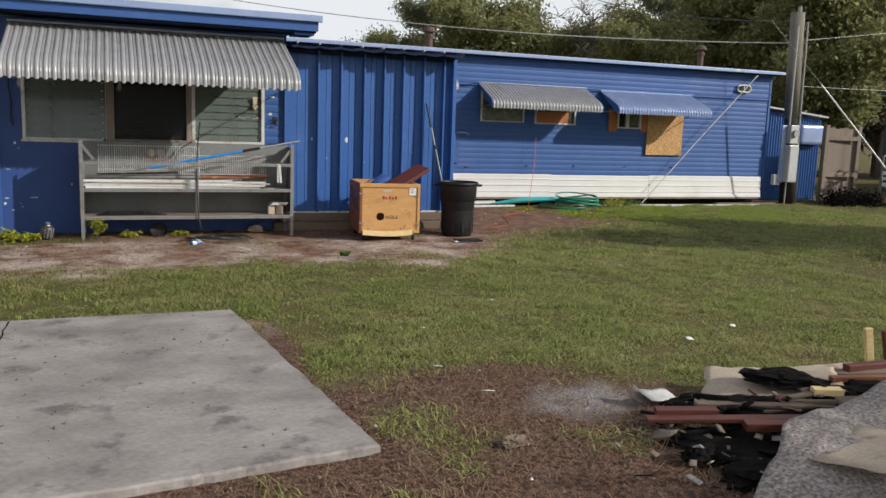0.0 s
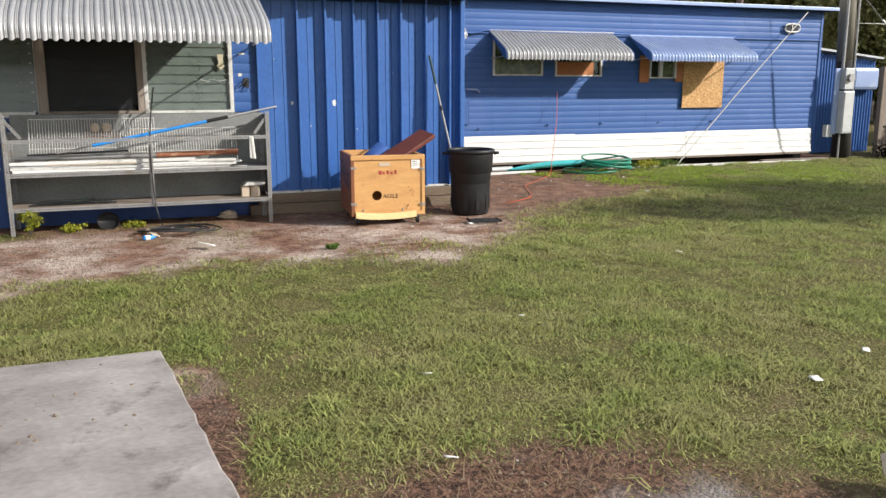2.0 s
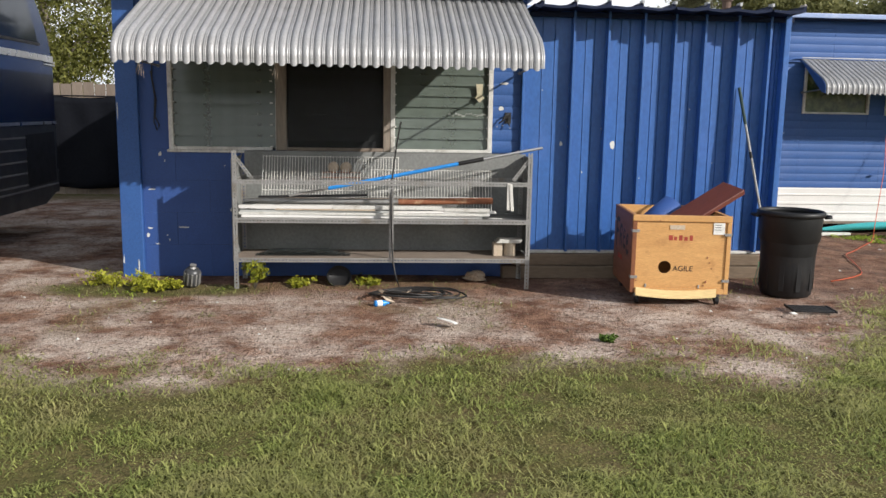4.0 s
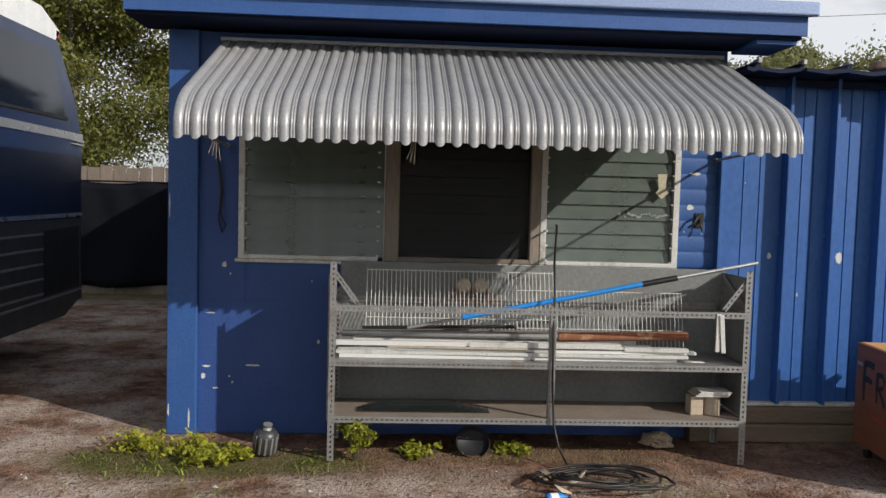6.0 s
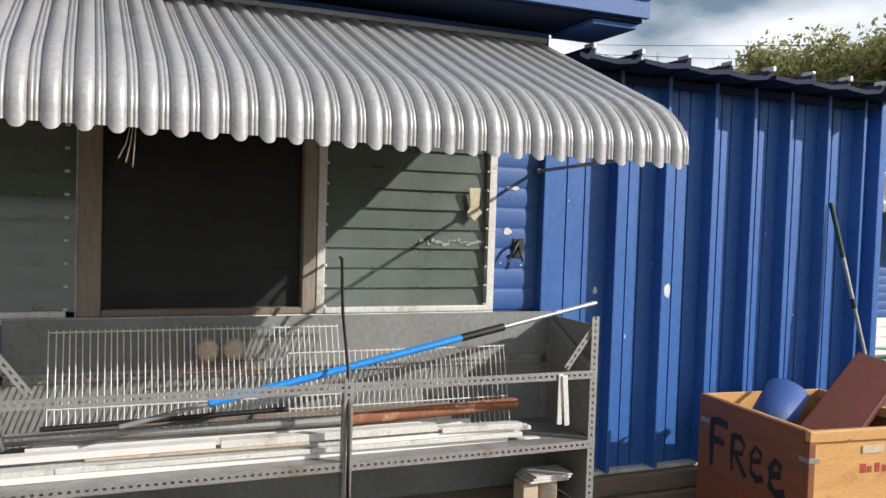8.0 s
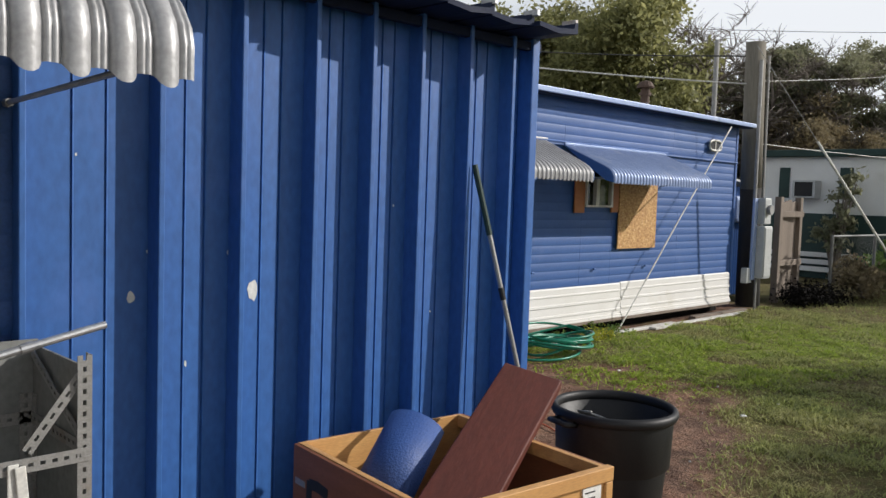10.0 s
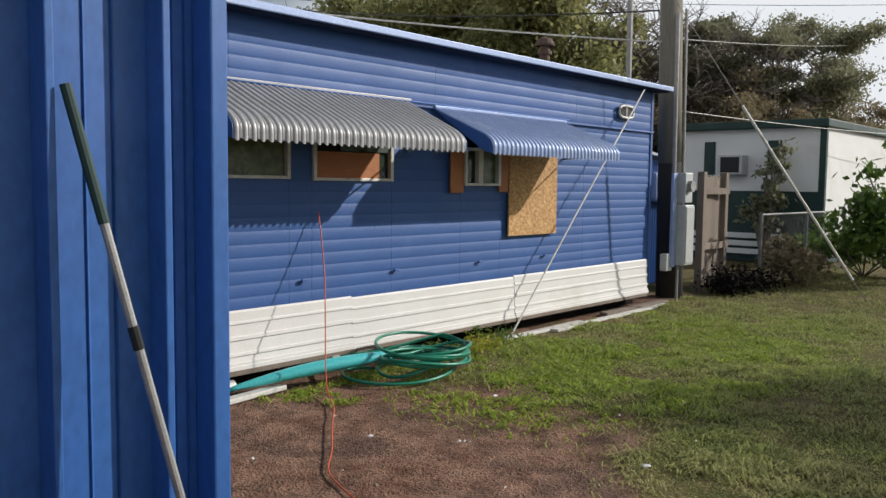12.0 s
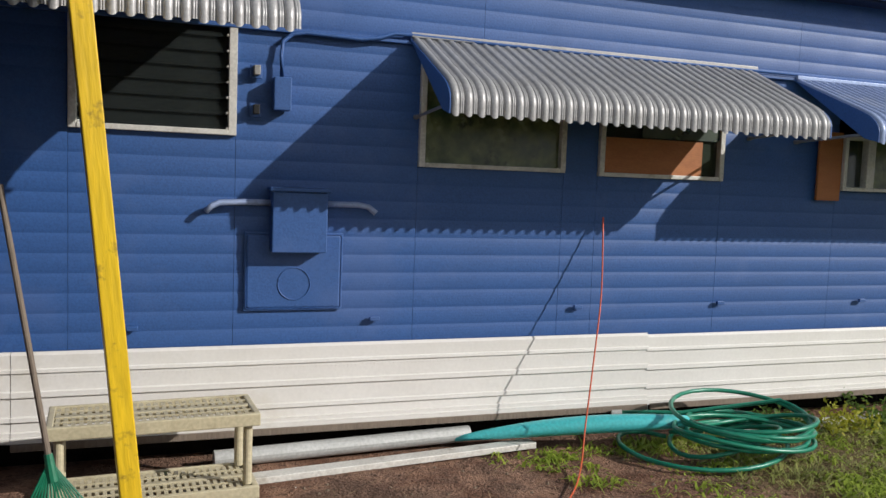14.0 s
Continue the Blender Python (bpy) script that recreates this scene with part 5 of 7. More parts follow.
for k in range(10):
    a = 2 * math.pi * (k + 0.5) / 10
    bm = boxed(-0.02, 0.02, -0.003, 0.003, 0.06, 0.44, 0.002)
    p = part("flute", bm, BLACK_PLASTIC, bin_t)
    p.matrix_local = pose(0.222 * math.cos(a), 0.222 * math.sin(a), 0, 0, 0, math.degrees(a) + 90)
for a in (165, -15):
    bm = bmesh.new()
    sweep(bm, [(0.262, -0.06, 0.66), (0.315, -0.055, 0.665), (0.325, 0, 0.67), (0.315, 0.055, 0.665), (0.262, 0.06, 0.66)], 0.012, 8)
    p = part("handle", bm, BLACK_PLASTIC, bin_t, smooth=True)
    p.matrix_local = pose(0, 0, 0.03, 0, 0, a)
bm = bmesh.new()
sweep(bm, [(0.05 + 0.06 * math.cos(k * .4), 0.12 + 0.1 * math.sin(k * .4), 0.60 + 0.02 * k / 3) for k in range(9)], 0.007, 6)
solo("scrap_tube", bm, GALV, "grey bent tube inside the dustbin", "tube", smooth=True, at=pose(4.63, 10.60, 0.03))


def leaf_rake(name, top, foot, label, handle_mat, grip=True):
    """Handle with a fan of flat tines."""
    t = thing(name, label, "rake")
    top, foot = Vector(top), Vector(foot)
    d = top - foot
    neck = foot + d.normalized() * 0.36
    part("handle", rod(bmesh.new(), neck, top, 0.012, n=10), handle_mat, t)
    if grip:
        part("grip", rod(bmesh.new(), top - d.normalized() * 0.34, top + d.normalized() * 0.004, 0.0145, n=10), NB_GREEN, t, "dark green grip")
        part("collar", rod(bmesh.new(), top - d.normalized() * 0.66, top - d.normalized() * 0.60, 0.0145, n=10), BLACK_PLASTIC, t)
    part("socket", rod(bmesh.new(), neck - d.normalized() * 0.06, neck + d.normalized() * 0.05, 0.022, 0.016, n=10), RAKE_GREEN, t)
    w = Vector((1, 0.1, 0))
    for k in range(15):
        f = (k - 7) / 7
        tip = foot + w * 0.21 * f + Vector((0, -0.05, 0.0))
        bm = bmesh.new()
        sweep(bm, [neck + w * 0.014 * f, neck * 0.45 + tip * 0.55 + w * 0.02 * f, tip + Vector((0, 0.02, 0.03)), tip + Vector((0, -0.02, 0.004))], 0.0042, 5)
        part("tine", bm, RAKE_GREEN, t)
    bm = bmesh.new()
    sweep(bm, [neck * 0.55 + foot * 0.45 + w * 0.125 * s + Vector((0, -0.02, 0.01)) for s in (-1, -.5, 0, .5, 1)], 0.006, 5)
    part("tie_bar", bm, RAKE_GREEN, t)


leaf_rake("rake", (4.375, 11.275, 1.80), (4.70, 10.965, 0.012), "leaf rake with green tines leaning on the metal wall", GALV)
leaf_rake("rake", (4.68, 13.62, 1.45), (4.93, 13.45, 0.012), "leaf rake with wooden handle and green plastic tines", WOOD_GREY, grip=False)

# ---- yellow post ----
solo("yellow_post", boxed(-0.040, 0.040, -0.040, 0.040, 0, 2.47, 0.005), YELLOW, "leaning square wooden post painted bright yellow", "post", at=pose(5.185, 13.45, -0.002, 0, -5.6, 8))

# ---- plastic step shelf ----
st = thing("plastic_shelf", "low beige plastic shelf unit with perforated tops", "shelf", pose(4.82, 13.78, 0, 0, 0, 3))
SWD, SDP = 0.90, 0.36
for z in (0.40, 0.055):
    top = part("shelf_top", boxed(0.031, SWD - 0.031, SDP / 2 - 0.02, SDP / 2 + 0.02, z + 0.005, z + 0.029, 0.003), BEIGE, st)
    for x0, x1, y0, y1 in ((0, SWD, 0, 0.02), (0, SWD, SDP - 0.02, SDP), (0, 0.03, 0.021, SDP - 0.021), (SWD - 0.03, SWD, 0.021, SDP - 0.021)):
        part("edge", boxed(x0, x1, y0, y1, z - 0.03, z + 0.03, 0.006), BEIGE, top)
    for y0 in (0.035, 0.105, 0.20, 0.27):
        g = bmesh.new()
        n = 26
        for k in range(n):
            x = 0.035 + (SWD - 0.07) * k / n
            w = (SWD - 0.07) / n
            box(g, x, x + w * 0.55, y0 - 0.012, y0 + 0.045, z + 0.016, z + 0.027)
        box(g, 0.031, SWD - 0.031, y0 - 0.016, y0 - 0.011, z + 0.015, z + 0.029)
        part("grille", g, BEIGE, top)
for x in (0.05, SWD - 0.05):
    for y in (0.05, SDP - 0.05):
        part("leg", rod(bmesh.new(), (x, y, 0.086), (x, y, 0.371), 0.021, n=14), BEIGE, st)
        part("foot", rod(bmesh.new(), (x, y, 0.0), (x, y, 0.026), 0.023, n=14), BEIGE, st)

# ---- fittings on the trailer wall ----
FY = TY - 0.018
eb = thing("meter_cabinet", "blue painted electric box over a round-cornered access plate", "electric box")
part("box", boxed(5.83, 6.12, FY - 0.11, FY, 1.12, 1.44, 0.006), BLUE, eb)
part("lid", boxed(5.815, 6.135, FY - 0.13, FY, 1.441, 1.462, 0.004), BLUE, eb)
part("plate", boxed(5.71, 6.22, FY - 0.012, FY, 0.81, 1.21, 0.012), BLUE, eb)
part("plate_edge", boxed(5.70, 6.23, FY - 0.006, FY + 0.004, 0.80, 1.22, 0.003), BLUE, eb)
ringm = bmesh.new()
sweep(ringm, [(5.965 + 0.087 * math.cos(2 * math.pi * k / 24), FY - 0.013, 0.945 + 0.087 * math.sin(2 * math.pi * k / 24)) for k in range(25)], 0.004, 5)
part("round_cover", ringm, BLUE, eb)
for k in range(10):
    a = 2 * math.pi * k / 10
    part("rivet", rod(bmesh.new(), (5.73 + 0.05 * k, FY - 0.016, 0.825), (5.73 + 0.05 * k, FY - 0.010, 0.825), 0.004, n=6), BLUE, eb)
for pts in ([(5.50, FY - 0.045, 1.325), (5.53, FY - 0.04, 1.355), (5.57, FY - 0.035, 1.372), (5.70, FY - 0.03, 1.378), (5.83, FY - 0.03, 1.378)],
            [(6.12, FY - 0.03, 1.378), (6.30, FY - 0.03, 1.378), (6.36, FY - 0.035, 1.368), (6.40, FY - 0.045, 1.335)]):
    bm = bmesh.new()
    sweep(bm, pts, 0.016, 8)
    solo("drip_cap", bm, ALU_BLUE, "pale curved metal drip cap beside the electric box", "drip cap", smooth=True)
jb = thing("conduit", "blue painted conduit running along the wall into a box", "conduit")
bm = bmesh.new()
sweep(bm, [(5.875, FY - 0.03, 2.03), (5.872, FY - 0.025, 2.15), (5.88, FY - 0.02, 2.22), (5.93, FY - 0.02, 2.262), (6.0, FY - 0.022, 2.275), (6.3, FY - 0.022, 2.268), (6.40, FY - 0.022, 2.285), (6.48, FY - 0.022, 2.315), (6.58, FY - 0.022, 2.318), (7.5, FY - 0.022, 2.31), (11.5, FY - 0.022, 2.305)], 0.012, 8)
part("tube", bm, BLUE, jb, smooth=True)
part("junction_box", boxed(5.83, 5.92, FY - 0.08, FY, 1.86, 2.03, 0.005), BLUE, jb)
for x, z in ((5.745, 2.055), (5.745, 1.855)):
    so = thing("socket", "small outdoor socket fixed to the blue wall", "socket", group="sockets on the trailer")
    part("plate", boxed(x - 0.03, x + 0.03, FY - 0.02, FY, z - 0.035, z + 0.035, 0.004), BLUE, so)
    part("cover", boxed(x - 0.014, x + 0.018, FY - 0.05, FY - 0.02, z - 0.02, z + 0.03, 0.004), BLACK_PLASTIC if z < 2 else GALV, so)
for x, z in ((5.15, 0.72), (6.42, 0.745), (7.70, 0.79), (8.75, 0.80), (9.95, 0.80), (11.1, 0.80)):
    solo("wall_vent", boxed(x - 0.028, x + 0.028, FY - 0.022, FY, z - 0.011, z + 0.011, 0.003), BLUE, "small blue vent cover on the siding", "vent", group="small vents")
ac = thing("window_unit", "white framed air conditioner window between plywood panels", "air conditioner")
fr = bmesh.new()
for x0, x1, z0, z1 in ((9.66, 9.69, 1.56, 1.93), (10.18, 10.22, 1.56, 1.93), (9.86, 9.93, 1.585, 1.905), (9.691, 10.179, 1.56, 1.585), (9.691, 10.179, 1.905, 1.93)):
    box(fr, x0, x1, TY - 0.07, TY + 0.03, z0, z1, 0.004)
part("frame", fr, FRAME_WHITE, ac)
part("pane", boxed(9.691, 9.858, TY - 0.02, TY - 0.014, 1.586, 1.904), PANE, ac)
part("screen", boxed(9.932, 10.178, TY - 0.02, TY - 0.014, 1.586, 1.904), LEAF_REFLECTION, ac)
solo("plywood_panel", boxed(9.46, 9.655, TY - 0.05, TY - 0.03, 1.49, 1.95, 0.002), ORANGE_WOOD, "orange stained plywood panel beside the window", "board", group="boards on the windows")
solo("plywood_panel", boxed(10.225, 10.38, TY - 0.045, TY - 0.028, 1.50, 1.95, 0.002), ORANGE_WOOD, "orange stained plywood panel beside the window", "board", group="boards on the windows")
solo("strand_board", boxed(10.385, 11.27, TY - 0.052, TY - 0.034, 1.04, 2.02, 0.002), OSB, "orange strand board nailed over a window", "board", group="boards on the windows")
ph = thing("porthole_vent", "small oval vent with a pale rim near the eave", "vent")
bm = bmesh.new()
sweep(bm, [(12.78 + 0.17 * math.copysign(abs(math.cos(2 * math.pi * k / 28)) ** 0.6, math.cos(2 * math.pi * k / 28)), FY - 0.035, 2.49 + 0.072 * math.copysign(abs(math.sin(2 * math.pi * k / 28)) ** 0.6, math.sin(2 * math.pi * k / 28))) for k in range(29)], 0.017, 6)
part("rim", bm, FRAME_WHITE, ph, smooth=True)
part("grille", boxed(12.64, 12.92, FY - 0.03, FY - 0.02, 2.435, 2.545, 0.003), BLACK_PLASTIC, ph)
part("bar", boxed(12.77, 12.79, FY - 0.04, FY - 0.03, 2.43, 2.55, 0.002), FRAME_WHITE, ph)
bm = bmesh.new()
sweep(bm, [(13.02, TY - 0.16, 2.78), (11.6, TY - 0.19, 1.40), (10.22, TY - 0.22, 0.02)], 0.010, 6)
solo("tie_down_strap", bm, FRAME_WHITE, "pale metal tie-down strap from roof to ground", "strap")
bm = bmesh.new()
cord = [(7.83, TY - 0.05, 1.34), (7.745, TY - 0.22, 0.90), (7.62, TY - 0.38, 0.50), (7.52, TY - 0.50, 0.17), (7.44, 13.88, 0.03), (7.22, 13.56, 0.018), (6.98, 13.30, 0.018), (6.60, 12.87, 0.018), (6.32, 12.56, 0.018), (6.10, 12.0, 0.018), (5.80, 11.4, 0.018), (5.2, 11.0, 0.018)]
smooth_cord = []
for k in range(len(cord) - 1):
    p0, p1, p2, p3 = (Vector(cord[min(max(k + j, 0), len(cord) - 1)]) for j in (-1, 0, 1, 2))
    for t in (0.0, 0.25, 0.5, 0.75):
        smooth_cord.append(0.5 * (2 * p1 + (p2 - p0) * t + (2 * p0 - 5 * p1 + 4 * p2 - p3) * t * t + (3 * p1 - p0 - 3 * p2 + p3) * t ** 3))
sweep(bm, smooth_cord, 0.0046, 6)
solo("extension_cord", bm, ORANGE_CORD, "orange extension cord hanging down the wall", "cord", smooth=True)

# ---- roof vents ----
for x, y, h in ((12.28, 15.35, 0.42), (6.1, 15.9, 0.42)):
    v = thing("roof_vent", "rusty metal roof vent pipe with a cowl", "roof vent", group="roof vents")
    part("pipe", rod(bmesh.new(), (x, y, 2.90), (x, y, 2.90 + h), 0.065, n=14), VENT, v)
    part("cowl", lathe(bmesh.new(), [(0.12, 0.0), (0.13, 0.02), (0.09, 0.09), (0.0, 0.12)], 14, pose(x, y, 2.90 + h)), VENT, v)
    part("collar", rod(bmesh.new(), (x, y, 2.90 + h * 0.75), (x, y, 2.90 + h * 0.85), 0.09, n=14), VENT, v)

# ---- along the foot of the trailer ----
def long_board(name, a, b, w, t, mat, label, category, group=""):
    a, b = Vector(a), Vector(b)
    d = b - a
    m = Matrix.Translation(a) @ d.to_track_quat("X", "Z").to_matrix().to_4x4()
    return solo(name, boxed(0, d.length, -w / 2, w / 2, 0, t, 0.004), mat, label, category, group=group, at=m)


long_board("edge_board", (5.35, 14.06, 0.0), (7.35, 14.30, 0.0), 0.09, 0.035, FRAME_WHITE, "long dirty white board lying along the skirting", "board", "boards along the skirting")
long_board("edge_board", (8.7, 14.26, 0.0), (11.6, 14.30, 0.0), 0.09, 0.03, FRAME_WHITE, "long dirty white board lying along the skirting", "board", "boards along the skirting")
long_board("edge_board", (10.9, 14.20, 0.0), (13.6, 14.24, 0.0), 0.10, 0.03, FRAME_WHITE, "long dirty white board lying along the skirting", "board", "boards along the skirting")
long_board("edge_board", (12.2, 14.36, 0.0), (13.8, 14.36, 0.0), 0.11, 0.05, WOOD_GREY, "long dirty white board lying along the skirting", "board", "boards along the skirting")
pp = bmesh.new()
rod(pp, (5.55, 14.33, 0.055), (7.0, 14.44, 0.06), 0.045, n=18)
solo("plastic_pipe", pp, METER_GREY, "off-white plastic drain pipe under the skirting", "pipe", smooth=False)
cn = bmesh.new()
rings = []
for k in range(17):
    t = k / 16
    w = 0.19 * math.sin(math.pi * min(1, 0.04 + t * 0.75)) ** 0.7
    x, y, z = 6.90 + 1.32 * t, 14.40 - 0.36 * t, 0.03 + 0.10 * t
    rings.append([cn.verts.new((x, y - w * 0.35 * math.cos(a) , z + w * 0.55 * (0.5 + 0.5 * math.sin(a)))) for a in [2 * math.pi * j / 12 for j in range(12)]])
for a, b in zip(rings, rings[1:]):
    for j in range(12):
        cn.faces.new((a[j], a[(j + 1) % 12], b[(j + 1) % 12], b[j]))
cn.faces.new(rings[0][::-1])
cn.faces.new(rings[-1])
bmesh.ops.recalc_face_normals(cn, faces=cn.faces[:])
solo("teal_slide", cn, TEAL, "faded teal plastic slide lying by the skirting", "slide", smooth=True)
hose = bmesh.new()
pts = []
rr = random.Random(3)
loops = [(8.50 + rr.uniform(-0.12, 0.12), 13.88 + rr.uniform(-0.07, 0.07), rr.uniform(0.30, 0.48), rr.uniform(0.22, 0.36), rr.uniform(-0.03, 0.07), rr.uniform(0, 6.28)) for _ in range(9)]
loops.insert(0, (7.93, 13.92, 0.25, 0.34, 0.02, 1.0))
steps = 26
for k in range(len(loops) * steps):
    i, f = k // steps, (k % steps) / steps
    j = min(i + 1, len(loops) - 1)
    f = f * f * (3 - 2 * f)
    cx, cy, rx, ry, lift, ph = (p * (1 - f) + q * f for p, q in zip(loops[i], loops[j]))
    a = 0.6 + 2 * math.pi * k / steps
    pts.append((cx + rx * math.cos(a), cy + ry * math.sin(a), 0.02 + 0.016 * k / steps + max(0.0, lift) * (1 + math.sin(a + ph))))
pts += [(8.30, 14.20, 0.17), (8.10, 14.33, 0.15), (7.98, 14.38, 0.14)]
sweep(hose, pts, 0.0135, 8)
hs = thing("garden_hose", "coiled green garden hose heaped on the soil", "hose")
part("tube", hose, HOSE_GREEN, hs, smooth=True)
part("coupling", rod(bmesh.new(), (7.99, 14.377, 0.14), (7.93, 14.395, 0.135), 0.019, n=12), METER_GREY, hs, "grey metal hose coupling")

def lump(name, centre, size, seed, mat, label, category, group="", turn=0.0):
    bm = bmesh.new()
    bmesh.ops.create_icosphere(bm, subdivisions=4, radius=1.0)
    for v in bm.verts:
        p = v.co.copy()
        k = 1 + 0.34 * noise.noise(p * 1.7 + Vector((seed, 0, 0))) + 0.22 * noise.noise(p * 4.5 + Vector((0, seed, 0))) + 0.14 * noise.noise(p * 11 + Vector((0, 0, seed)))
        v.co = Vector((p.x * size[0] * k, p.y * size[1] * k, max(-0.12, p.z) * size[2] * k))
    return solo(name, bm, mat, label, category, group=group, at=Matrix.Translation(centre) @ pose(0, 0, 0, 0, 0, turn))


def crumpled(name, nx, nz, w, h, amp, seed, mat, label, category, m, thick=0.012, sub=True):
    """A stiff sheet with soft folds."""
    bm = bmesh.new()
    grid = []
    for i in range(nx + 1):
        col = []
        for j in range(nz + 1):
            x, y = w * i / nx, h * j / nz
            e = 0.012 if 0 < i < nx and 0 < j < nz else 0.03
            col.append(bm.verts.new((x + e * noise.noise((x * 9, y * 9, seed)), y + e * noise.noise((x * 9, y * 9, seed + 7)), amp * noise.noise((x * 2.2, y * 2.2, seed + 3)))))
        grid.append(col)
    for i in range(nx):
        for j in range(nz):
            bm.faces.new((grid[i][j], grid[i + 1][j], grid[i + 1][j + 1], grid[i][j + 1]))
    ob = solo(name, bm, mat, label, category, smooth=True, at=m)
    sd = ob.modifiers.new("thickness", "SOLIDIFY")
    sd.thickness = thick
    return ob


# ---- debris on the ground by the rack ----
bm = bmesh.new()
pts = [(1.25, 11.27, 1.435), (1.24, 11.20, 1.43), (1.20, 11.03, 1.21), (1.165, 10.80, 0.98), (1.158, 10.757, 0.8), (1.16, 10.755, 0.5), (1.175, 10.75, 0.25), (1.20, 10.70, 0.12), (1.24, 10.55, 0.03)]
for k in range(75):
    a = k * 0.42
    f = 1 - 0.35 * math.sin(k * 0.11)
    pts.append((1.36 + 0.05 * math.sin(k * 0.071) + 0.31 * f * math.cos(a + 0.25 * math.sin(k * 0.31)), 10.37 + 0.04 * math.sin(k * 0.053 + 1) + 0.15 * f * math.sin(a), 0.022 + 0.0005 * k + 0.012 * (1 + math.sin(k * 0.83))))
sweep(bm, pts, 0.0075, 6)
solo("black_cable", bm, BLACK_CORD, "black power cable hanging from the window into a coil", "cable", smooth=True)
rs = random.Random(61)
for k in range(9):
    crumpled("dry_leaf", 3, 3, rs.uniform(0.05, 0.10), rs.uniform(0.03, 0.05), 0.05, k + 31.5, rs.choice((PALE_WOOD, WOOD_SLEEPER, PLY_DARK)), "curled tan dry leaf beside the cable coil", "leaf",
             pose(1.13 + rs.uniform(-0.10, 0.16), 10.36 + rs.uniform(-0.14, 0.12), 0.03 + rs.uniform(0, 0.02), rs.uniform(-30, 30), rs.uniform(-30, 30), rs.uniform(0, 360)), 0.003)
bt = thing("spray_bottle", "small blue and white plastic bottle lying on soil", "bottle", pose(1.02, 10.10, 0.026, 0, 90, 15) @ Matrix.Scale(0.72, 4))
part("body", lathe(bmesh.new(), [(0, 0), (0.032, 0.0), (0.035, 0.02), (0.035, 0.11), (0.015, 0.15), (0.013, 0.17), (0, 0.17)], 16), BLUE_POLE, bt, smooth=True)
part("sleeve", lathe(bmesh.new(), [(0.0355, 0.03), (0.0362, 0.035), (0.0362, 0.085), (0.0355, 0.09)], 16), PAPER, bt, smooth=True)
part("cap", rod(bmesh.new(), (0, 0, 0.171), (0, 0, 0.195), 0.014, n=12), BLACK_PLASTIC, bt)
al = thing("alternator", "old ribbed aluminium alternator casing on the ground", "machine part", pose(-0.57, 10.90, 0.075, 14, 6, 12))
part("casing", lathe(bmesh.new(), [(0, -0.08), (0.05, -0.08), (0.068, -0.05), (0.07, 0.05), (0.05, 0.085), (0, 0.085)], 22), BUS_GREY, al, smooth=True)
for k in range(12):
    a = 2 * math.pi * k / 12
    p = part("fin", boxed(-0.007, 0.007, 0.0, 0.010, -0.055, 0.055, 0.002), GALV, al)
    p.matrix_local = pose(0.064 * math.cos(a), 0.064 * math.sin(a), 0, 0, 0, math.degrees(a) - 90)
part("pulley", lathe(bmesh.new(), [(0.0, 0.12), (0.03, 0.12), (0.022, 0.105), (0.03, 0.09), (0, 0.086)], 16), GALV, al)
dp = bmesh.new()
lathe(dp, [(0.0, 0.0), (0.12, 0.0), (0.135, 0.012), (0.145, 0.05), (0.15, 0.052), (0.14, 0.01), (0.12, -0.006), (0, -0.006)], 26)
solo("metal_pan", dp, BLACK_PLASTIC, "dark shallow metal pan propped on the soil", "pan", smooth=True, at=pose(0.70, 10.93, 0.065, 50, 8, 0) @ Matrix.Scale(0.72, 4))
lump("field_stone", (1.93, 11.12, 0.03), (0.11, 0.07, 0.07), 2.7, PALE_WOOD, "pale broken stone lying under the rack", "stone", turn=-20)
gr = thing("floor_grate", "flat black metal grate lying in front of the dustbin", "grate", pose(4.52, 9.94, 0.012, 0, 0, -8))
for k in range(7):
    part("bar", boxed(-0.16, 0.16, -0.10 + k * 0.033, -0.088 + k * 0.033, 0, 0.014, 0.002), BLACK_PLASTIC, gr)
for x in (-0.172, 0.16):
    part("edge", boxed(x, x + 0.012, -0.11, 0.12, 0, 0.018, 0.002), BLACK_PLASTIC, gr)

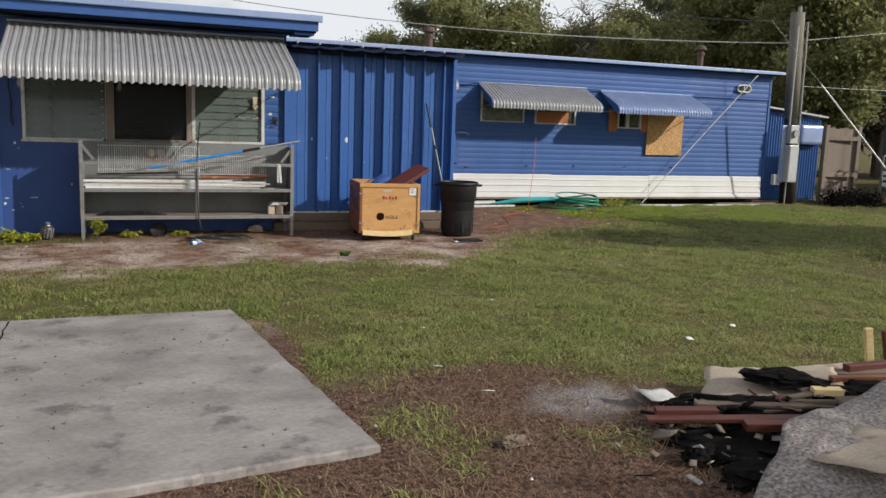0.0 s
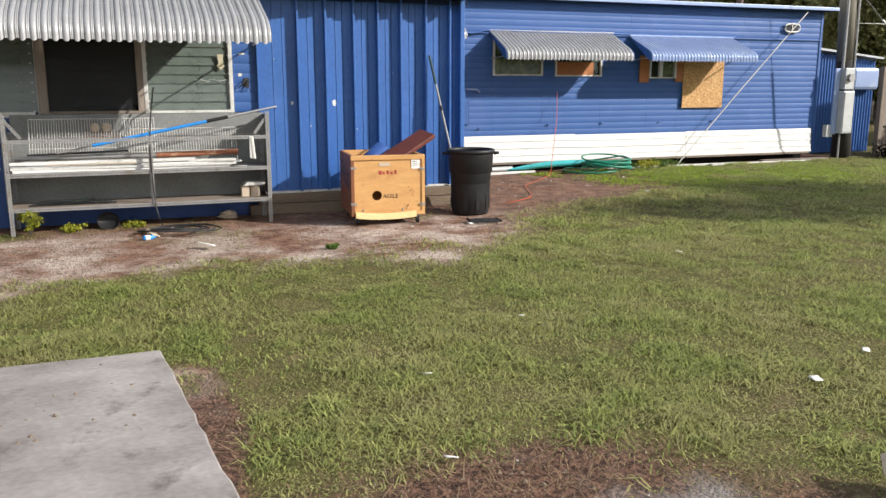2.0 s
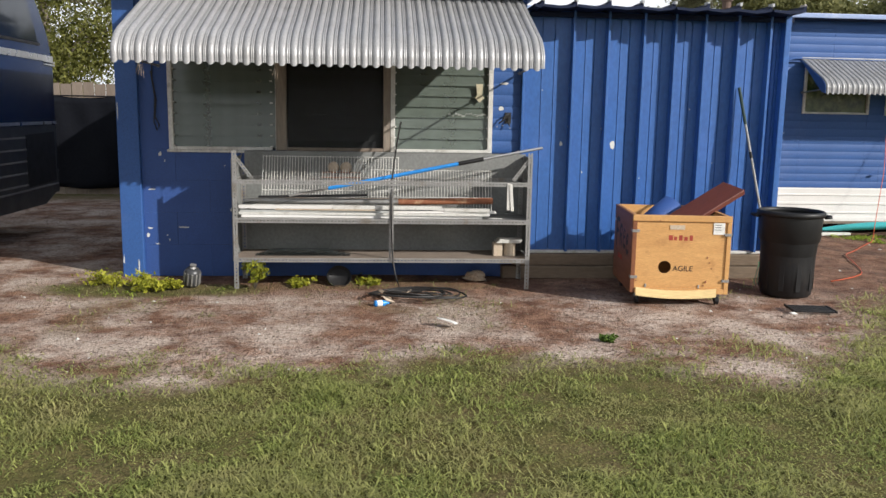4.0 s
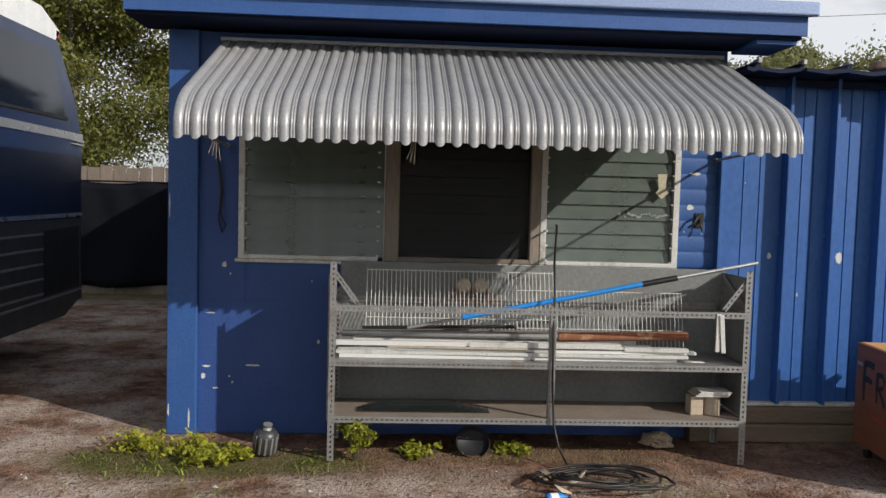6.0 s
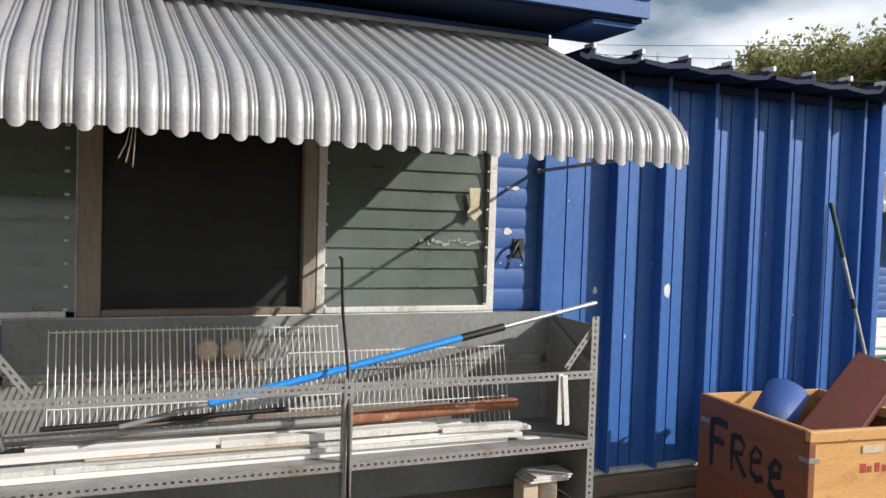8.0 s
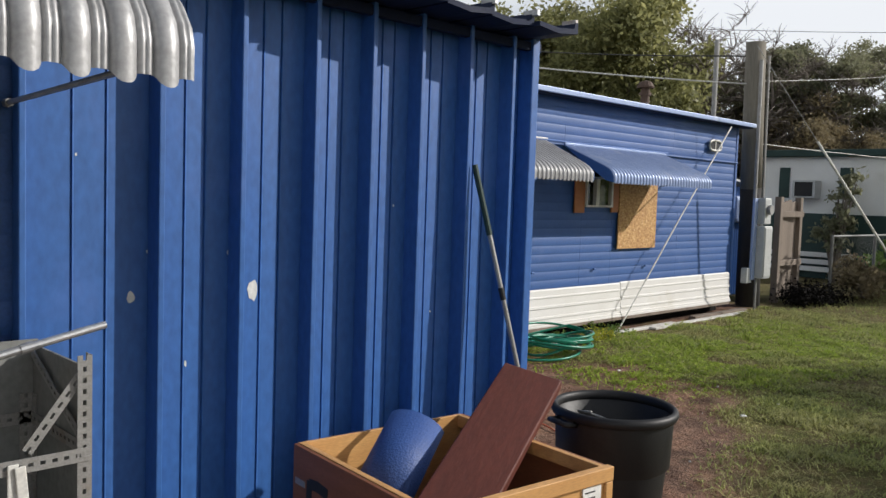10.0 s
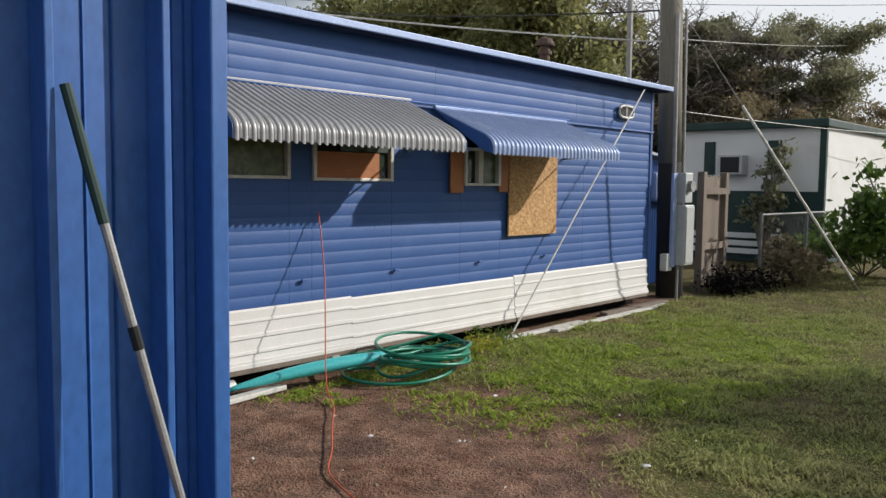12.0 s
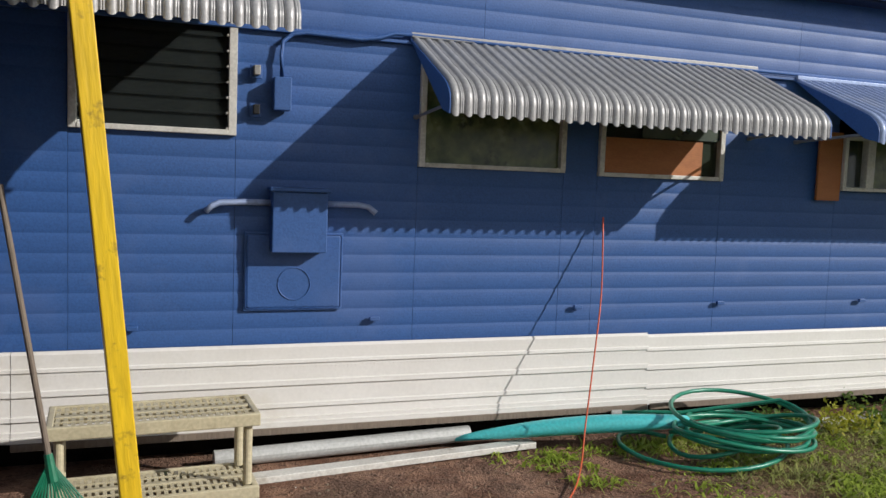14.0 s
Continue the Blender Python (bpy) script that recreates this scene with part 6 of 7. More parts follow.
# ---- bus parked beside the addition ----
def build_bus():
    b = thing("bus", "old dark blue bus with white roof and chrome stripe", "bus")
    X = -2.98
    def side(name, pts, x, depth, mat, label="", parent=b):
        bm = bmesh.new()
        a = [bm.verts.new((x, y, z)) for y, z in pts]
        c = [bm.verts.new((x - depth, y, z)) for y, z in pts]
        bm.faces.new(a)
        bm.faces.new(c[::-1])
        for i in range(len(pts)):
            j = (i + 1) % len(pts)
            bm.faces.new((a[i], a[j], c[j], c[i]))
        bmesh.ops.recalc_face_normals(bm, faces=bm.faces[:])
        return part(name, bm, mat, parent, label)
    side("body", [(6.0, 1.30), (14.42, 1.30), (14.44, 2.05), (14.30, 2.40), (13.85, 2.95), (6.0, 2.95)], X, 2.4, BUS_BLUE)
    side("lower_body", [(6.0, 0.36), (14.0, 0.36), (14.40, 0.50), (14.42, 1.296), (6.0, 1.296)], X + 0.004, 2.4, BUS_GREY, "grey lower side panels")
    side("roof", [(6.0, 2.955), (13.84, 2.955), (13.95, 3.05), (13.55, 3.2), (6.0, 3.3)], X - 0.02, 2.36, BUS_WHITE, "white roof")
    side("chrome_stripe", [(6.0, 2.10), (14.43, 2.06), (14.44, 2.13), (6.0, 2.19)], X + 0.012, 0.03, CHROME, "chrome side stripe")
    for z in (2.02, 2.055):
        side("fin", [(14.15, z), (14.46, z - 0.01), (14.46, z + 0.012), (14.15, z + 0.012)], X + 0.02, 0.03, CHROME)
    side("trim", [(6.0, 1.29), (14.43, 1.31), (14.43, 1.345), (6.0, 1.325)], X + 0.012, 0.03, CHROME)
    for y0, y1 in ((6.3, 8.1), (8.3, 10.1), (10.3, 12.1), (12.3, 13.95)):
        w = side("window", [(y0, 2.27), (y1 + (0.08 if y1 > 13 else 0), 2.27), (y1 - (0.25 if y1 > 13 else 0), 2.82), (y0 + 0.02, 2.86)], X + 0.006, 0.03, BUS_GLASS, "dark tinted window")
        side("window_frame", [(y0 - 0.04, 2.235), (y1 + 0.11, 2.235), (y1 + 0.11, 2.262), (y0 - 0.04, 2.262)], X + 0.014, 0.02, BLACK_PLASTIC, parent=w)
    for k in range(5):
        z = 0.62 + k * 0.135
        side("rib", [(6.0, z), (13.5, z), (13.5, z + 0.02), (6.0, z + 0.02)], X + 0.016, 0.02, GALV)
    side("rib", [(6.0, 0.47), (14.40, 0.57), (14.40, 0.59), (6.0, 0.49)], X + 0.016, 0.02, GALV)
    side("hatch", [(13.52, 0.60), (14.34, 0.62), (14.34, 1.22), (13.52, 1.20)], X + 0.012, 0.02, BLACK_PLASTIC, "dark engine hatch")
    part("marker_lamp", boxed(X - 0.1, X - 0.02, 13.86, 13.95, 2.98, 3.06, 0.01), RED_INK, b, "small red marker lamp")
    part("bumper", boxed(X - 2.3, X - 0.05, 14.44, 14.60, 0.45, 0.75, 0.02), BUS_GREY, b)
    for y in (7.6, 12.2):
        w = part("wheel", rod(bmesh.new(), (X - 0.32, y, 0.48), (X - 0.03, y, 0.48), 0.48, n=28), BLACK_PLASTIC, b)
        part("rim", rod(bmesh.new(), (X - 0.029, y, 0.48), (X - 0.015, y, 0.48), 0.27, n=24), GALV, w)


build_bus()

# ---- back fence with a tarpaulin ----
fence = thing("board_fence", "weathered wooden board fence with dog-eared tops", "fence")
for k in range(60):
    x = -12.0 + k * 0.19
    part("board", boxed(x, x + 0.178, 18.5, 18.52, 0.03, 1.93 + 0.02 * math.sin(k * 1.7), 0.004), WOOD_GREY, fence)
for z in (0.4, 1.5):
    part("rail", boxed(-12, -0.6, 18.521, 18.56, z, z + 0.09), WOOD_GREY, fence)
tb = bmesh.new()
nx, nz = 90, 14
grid = [[tb.verts.new((-11 + 9.8 * i / nx, 18.44 - 0.03 * math.sin(i * 0.55 + 0.25 * j) * (0.4 + j / nz) - 0.02 * math.sin(i * 1.3 - j * 0.4), 1.72 - 0.04 * math.sin(i * 0.22) ** 2 - 1.55 * j / nz)) for j in range(nz + 1)] for i in range(nx + 1)]
for i in range(nx):
    for j in range(nz):
        tb.faces.new((grid[i][j], grid[i + 1][j], grid[i + 1][j + 1], grid[i][j + 1]))
tarp = solo("tarpaulin", tb, TARP, "black tarpaulin hung in folds over the fence", "tarpaulin", smooth=True)
md = tarp.modifiers.new("thickness", "SOLIDIFY")
md.thickness = 0.006
part("hem", rod(bmesh.new(), (-11, 18.43, 1.71), (-1.2, 18.43, 1.71), 0.012, n=6), TARP, tarp)

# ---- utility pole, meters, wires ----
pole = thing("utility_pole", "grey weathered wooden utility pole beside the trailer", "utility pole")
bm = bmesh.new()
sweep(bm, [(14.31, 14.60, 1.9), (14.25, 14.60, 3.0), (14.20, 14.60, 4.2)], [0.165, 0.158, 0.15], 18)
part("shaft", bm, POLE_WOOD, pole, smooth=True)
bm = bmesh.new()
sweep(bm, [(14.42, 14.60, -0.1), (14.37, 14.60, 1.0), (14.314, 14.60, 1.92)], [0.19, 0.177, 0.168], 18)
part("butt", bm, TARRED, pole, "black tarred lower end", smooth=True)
part("conduit", rod(bmesh.new(), (14.08, 14.42, 1.7), (14.09, 14.44, 3.9), 0.03, n=10), GALV, pole, "grey conduit")
part("conduit", rod(bmesh.new(), (14.38, 14.42, 1.2), (14.36, 14.45, 4.0), 0.022, n=10), GALV, pole)
part("conduit", rod(bmesh.new(), (14.02, 14.30, 0.0), (14.02, 14.30, 0.5), 0.02, n=10), GALV, pole)
mt = thing("electric_meter", "grey electric meter box on the utility pole", "electric meter")
part("meter_box", boxed(13.90, 14.12, 14.16, 14.30, 1.36, 1.76, 0.01), METER_GREY, mt)
part("dial", rod(bmesh.new(), (14.01, 14.158, 1.58), (14.01, 14.10, 1.58), 0.075, n=20), GALV, mt, "round glass meter dial")
part("panel_box", boxed(13.88, 14.15, 14.14, 14.30, 0.52, 1.33, 0.012), METER_GREY, mt, "pale breaker panel")
part("panel_door", boxed(13.90, 14.13, 14.128, 14.138, 0.55, 1.30, 0.004), METER_GREY, mt)
part("backing_plate", boxed(13.76, 13.87, 14.26, 14.30, 0.5, 1.75, 0.004), ALU_BLUE, mt)
solo("outlet_box", boxed(13.66, 13.82, 14.28, 14.38, 0.45, 0.68, 0.008), METER_GREY, "small grey outlet box near the pole", "electric box")
tall = thing("far_pole", "slim pale metal mast behind the trailer", "mast")
part("shaft", rod(bmesh.new(), (15.6, 16.0, 0), (15.6, 16.0, 4.6), 0.045, n=10), GALV, tall)
fp = thing("far_pole", "wooden power pole with a transformer behind the roofs", "utility pole")
part("shaft", rod(bmesh.new(), (20.0, 38.0, 0), (20.0, 38.0, 9.6), 0.16, 0.12, n=12), POLE_WOOD, fp)
part("transformer", rod(bmesh.new(), (19.7, 37.7, 7.6), (19.7, 37.7, 8.5), 0.24, n=14), METER_GREY, fp, "grey transformer can")


def wire(a, b, sag, r=0.012, pale=False):
    a, b = Vector(a), Vector(b)
    pts = []
    for k in range(17):
        t = k / 16
        p = a.lerp(b, t)
        p.z -= sag * 4 * t * (1 - t)
        pts.append(p)
    bm = bmesh.new()
    sweep(bm, pts, r, 5)
    solo("overhead_wire", bm, FRAME_WHITE if pale else BLACK_CORD, "thin overhead wire to the utility pole", "wire", group="overhead wires")


wire((14.27, 14.55, 3.55), (1.0, 24.0, 4.9), 0.35, 0.011, True)
wire((14.27, 14.55, 3.6), (44.0, 20.0, 8.0), 0.1, 0.005, True)
wire((14.30, 14.50, 2.62), (34.0, 13.0, 3.2), 0.15, 0.006, True)
wire((14.27, 14.62, 4.0), (20.0, 38.0, 8.9), 0.5)
wire((20.0, 38.0, 9.2), (46.0, 16.0, 9.6), 0.5)
wire((20.0, 38.0, 9.4), (-26.0, 40.0, 9.0), 0.8)
wire((20.0, 38.0, 8.8), (46.0, 16.0, 8.4), 0.5)
guy = thing("guy_wire", "pole guy wire with a pale plastic guard", "guy wire")
G0, G1 = Vector((15.86, 12.38, 0.02)), Vector((13.88, 13.43, 2.60))
part("guard", rod(bmesh.new(), G0 + (G1 - G0) * 0.12, G1, 0.018, n=10), FRAME_WHITE, guy, "pale guard tube")
part("cable", rod(bmesh.new(), G0, G0 + (G1 - G0) * 0.12, 0.008, n=6), GALV, guy)
part("cable", rod(bmesh.new(), G1, G1 + (G1 - G0) * 0.5, 0.006, n=6), GALV, guy)

# ---- yard behind the pole: shed, gate, chain-link fence ----
shed = thing("shed", "small blue shed of corrugated sheet with a lean-to roof", "shed")
def corrugated(x0, x1, y, z0, z1, parent, name="sheet", mat=BLUE_METAL, pitch=0.076):
    bm = bmesh.new()
    n = int((x1 - x0) / pitch * 6)
    lo, hi = [], []
    for k in range(n + 1):
        x = x0 + (x1 - x0) * k / n
        yy = y + 0.012 * math.cos(2 * math.pi * (x - x0) / pitch)
        lo.append(bm.verts.new((x, yy, z0)))
        hi.append(bm.verts.new((x, yy, z1 - 0.10 * (x - x0))))
    for k in range(n):
        bm.faces.new((lo[k], lo[k + 1], hi[k + 1], hi[k]))
    return part(name, bm, mat, parent, smooth=True)
corrugated(13.75, 16.1, 15.5, 0.02, 2.17, shed)
part("side", boxed(16.08, 16.12, 15.52, 18.0, 0.02, 1.92), BLUE_METAL, shed)
part("side", boxed(13.72, 13.75, 15.0, 18.0, 0.02, 2.15), BLUE_METAL, shed)
part("roof", boxed(13.6, 16.25, 15.35, 18.1, 0, 0.04, 0.0, pose(0, 0, 2.20 + 1.36, 0, 5.6, 0)), ROOF_METAL, shed, "dark metal roof edge")
part("hood", boxed(15.32, 16.05, 15.30, 15.46, 1.33, 1.80, 0.07), ALU_BLUE, shed, "pale blue rounded hood")
gate = thing("wooden_gate", "weathered grey plank gate between two posts", "gate")
for x, y in ((15.33, 14.57), (16.45, 14.70)):
    part("post", boxed(x - 0.055, x + 0.055, y - 0.055, y + 0.055, 0, 1.80, 0.008), WOOD_GREY, gate)
for k in range(7):
    x = 15.41 + k * 0.142
    part("plank", boxed(x, x + 0.132, 14.63 + k * 0.014, 14.652 + k * 0.014, 0.05, 1.74 + 0.02 * math.sin(k * 2.1), 0.004), WOOD_GREY, gate)
for z in (0.62, 1.46):
    part("rail", boxed(15.39, 16.40, 14.58, 14.615, z, z + 0.1, 0.004, pose(0, 0, 0, 0, 0, 0)), WOOD_GREY, gate)
ch = thing("chain_link_fence", "low grey chain-link fence with steel posts", "fence")
for x in (16.75, 18.8, 20.9, 23.0, 25.5, 28.0):
    part("post", rod(bmesh.new(), (x, 14.2 - 0.02 * (x - 16.75), 0), (x, 14.2 - 0.02 * (x - 16.75), 1.16), 0.03, n=10), FENCE_GREY, ch)
part("top_rail", rod(bmesh.new(), (16.75, 14.2, 1.14), (28, 13.975, 1.12), 0.02, n=8), FENCE_GREY, ch)
mesh_bm = bmesh.new()
for k in range(150):
    x = 16.75 + k * 0.075
    y = 14.2 - 0.02 * (x - 16.75)
    for s in (1, -1):
        a, b2 = Vector((x, y, 0.04)), Vector((x + s * 0.55, y, 1.12))
        if 16.7 < b2.x < 28:
            w = 0.0022
            vs = [mesh_bm.verts.new(a + Vector((-w, 0, 0))), mesh_bm.verts.new(a + Vector((w, 0, 0))), mesh_bm.verts.new(b2 + Vector((w, 0, 0))), mesh_bm.verts.new(b2 + Vector((-w, 0, 0)))]
            mesh_bm.faces.new(vs)
part("wire_mesh", mesh_bm, FENCE_GREY, ch)

# ---- neighbour's mobile home ----
nb = thing("neighbour_trailer", "white and dark green mobile home behind the fence", "trailer")
NX, NY0, NY1 = 20.8, 14.5, 17.7
part("wall", boxed(NX, 34, NY0, NY1, 1.50, 2.78), NB_WHITE, nb)
part("lower_wall", boxed(NX - 0.012, 33.9, NY0 + 0.05, NY1, 0.62, 1.50), NB_GREEN, nb, "dark green lower wall")
part("lower_side", boxed(NX + 0.02, 33.9, NY0 - 0.01, NY0 + 0.04, 0.62, 1.50), NB_WHITE, nb)
part("crawl_space", boxed(NX + 0.10, 33.8, NY0 + 0.10, NY1, 0.02, 0.62), NB_GREEN, nb)
part("roof", boxed(NX - 0.18, 34.2, NY0 - 0.1, NY1 + 0.15, 2.78, 2.94, 0.02), NB_GREEN, nb, "dark green roof edge")
part("corner_trim", boxed(NX - 0.02, NX + 0.09, NY0 - 0.025, NY0 + 0.10, 0.62, 2.78, 0.005), NB_GREEN, nb)
part("corner_trim", boxed(NX - 0.02, NX + 0.09, NY1 - 0.12, NY1 + 0.02, 0.62, 2.78, 0.005), NB_GREEN, nb)
for y0, y1 in ((16.74, 16.98), (15.34, 15.62)):
    w = part("window", boxed(NX - 0.03, NX + 0.0, y0, y1, 1.84, 2.54, 0.006), NB_GREEN, nb, "narrow dark green shutter")
    part("frame", boxed(NX - 0.036, NX - 0.031, y0 + 0.03, y1 - 0.03, 1.88, 2.50, 0.0), NB_GREEN, w)
a = part("air_conditioner", boxed(NX - 0.34, NX + 0.0, 16.02, 16.54, 1.84, 2.24, 0.012), METER_GREY, nb, "grey window air conditioner")
part("grille", boxed(NX - 0.352, NX - 0.342, 16.08, 16.48, 1.88, 2.20, 0.003), BLACK_PLASTIC, a)
for k in range(3):
    z = 0.18 + k * 0.165
    part("slat", boxed(NX - 0.04, NX - 0.01, 15.2, NY1, z, z + 0.11, 0.006), NB_WHITE, nb, "white skirting slat")

# ---- loose things in the yard ----
tub = thing("plastic_tub", "grey blue plastic storage tub on the lawn", "tub", pose(10.86, 8.15, 0, 0, 0, -20))
tbm = bmesh.new()
pr = [(-0.33, -0.22, 0.0), (0.33, -0.22, 0.0), (0.33, 0.22, 0.0), (-0.33, 0.22, 0.0)]
lo = [tbm.verts.new(p) for p in pr]
hi = [tbm.verts.new((x * 1.15, y * 1.18, 0.36)) for x, y, z in pr]
hi2 = [tbm.verts.new((x * 1.10, y * 1.12, 0.36)) for x, y, z in pr]
lo2 = [tbm.verts.new((x * 0.95, y * 0.95, 0.02)) for x, y, z in pr]
tbm.faces.new(lo[::-1])
tbm.faces.new(lo2)
for i in range(4):
    j = (i + 1) % 4
    tbm.faces.new((lo[i], lo[j], hi[j], hi[i]))
    tbm.faces.new((hi[i], hi[j], hi2[j], hi2[i]))
    tbm.faces.new((hi2[i], hi2[j], lo2[j], lo2[i]))
part("body", tbm, TUB_GREY, tub)
rim = bmesh.new()
for x0, x1, y0, y1 in ((-0.40, 0.40, -0.285, -0.262), (-0.40, 0.40, 0.262, 0.285), (-0.40, -0.375, -0.261, 0.261), (0.375, 0.40, -0.261, 0.261)):
    box(rim, x0, x1, y0, y1, 0.335, 0.40, 0.006)
part("rim", rim, METER_GREY, tub)


# burnt heap with carpet
BURNT = ("charred black lump of timber on the heap", "charred wood", "charred pieces")
crumpled("pale_panel", 18, 10, 0.72, 0.36, 0.045, 2.0, PALE_WOOD, "pale curled panel scorched along one edge", "panel", pose(3.27, 3.62, 0.045, 13, -7, -40), 0.006)
lump("charred_log", (3.66, 3.47, 0.155), (0.21, 0.10, 0.065), 3.3, CHAR, *BURNT, -42)
lump("charred_log", (3.40, 3.33, 0.03), (0.46, 0.16, 0.085), 8.1, CHAR, *BURNT, -35)
lump("charred_log", (4.05, 3.22, 0.08), (0.42, 0.22, 0.11), 5.7, CHAR, *BURNT, -30)
lump("charred_log", (3.02, 3.02, 0.0), (0.36, 0.24, 0.035), 1.9, CHAR, *BURNT, -30)
lump("charred_log", (2.86, 2.72, 0.01), (0.22, 0.13, 0.05), 4.4, CHAR, *BURNT, 15)
lump("burnt_scrap", (1.95, 3.37, 0.02), (0.075, 0.045, 0.035), 6.3, WOOD_SLEEPER, "dark round burnt scrap on the soil", "scrap", "burnt scraps")
lump("burnt_scrap", (2.70, 2.93, 0.04), (0.10, 0.07, 0.06), 9.3, CHAR, "dark round burnt scrap on the soil", "scrap", "burnt scraps")
for a, b, w, t, mat in (((2.70, 3.36, 0.055), (3.75, 2.80, 0.15), 0.075, 0.022, BOARD_RED), ((3.08, 3.08, 0.075), (3.85, 2.70, 0.13), 0.09, 0.04, BOARD_RED),
                        ((2.78, 3.40, 0.07), (3.07, 3.27, 0.085), 0.07, 0.035, BOARD_RED), ((3.05, 3.42, 0.085), (3.72, 3.12, 0.105), 0.06, 0.02, WOOD_SLEEPER),
                        ((3.70, 3.27, 0.135), (3.84, 3.20, 0.14), 0.07, 0.04, SLAT_WOOD), ((3.72, 3.10, 0.13), (4.35, 2.82, 0.17), 0.13, 0.03, WOOD_SLEEPER),
                        ((4.10, 3.42, 0.16), (4.85, 3.30, 0.20), 0.06, 0.07, BOARD_RED), ((3.95, 3.50, 0.15), (4.45, 3.24, 0.19), 0.10, 0.03, WOOD_SLEEPER),
                        ((3.88, 3.62, 0.13), (4.30, 3.52, 0.16), 0.09, 0.03, PALE_WOOD), ((3.90, 3.34, 0.17), (4.28, 3.20, 0.19), 0.05, 0.03, PLY_DARK)):
    long_board("scrap_board", a, b, w, t, mat, "scrap board lying across the burnt heap", "board", "scrap boards on the heap")
r = random.Random(33)
for k in range(22):
    x, y, turn, n = r.uniform(2.75, 3.9), 0.0, math.radians(r.uniform(-62, 10)), r.uniform(0.10, 0.34)
    y = 3.62 - 0.42 * (x - 2.75) + r.uniform(-0.42, 0.06)
    z = 0.02 + 0.09 * max(0.0, 1 - abs(x - 3.5) / 0.8)
    long_board("charred_stick", (x, y, z), (x + n * math.cos(turn), y + n * math.sin(turn), z + r.uniform(-0.01, 0.05)), r.uniform(0.012, 0.04), r.uniform(0.008, 0.022), r.choice((CHAR, CHAR, CHAR, WOOD_SLEEPER, BOARD_RED)), "burnt stick lying in the heap", "charred wood", "burnt sticks")
solo("upright_stick", boxed(-0.022, 0.022, -0.018, 0.018, -0.10, 0.27, 0.004), SLAT_WOOD, "short pale timber standing up from the heap", "timber", at=pose(4.43, 3.54, 0.13, 2, -9, -25))
solo("upright_stick", boxed(-0.025, 0.025, -0.02, 0.02, -0.12, 0.22, 0.004), BOARD_RED, "short red brown timber standing up from the heap", "timber", at=pose(4.66, 3.60, 0.14, 3, -12, -25))


def build_carpet():
    """A heavy rug with a soft fold, thrown down at a slant."""
    bm = bmesh.new()
    corner = Vector((3.12, 2.82, 0.26)), Vector((4.60, 3.10, 0.30)), Vector((2.42, 2.34, 0.08)), Vector((3.75, 1.55, 0.10))
    n, k = 46, 40
    grid = []
    for i in range(n + 1):
        col = []
        for j in range(k + 1):
            x, y = 1.7 * i / n, 1.2 * j / k
            p = corner[0].lerp(corner[1], i / n).lerp(corner[2].lerp(corner[3], i / n), j / k)
            p.z += 0.07 * noise.noise((x * 1.6, y * 1.6, 4)) + 0.012 * noise.noise((x * 7, y * 7, 9)) - 0.02 * math.exp(-x * 7) - 0.02 * math.exp(-y * 9)
            p.x += 0.04 * noise.noise((x * 2, y * 3, 2))
            p.z = max(p.z, 0.035)
            col.append(bm.verts.new(p))
        grid.append(col)
    for i in range(n):
        for j in range(k):
            bm.faces.new((grid[i][j], grid[i + 1][j], grid[i + 1][j + 1], grid[i][j + 1]))
    bmesh.ops.recalc_face_normals(bm, faces=bm.faces[:])
    ob = solo("carpet", bm, CARPET, "grey brown looped carpet thrown over the heap", "carpet", smooth=True)
    sd = ob.modifiers.new("thickness", "SOLIDIFY")
    sd.thickness = 0.014


build_carpet()
crumpled("cardboard", 6, 5, 0.5, 0.34, 0.02, 9.0, PALE_WOOD, "flat piece of pale cardboard on the carpet", "cardboard", pose(3.0, 2.16, 0.235, -8, -3, 22), 0.008)
r = random.Random(21)
for k in range(64):
    x, y = r.gauss(2.92, 0.36), r.gauss(3.0, 0.30)
    s = r.uniform(0.012, 0.045) if k % 7 else 0.08
    crumpled("scrap", 3, 3, s * 1.6, s, 0.03, k + 0.5, r.choice((CHAR, CHAR, WOOD_GREY, PALE_WOOD, ASH, WOOD_SLEEPER)), "small burnt scrap scattered beside the heap", "scrap",
             pose(x, y, 0.03 + r.random() * 0.04, r.uniform(-30, 30), r.uniform(-30, 30), r.uniform(0, 360)), 0.006)
for k in range(46):
    f = r.random()
    x, y = 3.0 + 1.30 * f + r.gauss(0, 0.10), 3.36 - 0.14 * f + r.gauss(0, 0.10)
    s = r.uniform(0.02, 0.06)
    crumpled("scrap", 3, 3, s * 1.7, s, 0.05, k + 70.5, r.choice((CHAR, CHAR, CHAR, CHAR, WOOD_SLEEPER, WOOD_GREY, BOARD_RED)), "small burnt scrap lying on the heap", "scrap",
             pose(x, y, 0.09 + 0.07 * f + r.random() * 0.02, r.uniform(-16, 16), r.uniform(-16, 16), r.uniform(0, 360)), 0.01)
crumpled("paper_scrap", 6, 5, 0.20, 0.11, 0.08, 1.5, FRAME_WHITE, "crumpled white sheet beside the heap", "paper", pose(2.93, 3.64, 0.03, 12, 5, 5), 0.006)
